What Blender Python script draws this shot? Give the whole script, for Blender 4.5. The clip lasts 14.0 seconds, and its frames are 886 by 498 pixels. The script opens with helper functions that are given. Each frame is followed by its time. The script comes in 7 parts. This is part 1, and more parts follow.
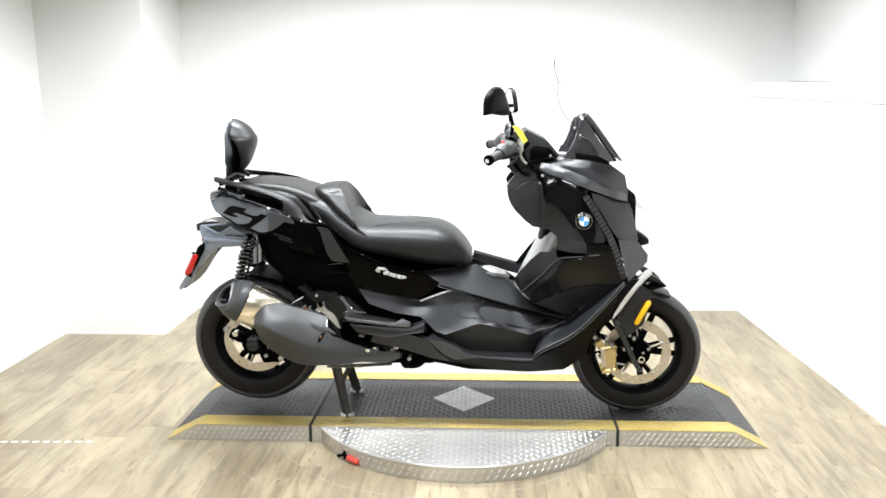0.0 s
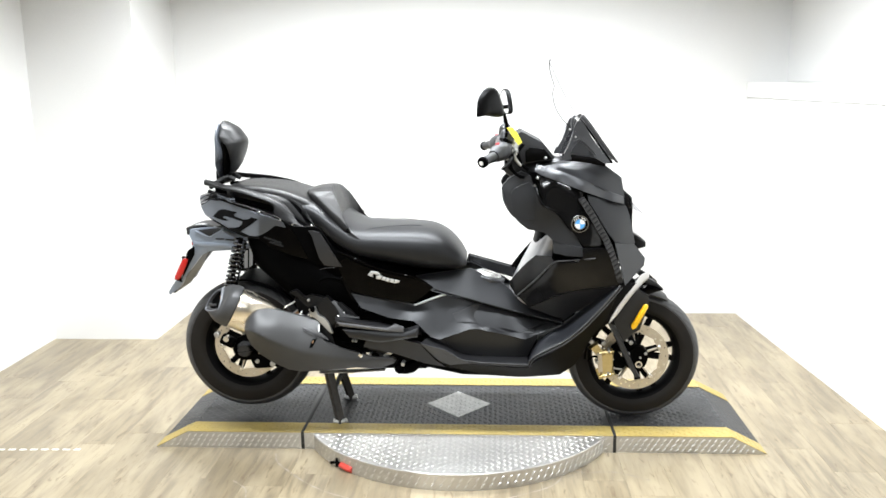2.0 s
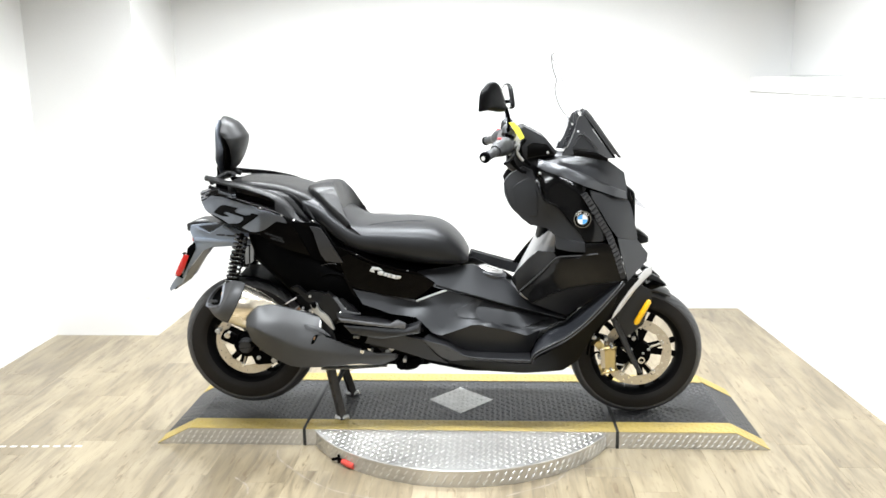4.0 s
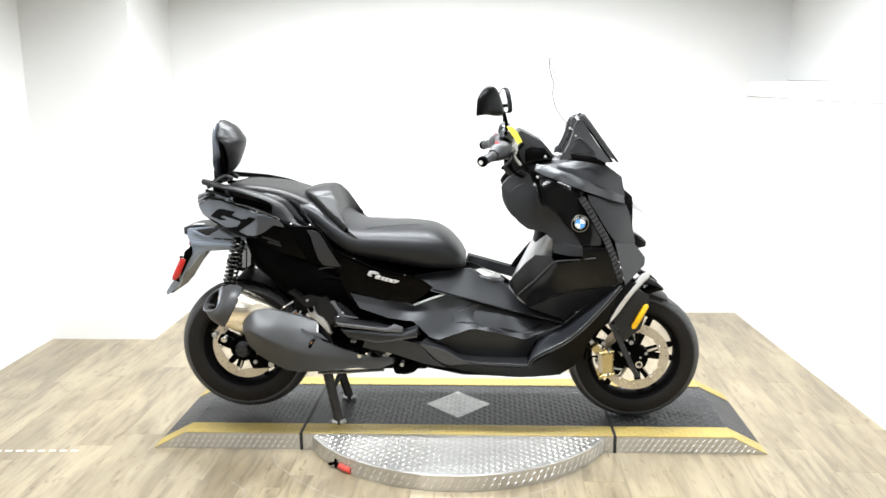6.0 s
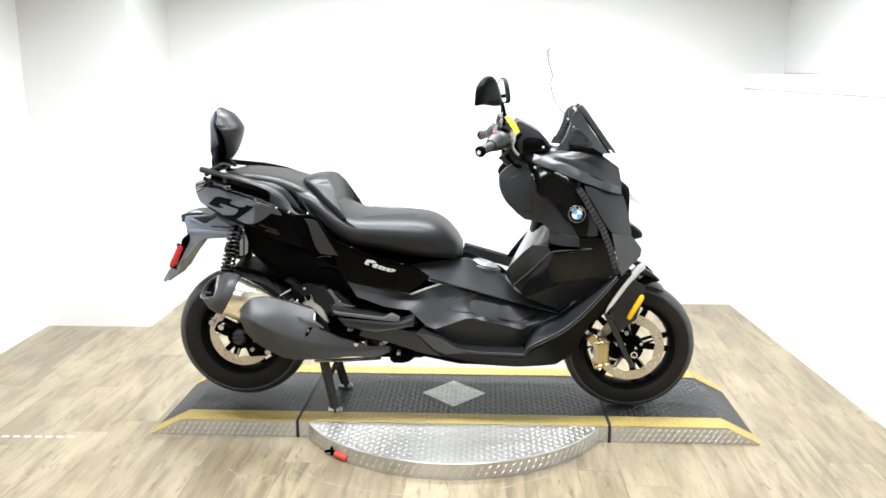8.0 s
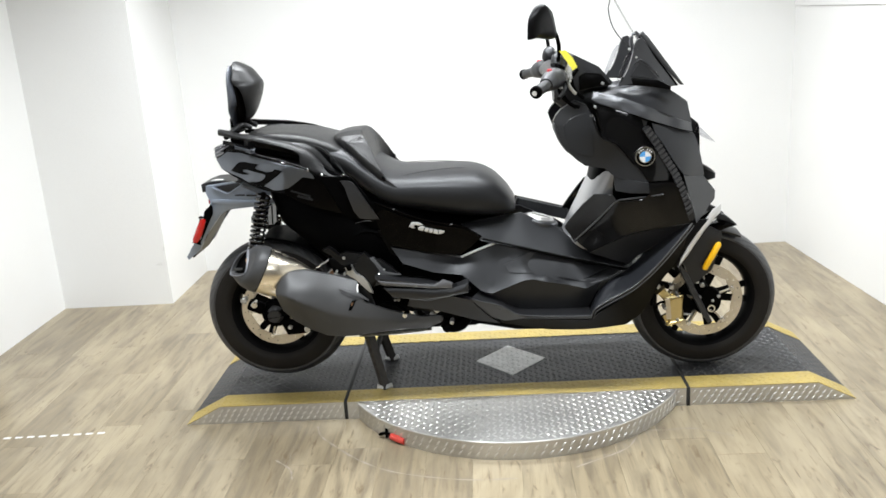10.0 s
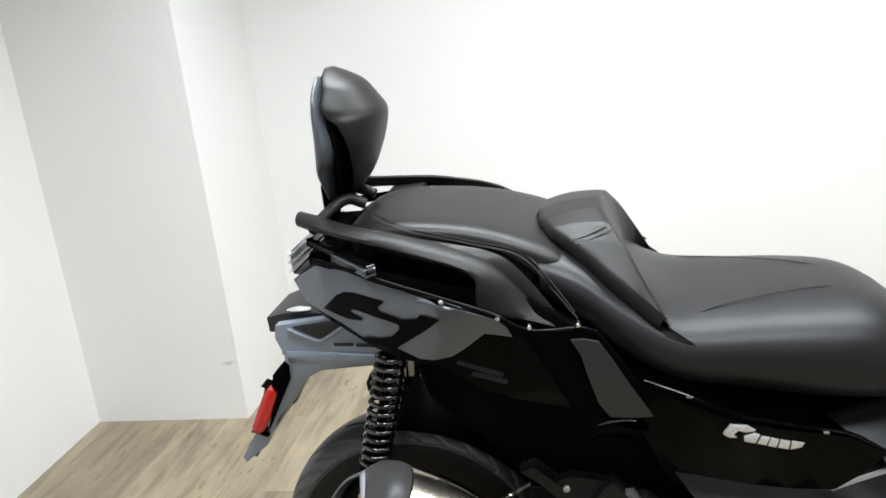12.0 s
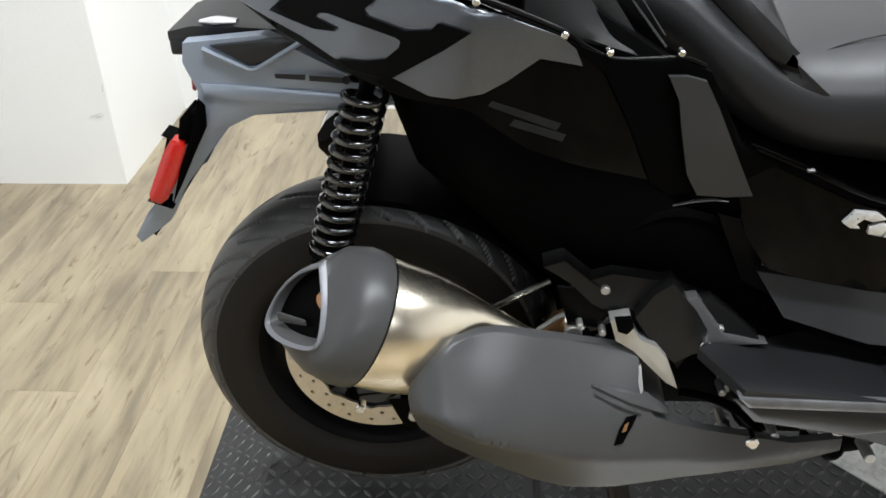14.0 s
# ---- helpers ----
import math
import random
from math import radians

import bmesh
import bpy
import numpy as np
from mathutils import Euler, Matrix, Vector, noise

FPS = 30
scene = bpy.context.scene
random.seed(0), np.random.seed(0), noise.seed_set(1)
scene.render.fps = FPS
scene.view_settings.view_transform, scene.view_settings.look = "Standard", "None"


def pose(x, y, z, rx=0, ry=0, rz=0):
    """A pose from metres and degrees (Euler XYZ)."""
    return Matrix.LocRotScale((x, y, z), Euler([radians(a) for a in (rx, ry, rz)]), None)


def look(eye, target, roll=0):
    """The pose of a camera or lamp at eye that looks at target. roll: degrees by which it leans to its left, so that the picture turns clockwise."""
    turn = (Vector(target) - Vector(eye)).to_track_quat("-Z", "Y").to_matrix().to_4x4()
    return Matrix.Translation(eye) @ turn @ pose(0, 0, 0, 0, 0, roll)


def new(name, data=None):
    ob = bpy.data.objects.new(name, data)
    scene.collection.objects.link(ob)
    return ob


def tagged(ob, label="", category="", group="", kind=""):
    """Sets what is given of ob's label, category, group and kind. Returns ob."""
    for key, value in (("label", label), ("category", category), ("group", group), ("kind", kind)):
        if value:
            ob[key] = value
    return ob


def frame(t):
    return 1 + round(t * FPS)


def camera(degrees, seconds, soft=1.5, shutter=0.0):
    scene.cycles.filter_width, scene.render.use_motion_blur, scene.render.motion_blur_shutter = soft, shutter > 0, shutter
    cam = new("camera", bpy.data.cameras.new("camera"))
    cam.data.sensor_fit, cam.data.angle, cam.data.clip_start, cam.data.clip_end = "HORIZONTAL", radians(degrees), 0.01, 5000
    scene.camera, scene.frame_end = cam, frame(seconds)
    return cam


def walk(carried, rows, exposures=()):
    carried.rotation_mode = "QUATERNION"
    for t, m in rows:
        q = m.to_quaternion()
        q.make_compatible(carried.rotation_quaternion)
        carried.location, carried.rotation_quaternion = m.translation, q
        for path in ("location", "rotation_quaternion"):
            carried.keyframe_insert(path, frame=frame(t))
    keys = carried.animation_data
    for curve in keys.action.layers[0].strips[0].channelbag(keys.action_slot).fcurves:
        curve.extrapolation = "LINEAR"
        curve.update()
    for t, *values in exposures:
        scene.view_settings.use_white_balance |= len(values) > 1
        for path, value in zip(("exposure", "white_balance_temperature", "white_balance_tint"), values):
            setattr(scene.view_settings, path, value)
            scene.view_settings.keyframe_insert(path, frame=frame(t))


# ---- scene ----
cam = camera(55.3, 14.0, soft=1.65)
PATH = [
    (0, (0.201, -3.333, 1.411), (0.08, -1.376, 1.016), -0.6),
    (0.5, (0.203, -3.33, 1.414), (0.092, -1.37, 1.027), -0.5),
    (1, (0.203, -3.309, 1.406), (0.082, -1.354, 1.004), -0.9),
    (1.5, (0.207, -3.292, 1.409), (0.08, -1.336, 1.014), -0.8),
    (2, (0.21, -3.281, 1.409), (0.096, -1.323, 1.017), -0.7),
    (2.5, (0.203, -3.275, 1.409), (0.069, -1.318, 1.016), -0.4),
    (3, (0.204, -3.274, 1.41), (0.081, -1.319, 1.006), -0.6),
    (5.5, (0.207, -3.255, 1.407), (0.092, -1.3, 1.004), -0.9),
    (6, (0.202, -3.263, 1.409), (0.094, -1.305, 1.014), -0.7),
    (6.5, (0.205, -3.273, 1.405), (0.095, -1.315, 1.011), -0.6),
    (7, (0.203, -3.28, 1.408), (0.094, -1.324, 1.004), -0.5),
    (9.5, (0.151, -3.174, 1.399), (0.066, -1.231, 0.934), 0.1),
    (10, (0.029, -2.959, 1.38), (-0.09, -1.037, 0.842), -3.9),
    (10.3, (-0.008, -2.713, 1.371), (-0.32, -0.81, 0.838), -3.5),
    (10.5, (-0.055, -2.566, 1.393), (-0.415, -0.641, 0.989), -2.5),
    (11, (-0.217, -2.164, 1.363), (-0.524, -0.269, 0.803), -5.9),
    (11.5, (-0.309, -1.736, 1.348), (-0.681, 0.168, 0.864), -6.2),
    (12, (-0.415, -1.378, 1.351), (-0.77, 0.508, 0.786), -6.5),
    (12.5, (-0.558, -1.147, 1.339), (-0.753, 0.763, 0.778), -5.9),
    (13, (-0.617, -1.05, 1.281), (-0.812, 0.792, 0.527), -4.7),
    (13.5, (-0.628, -1.021, 1.203), (-0.766, 0.743, 0.27), -2.1),
    (14, (-0.63, -1.011, 1.15), (-0.709, 0.685, 0.092), -0.9),
]
walk(cam, [(t, look(eye, target, roll)) for t, eye, target, roll in PATH], exposures=[(0, 0.74), (7.2, 0.74), (9.5, 0.42), (10.5, 0.1), (11.5, 0.0), (12.5, 0.0), (13, 0.12), (13.5, 0.19), (14, 0.19)])

# ---- world and light ----
world = bpy.data.worlds.new("room_world")
scene.world = world
world.use_nodes = True
world.node_tree.nodes["Background"].inputs[0].default_value = (0.9, 0.95, 1.0, 1)
world.node_tree.nodes["Background"].inputs[1].default_value = 0.02


def ceiling_lamp(x, y, z, sx, sy, watts):
    d = bpy.data.lights.new("ceiling_light", "AREA")
    d.shape, d.size, d.size_y, d.energy, d.color = "RECTANGLE", sx, sy, watts, (0.93, 0.97, 1.0)
    d.spread = radians(150 if y > -3 else 170)
    ob = new("ceiling_light_glow", d)
    ob.location = (x, y, z)
    return ob


LAMPS = [(-0.58, 0.5, 38), (0.62, 0.5, 31), (-0.58, -0.7, 30), (0.62, -0.7, 22), (-1.1, -3.5, 42), (0.9, -3.5, 34)]
LAMP_Z = 2.36
for lx, ly, lw in LAMPS:
    ceiling_lamp(lx, ly, LAMP_Z - 0.005, 1.15, 0.26, lw)

# ---- materials ----


def nodes_of(name):
    m = bpy.data.materials.new(name)
    m.use_nodes = True
    nt = m.node_tree
    return m, nt, nt.nodes["Principled BSDF"]


def mix_of(nt, fac, a, b):
    n = nt.nodes.new("ShaderNodeMix")
    n.data_type = "RGBA"
    nt.links.new(fac, n.inputs[0])
    for i, v in ((6, a), (7, b)):
        if isinstance(v, tuple):
            n.inputs[i].default_value = (*v, 1)
        else:
            nt.links.new(v, n.inputs[i])
    return n.outputs[2]


def noise_of(nt, scale, detail=4, rough=0.6, stretch=(1, 1, 1), turn=0.0):
    tc = nt.nodes.new("ShaderNodeTexCoord")
    mp = nt.nodes.new("ShaderNodeMapping")
    mp.inputs["Scale"].default_value = stretch
    mp.inputs["Rotation"].default_value = (0, 0, turn)
    nt.links.new(tc.outputs["Object"], mp.inputs[0])
    n = nt.nodes.new("ShaderNodeTexNoise")
    n.inputs["Scale"].default_value, n.inputs["Detail"].default_value, n.inputs["Roughness"].default_value = scale, detail, rough
    nt.links.new(mp.outputs[0], n.inputs[0])
    return n.outputs[0]


def ramp_of(nt, fac, lo, hi):
    n = nt.nodes.new("ShaderNodeMapRange")
    n.inputs[1].default_value, n.inputs[2].default_value = lo, hi
    nt.links.new(fac, n.inputs[0])
    return n.outputs[0]


def bump_of(nt, p, fac, strength, dist):
    b = nt.nodes.new("ShaderNodeBump")
    b.inputs["Strength"].default_value, b.inputs["Distance"].default_value = strength, dist
    nt.links.new(fac, b.inputs["Height"])
    nt.links.new(b.outputs[0], p.inputs["Normal"])
    return b


def surface(name, a, b=None, rough=0.5, metal=0.0, grain=40.0, wear=4.0, bump=0.0, dist=0.001, coat=0.0, spread=0.08, spec=0.5, wave=0.0, tint=(1.0, 1.0, 1.0)):
    """Two-scale colour (fine grain, broad wear), roughness that varies, and a fine relief."""
    m, nt, p = nodes_of(name)
    b = b or tuple(c * 0.7 for c in a)
    fine, broad = noise_of(nt, grain), noise_of(nt, wear, 3)
    c1 = mix_of(nt, ramp_of(nt, broad, 0.35, 0.65), b, a)
    c2 = mix_of(nt, ramp_of(nt, fine, 0.3, 0.75), c1, a)
    nt.links.new(c2, p.inputs["Base Color"])
    r = nt.nodes.new("ShaderNodeMapRange")
    r.inputs[3].default_value, r.inputs[4].default_value = max(0.02, rough - spread), rough + spread
    nt.links.new(broad, r.inputs[0])
    nt.links.new(r.outputs[0], p.inputs["Roughness"])
    p.inputs["Metallic"].default_value = metal
    p.inputs["Coat Weight"].default_value = coat
    p.inputs["Coat Roughness"].default_value = 0.04
    p.inputs["Specular IOR Level"].default_value = spec
    p.inputs["Specular Tint"].default_value = (*tint, 1)
    b = bump_of(nt, p, fine, bump, dist) if bump else None
    if wave:
        # moulded panels are never quite flat
        w = nt.nodes.new("ShaderNodeBump")
        w.inputs["Strength"].default_value, w.inputs["Distance"].default_value = 1.0, wave
        nt.links.new(noise_of(nt, 7.0, 1), w.inputs["Height"])
        nt.links.new(w.outputs[0], b.inputs["Normal"] if b else p.inputs["Normal"])
    return m


COOL = (0.95, 0.97, 1.0)
WALL = surface("white_wall_paint", (0.82, 0.82, 0.81), (0.78, 0.775, 0.765), 0.55, grain=220, wear=1.2, bump=0.12, dist=0.002)
CEIL = surface("dark_ceiling_paint", (0.1, 0.1, 0.1), (0.07, 0.07, 0.07), 0.7, grain=90, wear=2, bump=0.1)
SHOP = surface("pale_shop_wall", (0.75, 0.75, 0.74), (0.68, 0.68, 0.67), 0.6, grain=90, wear=1.5)
TREAD_DARK = surface("dark_tread_steel", (0.05, 0.051, 0.053), (0.031, 0.031, 0.032), 0.45, 0.45, 60, 5, 0.2)
TREAD_WORN = surface("worn_tread_lugs", (0.105, 0.105, 0.108), (0.06, 0.06, 0.06), 0.42, 0.5, 60, 5, 0.15)
ALU = surface("bright_tread_aluminium", (0.62, 0.61, 0.59), (0.48, 0.47, 0.45), 0.36, 0.85, 50, 4, 0.15)
ALU_LUG = surface("polished_lugs", (0.72, 0.71, 0.69), (0.58, 0.57, 0.55), 0.34, 0.9, 60, 5, 0.1)
PALE_PLATE = surface("pale_scuffed_paint", (0.78, 0.78, 0.77), (0.5, 0.5, 0.49), 0.5, 0.0, 70, 18, 0.3)
YELLOW = surface("yellow_safety_paint", (0.46, 0.345, 0.1), (0.33, 0.26, 0.11), 0.55, 0, 70, 9, 0.25)
BLACK_GAP = surface("black_rubber_seam", (0.02, 0.02, 0.02), None, 0.7)
MATT = surface("matt_black_plastic", (0.0105, 0.0105, 0.0115), (0.0076, 0.0076, 0.0084), 0.42, 0, 900, 6, 0.25, 0.0004, spec=0.55, wave=0.002, tint=COOL)
RAIL = surface("rough_black_rail_coating", (0.0088, 0.0088, 0.009), (0.0065, 0.0065, 0.0067), 0.42, 0, 800, 8, 0.4, 0.0006, spec=0.26)
SATIN = surface("satin_dark_grey_paint", (0.0135, 0.0137, 0.015), (0.0108, 0.011, 0.0121), 0.42, 0.1, 700, 3, 0.0, spec=0.48, wave=0.002, tint=COOL)
PLASTIC = surface("black_grained_plastic", (0.0028, 0.0026, 0.0026), (0.002, 0.0019, 0.002), 0.32, 0, 900, 6, 0.2, 0.0003, spec=0.08, tint=COOL)
# pale grey for step and flank edges and for the painted glints
STEPGREY = surface("pale_edge_and_glint_grey", (0.13, 0.13, 0.135), (0.09, 0.09, 0.094), 0.4, 0.4, 90, 20, 0.2)
TUNNEL = surface("satin_silver_grey", (0.42, 0.42, 0.43), (0.36, 0.36, 0.37), 0.32, 0.7, 500, 4)
EDGE = surface("satin_charcoal_paint", (0.035, 0.0355, 0.0385), (0.028, 0.0285, 0.031), 0.36, 0.3, 700, 3, spec=1.0, tint=COOL)
RIB = surface("pale_grey_rib", (0.09, 0.09, 0.092), (0.05, 0.05, 0.052), 0.35, 0.4, 300, 30)
GRIP = surface("grey_black_rubber", (0.02, 0.02, 0.021), (0.014, 0.014, 0.015), 0.5, 0, 300, 8, 0.3, spec=0.6, tint=COOL)
WIRE = surface("dark_wire", (0.02, 0.02, 0.02), None, 0.5)
GLASS = surface("silvered_mirror", (0.9, 0.9, 0.9), (0.88, 0.88, 0.88), 0.03, 1.0, 50, 4, spread=0.01)
GLOSS = surface("gloss_black_paint", (0.0011, 0.001, 0.001), (0.0008, 0.0007, 0.0007), 0.06, 0, 400, 3, coat=0.0, spread=0.03, spec=0.08, wave=0.003)
# copy of GLOSS, its black lifted for the panels that catch more light
GLOSS_LIT = surface("gloss_black_paint_lit", (0.0035, 0.0034, 0.0035), (0.0026, 0.0025, 0.0026), 0.1, 0, 400, 3, spread=0.04, spec=0.4, wave=0.004)
ENGINE = surface("black_engine_casting", (0.0055, 0.0055, 0.0058), (0.004, 0.004, 0.0042), 0.4, 0, 300, 10, 0.3, spec=0.3)
# black of the frame parts, also used where shade is put into colour
DEEP = surface("black_frame_and_shade", (0.0012, 0.0012, 0.0013), (0.0008, 0.0008, 0.0008), 0.45, 0, 80, 10, 0.2, spec=0.02)
GREY = surface("matt_blue_grey_paint", (0.3, 0.345, 0.42), (0.26, 0.3, 0.365), 0.38, 0.4, 600, 4, wave=0.004)
DECAL = surface("matt_grey_film", (0.165, 0.178, 0.2), (0.145, 0.156, 0.176), 0.3, 0.9, 500, 4, wave=0.003)
SHELL = surface("grey_plastic_shell", (0.1, 0.11, 0.128), (0.085, 0.092, 0.108), 0.3, 0.3, 500, 4)
INK = surface("black_film", (0.002, 0.0019, 0.0019), None, 0.32, spec=0.05)
STAND = surface("worn_stand_steel", (0.055, 0.05, 0.046), (0.02, 0.019, 0.018), 0.4, 0.5, 60, 25, 0.2)
PRINT = surface("dim_grey_print", (0.014, 0.014, 0.014), (0.008, 0.008, 0.008), 0.5, spec=0.1)
SEAT = surface("black_grained_vinyl", (0.0078, 0.0077, 0.0079), (0.0058, 0.0058, 0.006), 0.4, 0, 750, 5, 0.5, 0.0006, spec=0.32)
SMOOTH_SEAT = surface("smooth_black_leatherette", (0.0105, 0.0104, 0.011), (0.0078, 0.0078, 0.0083), 0.42, 0, 600, 5, 0.3, 0.0005, spec=0.32, tint=COOL)
THREAD = surface("grey_seam_thread", (0.03, 0.03, 0.031), None, 0.6, spec=0.2)
RUBBER = surface("black_tyre_rubber", (0.036, 0.036, 0.038), (0.024, 0.024, 0.025), 0.46, 0, 200, 12, 0.2, spec=0.7)
COIL = surface("gloss_black_coil", (0.006, 0.006, 0.0065), None, 0.1, 0.0, 200, 6, spec=1.0, coat=0.6, spread=0.02)
SIDEWALL = surface("dusty_tyre_sidewall", (0.0135, 0.0115, 0.0098), (0.0085, 0.0075, 0.0066), 0.62, 0, 200, 9, 0.2, spec=0.18)
RIM = surface("black_alloy_paint", (0.003, 0.003, 0.0032), None, 0.5, 0.0, 200, 6, spec=0.06)
STEEL = surface("brushed_disc_steel", (0.7, 0.64, 0.54), (0.58, 0.52, 0.43), 0.36, 0.85, 120, 8, 0.1)
CHROME = surface("bright_chrome", (0.86, 0.86, 0.85), (0.75, 0.75, 0.74), 0.14, 1.0, 50, 6)
CAST = surface("cast_aluminium", (0.55, 0.55, 0.54), (0.38, 0.38, 0.37), 0.4, 0.8, 90, 10, 0.3)
CANSTEEL = surface("warm_brushed_steel", (0.95, 0.88, 0.75), (0.84, 0.74, 0.58), 0.27, 1.0, 140, 6, 0.08)
GOLD = surface("gold_anodised_caliper", (0.68, 0.55, 0.27), (0.56, 0.44, 0.2), 0.32, 0.8, 80, 9, 0.2)
HEAT = surface("satin_grey_metallic_paint", (0.068, 0.0685, 0.07), (0.055, 0.0555, 0.057), 0.4, 0.2, 700, 5, 0.15, 0.0004, spec=0.25, wave=0.003)
CAP_RIM = surface("grey_cast_rim", (0.17, 0.175, 0.19), (0.13, 0.134, 0.147), 0.45, 0.3, 400, 20)
INLAY = surface("satin_grey_inlay", (0.02, 0.0205, 0.0225), (0.0165, 0.017, 0.0187), 0.36, 0.1, 700, 3, spec=0.45, wave=0.002)
SILVER = surface("silver_paint", (0.72, 0.72, 0.72), (0.6, 0.6, 0.6), 0.35, 0.25)
TOE = surface("satin_blue_black_moulding", (0.0112, 0.0122, 0.0152), (0.009, 0.0098, 0.0122), 0.45, 0, 900, 6, 0.25, 0.0004, spec=0.6, tint=COOL)
BADGE = surface("brushed_badge_metal", (0.72, 0.72, 0.71), (0.5, 0.5, 0.5), 0.3, 0.6, 200, 60)
RED = surface("red_reflector", (0.52, 0.012, 0.008), (0.36, 0.008, 0.006), 0.16, 0, 260, 30, 0.3, coat=0.5)
AMBER = surface("amber_reflector", (1.0, 0.56, 0.008), (1.0, 0.5, 0.005), 0.3, 0, 160, 12, 0.2, coat=0.2)
TAG = surface("yellow_paper_tag", (0.85, 0.78, 0.08), (0.75, 0.68, 0.06), 0.6)
RED_PLASTIC = surface("red_plastic_grip", (0.68, 0.07, 0.05), (0.5, 0.05, 0.04), 0.4, 0, 80, 20)
RED_BUTTON = surface("red_switch", (0.55, 0.05, 0.06), None, 0.4)
BLUE = surface("sky_blue_enamel", (0.1, 0.36, 0.75), None, 0.2, coat=0.5)
WHITE_ENAMEL = surface("white_enamel", (0.82, 0.82, 0.82), None, 0.2, coat=0.5)
FRAME_WOOD = surface("dark_weathered_wood", (0.06, 0.052, 0.046), (0.03, 0.026, 0.023), 0.6, 0, 60, 8, 0.5, 0.002)
PANEL_WHITE = surface("white_panel", (0.84, 0.84, 0.83), (0.8, 0.8, 0.8), 0.5, 0, 90, 3)
DOT = surface("grey_dot", (0.3, 0.3, 0.3), None, 0.6)
TAPE_WHITE = surface("white_floor_tape", (0.8, 0.8, 0.78), (0.66, 0.65, 0.62), 0.5, 0, 90, 30)
LAMP_WHITE = surface("white_lamp_enamel", (0.8, 0.8, 0.8), None, 0.4)
COPPER = surface("heat_tinted_metal", (0.5, 0.28, 0.14), (0.35, 0.2, 0.1), 0.3, 0.9)


def clear_plastic(name, tint, gloss):
    m, nt, p = nodes_of(name)
    out = nt.nodes["Material Output"]
    tr = nt.nodes.new("ShaderNodeBsdfTransparent")
    tr.inputs[0].default_value = (*tint, 1)
    gl = nt.nodes.new("ShaderNodeBsdfGlossy")
    gl.inputs["Roughness"].default_value = 0.05
    fr = nt.nodes.new("ShaderNodeFresnel")
    fr.inputs[0].default_value = gloss
    mx = nt.nodes.new("ShaderNodeMixShader")
    nt.links.new(fr.outputs[0], mx.inputs[0])
    nt.links.new(tr.outputs[0], mx.inputs[1])
    nt.links.new(gl.outputs[0], mx.inputs[2])
    nt.links.new(mx.outputs[0], out.inputs[0])
    return m


CLEAR = clear_plastic("clear_acrylic", (0.995, 0.995, 0.996), 1.012)
SMOKE = clear_plastic("frosted_lamp_lens", (0.8, 0.8, 0.82), 1.4)


def plank_material():
    m, nt, p = nodes_of("pale_oak_vinyl")
    oi = nt.nodes.new("ShaderNodeObjectInfo")
    tc = nt.nodes.new("ShaderNodeTexCoord")
    add = nt.nodes.new("ShaderNodeVectorMath")
    add.operation = "MULTIPLY_ADD"
    comb = nt.nodes.new("ShaderNodeCombineXYZ")
    for i in range(3):
        nt.links.new(oi.outputs["Random"], comb.inputs[i])
    nt.links.new(comb.outputs[0], add.inputs[0])
    add.inputs[1].default_value = (17, 31, 7)
    nt.links.new(tc.outputs["Object"], add.inputs[2])

    def grain(scale, stretch, detail):
        mp = nt.nodes.new("ShaderNodeMapping")
        mp.inputs["Scale"].default_value = stretch
        nt.links.new(add.outputs[0], mp.inputs[0])
        n = nt.nodes.new("ShaderNodeTexNoise")
        n.inputs["Scale"].default_value, n.inputs["Detail"].default_value = scale, detail
        n.inputs["Distortion"].default_value = 0.6
        nt.links.new(mp.outputs[0], n.inputs[0])
        return n.outputs[0]

    streak, cloud, knots, fleck = grain(9, (3.6, 0.4, 1), 8), grain(3.0, (1.7, 0.6, 1), 4), grain(60, (2.4, 0.12, 1), 3), grain(24, (2.2, 0.5, 1), 5)
    base = mix_of(nt, oi.outputs["Random"], (0.256, 0.207, 0.133), (0.338, 0.279, 0.184))
    c = mix_of(nt, ramp_of(nt, streak, 0.4, 0.7), base, (0.165, 0.135, 0.092))
    c = mix_of(nt, ramp_of(nt, cloud, 0.46, 0.7), c, (0.382, 0.319, 0.214))
    c = mix_of(nt, ramp_of(nt, knots, 0.56, 0.85), c, (0.19, 0.145, 0.09))
    c = mix_of(nt, ramp_of(nt, fleck, 0.6, 0.74), c, (0.15, 0.11, 0.066))
    lines, spots = grain(150, (2.0, 0.05, 1), 2), grain(16, (1.3, 1.0, 1), 2)
    c = mix_of(nt, ramp_of(nt, lines, 0.62, 1.1), c, (0.185, 0.14, 0.085))
    c = mix_of(nt, ramp_of(nt, spots, 0.74, 0.84), c, (0.12, 0.09, 0.056))
    nt.links.new(c, p.inputs["Base Color"])
    p.inputs["Roughness"].default_value = 0.3
    p.inputs["Specular IOR Level"].default_value = 0.55
    bump_of(nt, p, knots, 0.12, 0.001)
    return m


PLANK = plank_material()

# ---- mesh helpers ----


def part(name, bm, material, parent=None, label="", angle=38, at=None):
    me = bpy.data.meshes.new(name)
    bm.normal_update()
    bm.to_mesh(me)
    bm.free()
    for mt in material if isinstance(material, (list, tuple)) else [material]:
        me.materials.append(mt)
    me.polygons.foreach_set("use_smooth", [True] * len(me.polygons))
    me.set_sharp_from_angle(angle=radians(angle))
    ob = new(name, me)
    if at is not None:
        ob.matrix_basis = at
    if parent is not None:
        ob.parent = parent
    if label:
        ob["label"] = label
    return ob


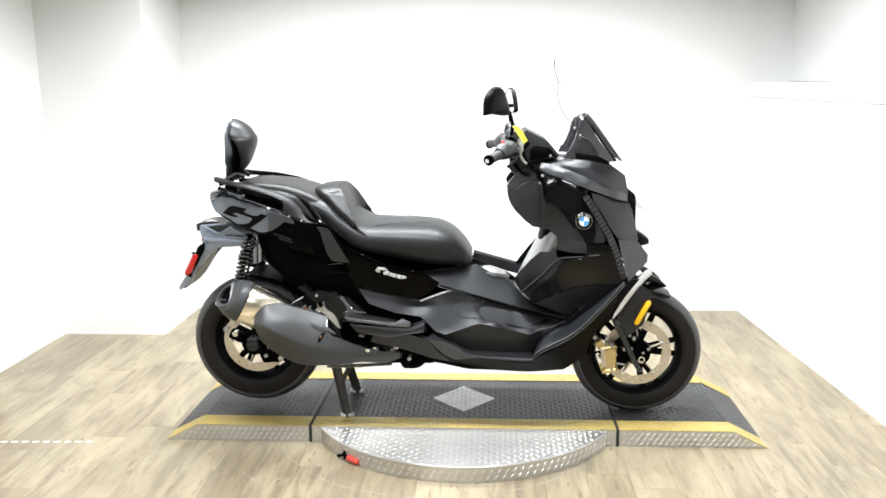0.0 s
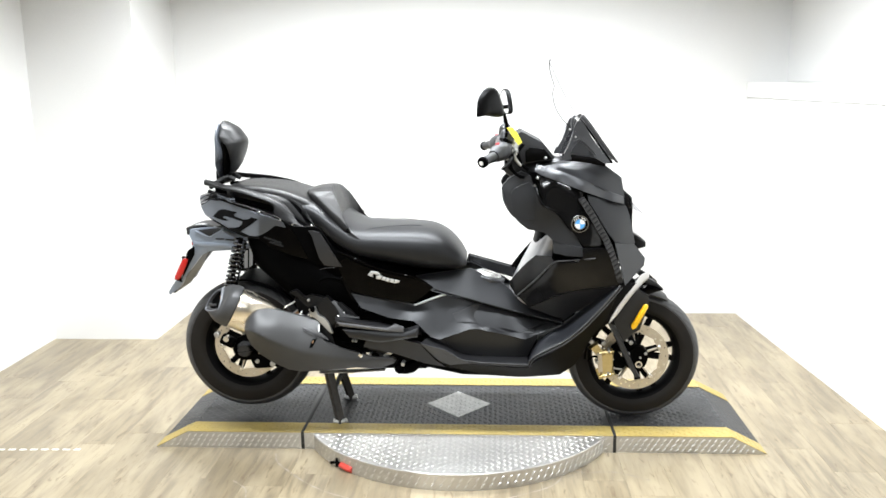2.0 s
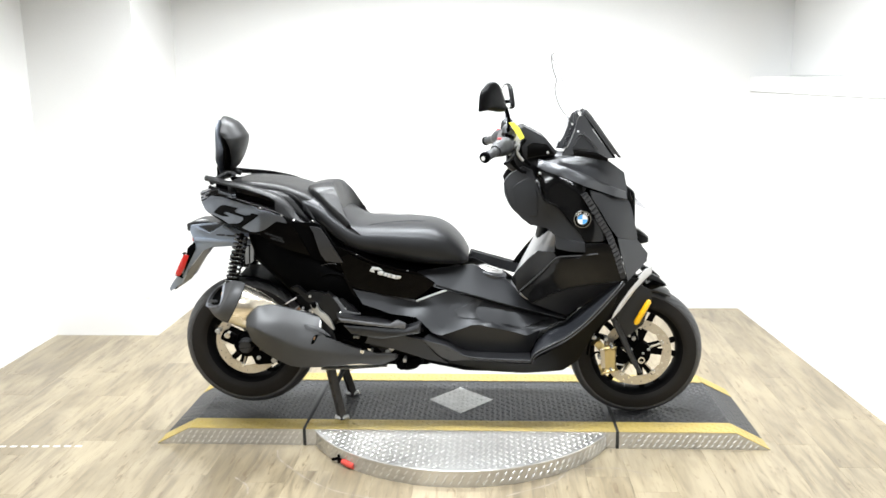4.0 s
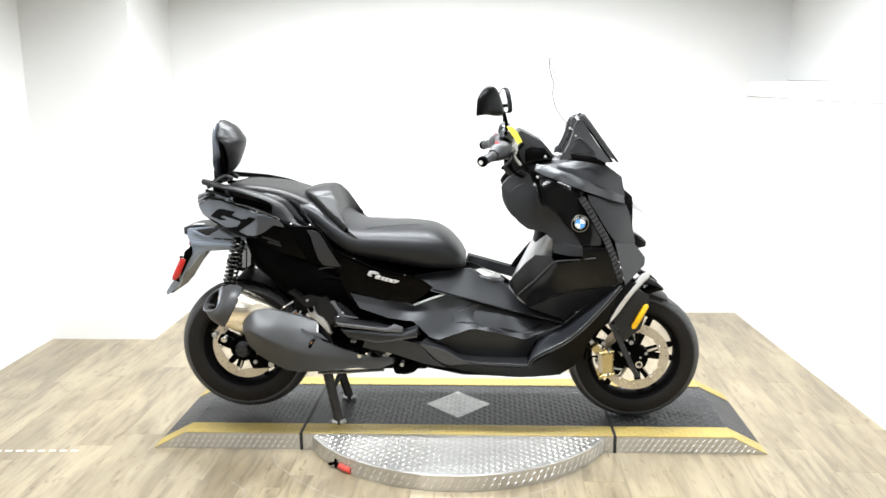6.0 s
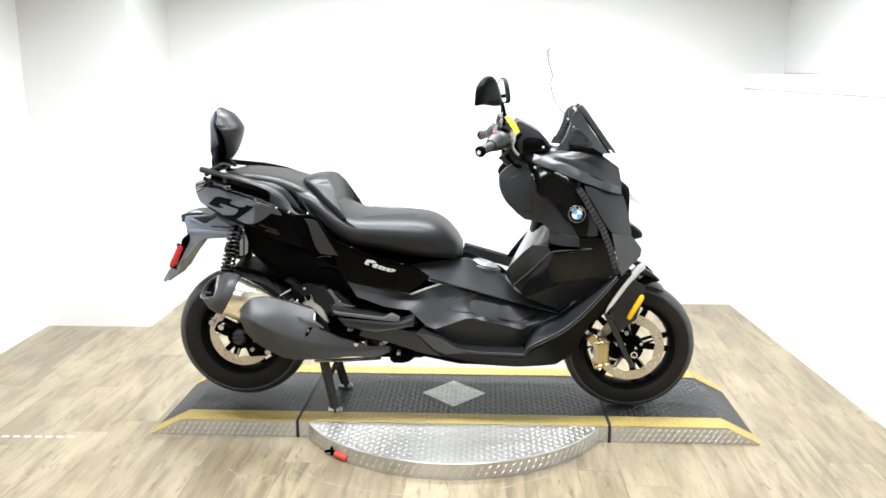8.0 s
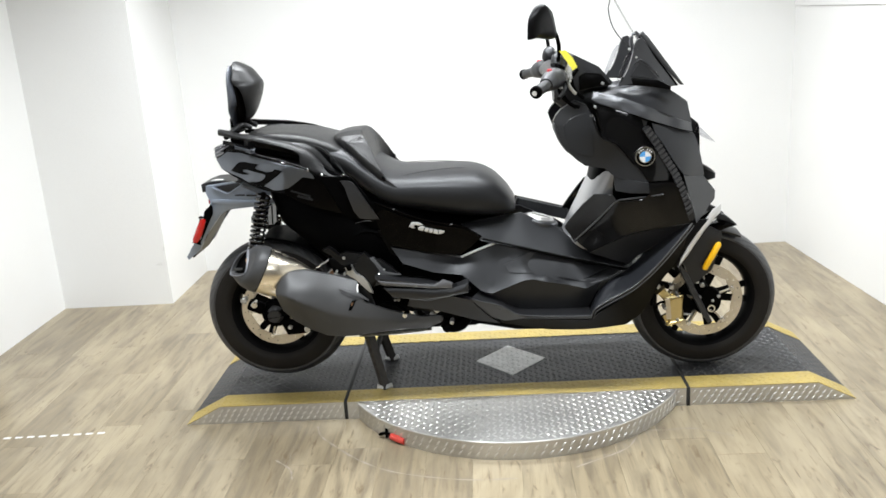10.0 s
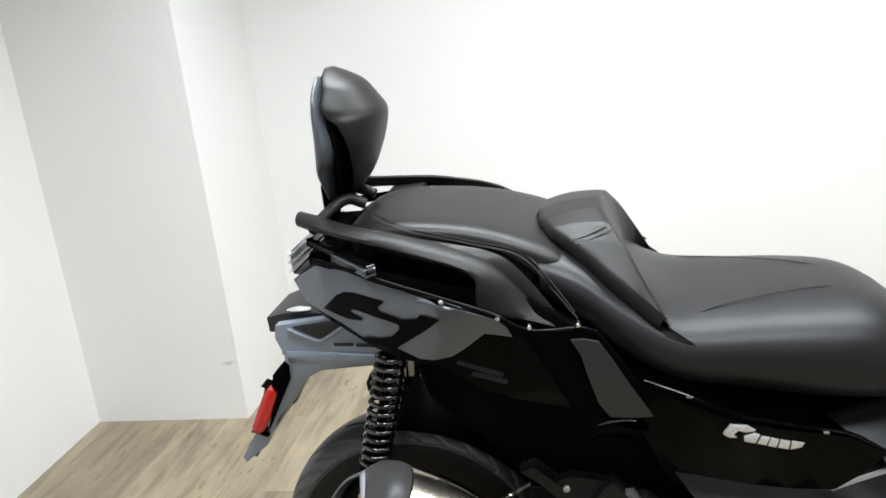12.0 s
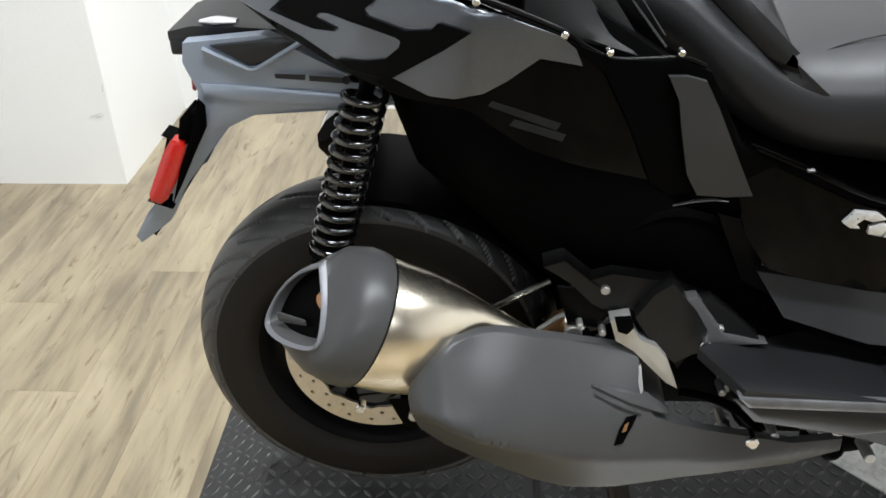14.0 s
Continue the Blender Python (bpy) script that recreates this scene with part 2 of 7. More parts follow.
def flip_y(bm):
    for v in bm.verts:
        v.co.y = -v.co.y
    bmesh.ops.reverse_faces(bm, faces=bm.faces[:])
    return bm


def box_bm(x0, y0, z0, x1, y1, z1, bevel=0.0, seg=2):
    bm = bmesh.new()
    bmesh.ops.create_cube(bm, size=1)
    for v in bm.verts:
        v.co = Vector(((x0 + x1) / 2 + v.co.x * (x1 - x0), (y0 + y1) / 2 + v.co.y * (y1 - y0), (z0 + z1) / 2 + v.co.z * (z1 - z0)))
    if bevel:
        bmesh.ops.bevel(bm, geom=bm.edges[:], offset=bevel, segments=seg, affect="EDGES", profile=0.5)
    return bm


def box_between(a, b, w, d, bevel=0.003, taper=1.0):
    """A bevelled bar from a to b, w wide and d deep, its far end scaled by taper."""
    a, b = Vector(a), Vector(b)
    bm = bmesh.new()
    bmesh.ops.create_cube(bm, size=1)
    q = (b - a).to_track_quat("Z", "Y")
    for v in bm.verts:
        k = taper if v.co.z > 0 else 1.0
        v.co = a + q @ Vector((v.co.x * w * k, v.co.y * d * k, (v.co.z + 0.5) * (b - a).length))
    if bevel:
        bmesh.ops.bevel(bm, geom=bm.edges[:], offset=bevel, segments=2, affect="EDGES", profile=0.5)
    return bm


def loft_bm(rings, closed_ends=True):
    bm = bmesh.new()
    rows = [[bm.verts.new(p) for p in r] for r in rings]
    n = len(rows[0])
    for r0, r1 in zip(rows, rows[1:]):
        for i in range(n):
            bm.faces.new((r0[i], r0[(i + 1) % n], r1[(i + 1) % n], r1[i]))
    if closed_ends:
        bm.faces.new(rows[0][::-1])
        bm.faces.new(rows[-1])
    bmesh.ops.recalc_face_normals(bm, faces=bm.faces[:])
    return bm


def smooth_path(pts, steps=6):
    """Points of a rounded line through pts."""
    p = [Vector(q) for q in pts]
    p = [p[0] * 2 - p[1]] + p + [p[-1] * 2 - p[-2]]
    out = []
    for i in range(1, len(p) - 2):
        for s in range(steps):
            t = s / steps
            a, b, c, d = p[i - 1], p[i], p[i + 1], p[i + 2]
            out.append(0.5 * (2 * b + (c - a) * t + (2 * a - 5 * b + 4 * c - d) * t * t + (3 * b - a - 3 * c + d) * t ** 3))
    return out + [p[-2]]


def tube_bm(pts, r, sides=10, steps=6, flat=1.0):
    """A round or flattened rod along a rounded line; r is a radius or one for each point."""
    path = smooth_path(pts, steps) if steps > 1 else [Vector(q) for q in pts]
    radii = [r] * len(path) if not isinstance(r, (list, tuple)) else [float(v) for v in np.interp(np.linspace(0, 1, len(path)), np.linspace(0, 1, len(r)), r)]
    rings, up = [], Vector((0, 0, 1))
    for i, q in enumerate(path):
        d = (path[min(i + 1, len(path) - 1)] - path[max(i - 1, 0)]).normalized()
        u = up if abs(d.dot(up)) < 0.95 else Vector((1, 0, 0))
        s = d.cross(u).normalized()
        w = s.cross(d).normalized()
        rings.append([q + radii[i] * (math.cos(k) * s + math.sin(k) * w * flat) for k in np.linspace(0, 2 * math.pi, sides, endpoint=False)])
    return loft_bm(rings)


def lathe_bm(profile, segs=96, centre=(0, 0, 0), closed=True):
    """Turns (radius, y) pairs about an axle along y."""
    rings = []
    for k in np.linspace(0, 2 * math.pi, segs, endpoint=False):
        rings.append([Vector((centre[0] + r * math.cos(k), centre[1] + y, centre[2] + r * math.sin(k))) for r, y in profile])
    bm = bmesh.new()
    rows = [[bm.verts.new(p) for p in r] for r in rings]
    m = len(profile)
    for i in range(segs):
        r0, r1 = rows[i], rows[(i + 1) % segs]
        for j in range(m if closed else m - 1):
            bm.faces.new((r0[j], r1[j], r1[(j + 1) % m], r0[(j + 1) % m]))
    bmesh.ops.recalc_face_normals(bm, faces=bm.faces[:])
    return bm


def cyl_bm(a, b, r, r2=None, sides=20, bevel=0.0):
    a, b = Vector(a), Vector(b)
    q = (b - a).to_track_quat("Z", "Y")
    length, r2 = (b - a).length, r if r2 is None else r2
    e = bevel
    prof = [(0.0001, 0), (r - e, 0), (r, e), (r2, length - e), (r2 - e, length), (0.0001, length)]
    rings = [[a + q @ Vector((rr * math.cos(k), rr * math.sin(k), h)) for k in np.linspace(0, 2 * math.pi, sides, endpoint=False)] for rr, h in prof]
    return loft_bm(rings)


def join(*bms):
    out = bmesh.new()
    for bm in bms:
        me = bpy.data.meshes.new("piece")
        bm.to_mesh(me)
        bm.free()
        out.from_mesh(me)
        bpy.data.meshes.remove(me)
    return out


def shell_bm(pts, thick=0.006, lip=0.0055, bulge=0.0, warp=None, cell=0.05, face=None):
    """A moulded panel: the outline pts lies on the outer face, which is flattened to its mean plane in depth, has a
    rounded lip, may swell by bulge and bend by warp(x, z) or follow face(x, z), and is thick deep inwards (towards the middle plane)."""
    a = np.array([(p[0], p[2], 1.0) for p in pts])
    k = np.linalg.lstsq(a, np.array([p[1] for p in pts]), rcond=None)[0]
    depth = face or (lambda x, z: k[0] * x + k[1] * z + k[2] + (warp(x, z) if warp else 0.0))
    bm = bmesh.new()
    vs = [bm.verts.new((p[0], 0, p[2])) for p in pts]
    f = bm.faces.new(vs)
    bm.normal_update()
    if f.normal.y > 0:
        bmesh.ops.reverse_faces(bm, faces=[f])
    rim = set()
    if lip:
        bmesh.ops.inset_region(bm, faces=bm.faces[:], thickness=lip, use_even_offset=True, use_boundary=True)
        rim = {v for e in bm.edges if e.is_boundary for v in e.verts}
    inner = [g for g in bm.faces if not any(v in rim for v in g.verts)]
    lift = {v for g in inner for v in g.verts}
    bmesh.ops.triangulate(bm, faces=inner)
    for _ in range(5):
        long = [e for e in bm.edges if e.calc_length() > cell and not e.is_boundary and (not lip or all(v in lift for v in e.verts))]
        if not long or not (bulge or warp or face):
            break
        old = set(bm.verts)
        bmesh.ops.subdivide_edges(bm, edges=long, cuts=1)
        bmesh.ops.triangulate(bm, faces=[g for g in bm.faces if len(g.verts) > 3 and all(v not in rim for v in g.verts)])
        lift |= set(bm.verts) - old
    edge2 = [(Vector((pts[i][0], pts[i][2])), Vector((pts[i - 1][0], pts[i - 1][2]))) for i in range(len(pts))]

    def rim_distance(v):
        q, best = Vector((v.co.x, v.co.z)), 9.0
        for p0, p1 in edge2:
            d = p1 - p0
            t = max(0.0, min(1.0, (q - p0).dot(d) / max(d.length_squared, 1e-9)))
            best = min(best, (q - p0 - d * t).length)
        return best

    boundary = [e for e in bm.edges if e.is_boundary]
    for v in bm.verts:
        y = depth(v.co.x, v.co.z)
        if v in lift:
            y -= lip * 0.7
            if bulge:
                y -= bulge * (1 - math.exp(-rim_distance(v) / 0.045))
        v.co.y = y
    ext = bmesh.ops.extrude_edge_only(bm, edges=boundary)
    back = [g for g in ext["geom"] if isinstance(g, bmesh.types.BMVert)]
    for v in back:
        v.co.y += thick
    loop = [e for e in bm.edges if e.is_boundary]
    bmesh.ops.triangle_fill(bm, edges=loop, use_beauty=True, use_dissolve=False)
    bmesh.ops.recalc_face_normals(bm, faces=bm.faces[:])
    return bm


def panel(name, pts, material, parent, label="", both=True, **kw):
    """A moulded side panel, and its mirror image on the far side."""
    ob = part(name, shell_bm(pts, **kw), material, parent, label)
    if both:
        part(name, flip_y(shell_bm(pts, **kw)), material, parent, label)
    return ob

def spline(ctrl):
    """A thin-plate surface y(x, z) through a few (x, y, z) points."""
    c = np.array(ctrl)
    n = len(c)
    d = np.hypot(c[:, None, 0] - c[None, :, 0], c[:, None, 2] - c[None, :, 2])
    m = np.zeros((n + 3, n + 3))
    m[:n, :n] = np.where(d > 0, d * d * np.log(np.maximum(d, 1e-9)), 0) + np.eye(n) * 1e-4
    m[:n, n:], m[n:, :n] = np.c_[np.ones(n), c[:, 0], c[:, 2]], np.c_[np.ones(n), c[:, 0], c[:, 2]].T
    w = np.linalg.solve(m, np.r_[c[:, 1], 0, 0, 0])

    def y(x, z):
        r = np.maximum(np.hypot(c[:, 0] - x, c[:, 2] - z), 1e-9)
        return float(w[:n] @ (r * r * np.log(r)) + w[n] + w[n + 1] * x + w[n + 2] * z)
    return y


def skin(name, pts, face, material, parent, label="", lift=0.0, both=True, **kw):
    """A panel that follows a curved body surface."""
    return panel(name, pts, material, parent, label, both, face=lambda x, z: face(x, z) - lift, **{"cell": 0.016, "thick": 0.012, "lip": 0.003, **kw})


# ---- the room ----
CEILING = 2.8
XL, XP, YP, YB = -2.25, -1.665, 1.18, 1.76
XR0, XR1 = 1.685, 1.80      # the right-hand wall leans out towards the front
YF = -2.6      # the white bay ends here and opens on an assumed, unseen shop
YS = -8.0


def wall(name, bm, label, parent=None):
    return tagged(part(name, bm, WALL, parent, angle=30), label, "wall", kind="structure")


def slab(corners, z0, z1):
    bm = bmesh.new()
    lo = [bm.verts.new((x, y, z0)) for x, y in corners]
    hi = [bm.verts.new((x, y, z1)) for x, y in corners]
    n = len(corners)
    bm.faces.new(lo[::-1])
    bm.faces.new(hi)
    for i in range(n):
        bm.faces.new((lo[i], lo[(i + 1) % n], hi[(i + 1) % n], hi[i]))
    bmesh.ops.recalc_face_normals(bm, faces=bm.faces[:])
    return bm


wall("wall_left", slab([(XL - 0.12, YF), (XL, YF), (XL, YP + 0.002), (XL - 0.12, YP + 0.002)], 0, CEILING), "white painted side wall beside the framed board")
wall("wall_pillar", slab([(XL - 0.12, YP), (XP, YP), (XP, YB + 0.002), (XL - 0.12, YB + 0.002)], 0, CEILING), "white painted boxed-out pillar in the room's corner")
wall("wall_back", slab([(XL - 0.12, YB), (XR0 + 0.5, YB), (XR0 + 0.5, YB + 0.12), (XL - 0.12, YB + 0.12)], 0, CEILING), "plain white painted wall behind the scooter")


def xr(y):
    return XR0 + (XR1 - XR0) * (YB - y) / 1.8


LEDGE = 1.374
wall("wall_right", slab([(xr(YF), YF), (xr(YF) + 0.5, YF), (XR0 + 0.5, YB), (XR0, YB)], 0, LEDGE - 0.085), "white painted low wall at the side")
tagged(part("trim", slab([(xr(YF) - 0.006, YF), (xr(YF) + 0.3, YF), (XR0 + 0.3, YB), (XR0 - 0.006, YB)], LEDGE - 0.083, LEDGE), WALL), "white painted cap board on the low wall", "trim", kind="structure")
wall("wall_right_upper", slab([(xr(YF) + 0.22, YF), (xr(YF) + 0.5, YF), (XR0 + 0.5, YB), (XR0 + 0.22, YB)], LEDGE + 0.002, CEILING), "white painted upper wall set back above the cap board")
# unseen walls and a dark ceiling, added to close the room
for name, pts in (("wall_shop_left", [(-4.6, YS), (-4.5, YS), (-4.5, YF), (-4.6, YF)]), ("wall_shop_right", [(5.0, YS), (5.1, YS), (5.1, YF), (5.0, YF)]), ("wall_shop_front", [(-4.6, YS - 0.1), (5.1, YS - 0.1), (5.1, YS), (-4.6, YS)]),
                  ("wall_return_left", [(-4.6, YF), (XL - 0.125, YF), (XL - 0.125, YF + 0.1), (-4.6, YF + 0.1)]), ("wall_return_right", [(xr(YF) + 0.51, YF), (5.1, YF), (5.1, YF + 0.1), (xr(YF) + 0.51, YF + 0.1)])):
    tagged(part(name, slab(pts, 0, CEILING), SHOP), "plain unseen wall added to close the room behind", "wall", kind="structure")
tagged(part("ceiling", box_bm(-4.8, YS - 0.2, CEILING, 5.2, YB + 0.2, CEILING + 0.1), CEIL), "plain unseen ceiling, kept dark to dim the upper walls", "ceiling", kind="structure")


def lamp_housing(x, y):
    th = tagged(new("pendant_lamp"), "white rectangular lamp hung from the ceiling", "lamp", "ceiling lamps")
    th.location = (x, y, LAMP_Z)
    part("housing", box_bm(-0.62, -0.17, 0.0, 0.62, 0.17, 0.06, 0.008), LAMP_WHITE, th)
    for s in (-0.5, 0.5):
        part("rod", cyl_bm((s, 0, 0.06), (s, 0, CEILING - LAMP_Z), 0.006, sides=8), CAST, th)
    return th


for lx, ly, lw in LAMPS:
    lamp_housing(lx, ly)

# framed panel on the side wall
board = tagged(new("wall_panel"), "white perforated panel in a dark weathered wooden frame on the wall", "wall panel")
board.location = (XL, -0.05, 0.075)
BW, BH, FW = 1.02, 1.285, 0.078
part("panel", box_bm(0.002, -BW / 2 + 0.03, 0.03, 0.014, BW / 2 - 0.03, BH - 0.03), PANEL_WHITE, board)
part("frame_board", box_bm(0.0, BW / 2 - FW, 0.0, 0.034, BW / 2, BH, 0.004), FRAME_WOOD, board)
part("frame_board", box_bm(0.0, -BW / 2, 0.0, 0.034, -BW / 2 + FW, BH, 0.004), FRAME_WOOD, board)
part("frame_board", box_bm(0.0, -BW / 2 + FW + 0.001, 0.0, 0.032, BW / 2 - FW - 0.001, FW, 0.004), FRAME_WOOD, board)
part("frame_board", box_bm(0.0, -BW / 2 + FW + 0.001, BH - FW, 0.032, BW / 2 - FW - 0.001, BH, 0.004), FRAME_WOOD, board)
part("batten", box_bm(0.014, -BW / 2 + FW + 0.001, BH - FW - 0.016, 0.02, BW / 2 - FW - 0.001, BH - FW - 0.004, 0.002), FRAME_WOOD, board)
for by, bz in ((0.47, 0.03), (0.47, BH - 0.03), (0.2, 0.035), (0.47, 0.62), (-0.1, 0.035)):
    part("bolt", cyl_bm((0.03, by, bz), (0.037, by, bz), 0.009, sides=10, bevel=0.001), CAST, board)
bm = bmesh.new()
for i in range(34):
    for j in range(30):
        y, z = BW / 2 - FW - 0.02 - i * 0.025, FW + 0.02 + j * 0.036
        if z < BH - FW - 0.03:
            q = [bm.verts.new((0.0148, y + 0.0028 * math.cos(a), z + 0.0028 * math.sin(a))) for a in (0, 1.57, 3.14, 4.71)]
            bm.faces.new(q)
tagged(part("perforation", bm, DOT, board), kind="stuff")

# ---- the turntable platform ----
PX0, PX1, PYF, PYB, PH = -1.112, 1.254, -0.222, 0.402, 0.066
J1, J2 = -0.526, 0.681
RAMP = 0.13
platform = tagged(new("display_platform"), "low tread-plate display platform with yellow edges and a round turntable base", "platform")


def top_z(x):
    return PH * max(0.0, min(1.0, (x - PX0) / RAMP, (PX1 - x) / RAMP))


def lug_mesh(spots, length, width, height):
    """Raised lozenge lugs; spots: centre, direction along the lug, direction across it."""
    verts, faces = [], []
    for c, d, s in spots:
        n = d.cross(s).normalized()
        b = len(verts)
        verts += [c - d * length, c + s * width - d * length * 0.3, c + s * width + d * length * 0.3, c + d * length, c - s * width + d * length * 0.3, c - s * width - d * length * 0.3,
                  c - d * length * 0.62 + n * height, c + d * length * 0.62 + n * height, c + s * width * 0.3 + n * height, c - s * width * 0.3 + n * height]
        faces += [(b, b + 1, b + 8, b + 6), (b + 1, b + 2, b + 8), (b + 2, b + 3, b + 7, b + 8), (b + 3, b + 4, b + 9, b + 7), (b + 4, b + 5, b + 9), (b + 5, b, b + 6, b + 9), (b + 6, b + 8, b + 7, b + 9)]
    me = bpy.data.meshes.new("lugs")
    me.from_pydata(verts, [], faces)
    bm = bmesh.new()
    bm.from_mesh(me)
    bpy.data.meshes.remove(me)
    bmesh.ops.recalc_face_normals(bm, faces=bm.faces[:])
    return bm


def section(x0, x1, name):
    xs = [x0] + [x for x in (PX0 + RAMP, PX1 - RAMP) if x0 < x < x1] + [x1]
    prof = [(x, top_z(x)) for x in xs]
    bm = bmesh.new()
    rows = []
    for y in (PYF, PYB):
        rows.append([bm.verts.new((x, y, max(z, 0.0015))) for x, z in prof] + [bm.verts.new((x1, y, 0)), bm.verts.new((x0, y, 0))])
    n = len(rows[0])
    bm.faces.new(rows[0])
    bm.faces.new(rows[1][::-1])
    for i in range(n):
        bm.faces.new((rows[0][i], rows[0][(i + 1) % n], rows[1][(i + 1) % n], rows[1][i]))
    bmesh.ops.recalc_face_normals(bm, faces=bm.faces[:])
    for f in bm.faces:
        f.material_index = 1 if abs(f.normal.y) > 0.9 else 0
    deck = part(name, bm, [TREAD_DARK, ALU], platform, angle=20)
    # yellow painted edges
    for ya, yb in ((PYF - 0.001, PYF + 0.092), (PYB - 0.088, PYB + 0.001)):
        bm = bmesh.new()
        for (xa, za), (xb, zb) in zip(prof, prof[1:]):
            q = [(xa, ya, za + 0.003), (xb, ya, zb + 0.003), (xb, yb, zb + 0.003), (xa, yb, za + 0.003)]
            lo = [(x, y, z - 0.0025) for x, y, z in q]
            vs = [bm.verts.new(p) for p in q + lo]
            for f in ((0, 1, 2, 3), (0, 4, 5, 1), (2, 6, 7, 3), (0, 3, 7, 4), (1, 5, 6, 2)):
                bm.faces.new([vs[i] for i in f])
        bmesh.ops.recalc_face_normals(bm, faces=bm.faces[:])
        part("yellow_edge", bm, YELLOW, deck, angle=20)
    # lugs on the deck, two slants in turn, and on the bright front skirt
    spots, edge = [], []
    pitch = 0.021
    for i in range(int((x1 - x0 - 0.01) / pitch)):
        for j in range(int((PYB - PYF) / pitch)):
            x, y = x0 + 0.012 + i * pitch, PYF + 0.012 + j * pitch
            z = top_z(x)
            slope = (top_z(x + 0.004) - top_z(x - 0.004)) / 0.008
            a = radians(45 if (i + j) % 2 else -45)
            u = Vector((1, 0, slope)).normalized()
            d, s = u * math.cos(a) + Vector((0, 1, 0)) * math.sin(a), -u * math.sin(a) + Vector((0, 1, 0)) * math.cos(a)
            (edge if y < PYF + 0.092 or y > PYB - 0.088 else spots).append((Vector((x, y, z + (0.003 if y < PYF + 0.092 or y > PYB - 0.088 else 0.0))), d, s))
    tagged(part("tread_pattern", lug_mesh(spots, 0.0115, 0.0036, 0.0022), TREAD_WORN, deck, angle=25), kind="stuff")
    tagged(part("painted_tread", lug_mesh(edge, 0.0115, 0.0036, 0.0015), YELLOW, deck, angle=25), kind="stuff")
    spots = []
    for i in range(int((x1 - x0) / 0.024)):
        for j in range(3):
            x, z = x0 + 0.014 + i * 0.024 + (0.012 if j % 2 else 0), 0.012 + j * 0.019
            if z < top_z(x) - 0.006:
                a = radians(50 if (i + j) % 3 else 40)
                spots.append((Vector((x, PYF, z)), Vector((math.cos(a), 0, math.sin(a))), Vector((-math.sin(a), 0, math.cos(a)))))
    tagged(part("skirt_tread", lug_mesh(spots, 0.0115, 0.0034, 0.002), ALU_LUG, deck, angle=25), kind="stuff")
    return deck


section(PX0, J1 - 0.006, "end_section")
section(J1 + 0.006, J2 - 0.006, "middle_section")
section(J2 + 0.006, PX1, "end_section")
for jx in (J1, J2):
    part("joint_strip", box_bm(jx - 0.006, PYF - 0.004, 0.0005, jx + 0.006, PYB + 0.004, PH + 0.004, 0.0015), BLACK_GAP, platform, "black rubber strip between the sections")

# round turntable base showing in front of and behind the deck
DC, DR = (0.078, 0.088), 0.640


def disc_part(sign, name):
    half = math.acos((0.31 + 0.002) / DR)
    mid = -math.pi / 2 if sign < 0 else math.pi / 2
    arc = [(DC[0] + DR * math.cos(mid + a), DC[1] + DR * math.sin(mid + a)) for a in np.linspace(-half, half, 72)]
    bm = slab(arc, 0.0, PH - 0.004)
    d = part(name, bm, ALU, platform, "bright aluminium tread-plate turntable disc", angle=20)
    if sign > 0:
        return d
    spots, sides = [], []
    for i in range(58):
        for j in range(20):
            x, y = DC[0] - 0.6 + i * 0.021, PYF - 0.006 - j * 0.0185
            if math.hypot(x - DC[0], y - DC[1]) < DR - 0.012:
                a = radians(45 if (i + j) % 2 else -45)
                spots.append((Vector((x, y, PH - 0.004)), Vector((math.cos(a), math.sin(a), 0)), Vector((-math.sin(a), math.cos(a), 0))))
    tagged(part("disc_tread", lug_mesh(spots, 0.0105, 0.0033, 0.002), ALU_LUG, d, angle=25), kind="stuff")
    for i in range(46):
        for j in range(2):
            b = -math.pi / 2 - half + 0.03 + i * (2 * half - 0.06) / 45 + (0.018 if j else 0)
            o, t = Vector((math.cos(b), math.sin(b), 0)), Vector((-math.sin(b), math.cos(b), 0))
            a = radians(50)
            sides.append((Vector((DC[0], DC[1], 0.017 + j * 0.023)) + o * DR, t * math.cos(a) + Vector((0, 0, math.sin(a))), -t * math.sin(a) + Vector((0, 0, math.cos(a)))))
    tagged(part("rim_tread", lug_mesh(sides, 0.013, 0.0036, 0.0022), ALU_LUG, d, angle=25), kind="stuff")
    rim = [(DC[0] + (DR + 0.001) * math.cos(a), DC[1] + (DR + 0.001) * math.sin(a), PH - 0.004) for a in np.linspace(-math.pi / 2 - half, -math.pi / 2 + half, 60)]
    part("rim_bead", tube_bm(rim, 0.0035, 6, 1), ALU_LUG, d)
    return d


disc_part(-1, "turntable_disc")
disc_part(1, "turntable_disc")
# pale diamond on the deck
dia = [(-0.059, 0.09), (0.066, 0.231), (0.206, 0.092), (0.076, -0.055)]
part("diamond_plate", slab(dia, PH, PH + 0.0032), PALE_PLATE, platform, "pale scuffed diamond plate", angle=20)
spots = []
for i in range(14):
    for j in range(15):
        x, y = -0.055 + i * 0.0195, -0.05 + j * 0.0195
        if abs(x - 0.0725) / 0.122 + abs(y - 0.0885) / 0.132 < 1:
            a = radians(45 if (i + j) % 2 else -45)
            spots.append((Vector((x, y, PH + 0.0032)), Vector((math.cos(a), math.sin(a), 0)), Vector((-math.sin(a), math.cos(a), 0))))
tagged(part("diamond_tread", lug_mesh(spots, 0.009, 0.0028, 0.0014), PALE_PLATE, platform, angle=25), kind="stuff")

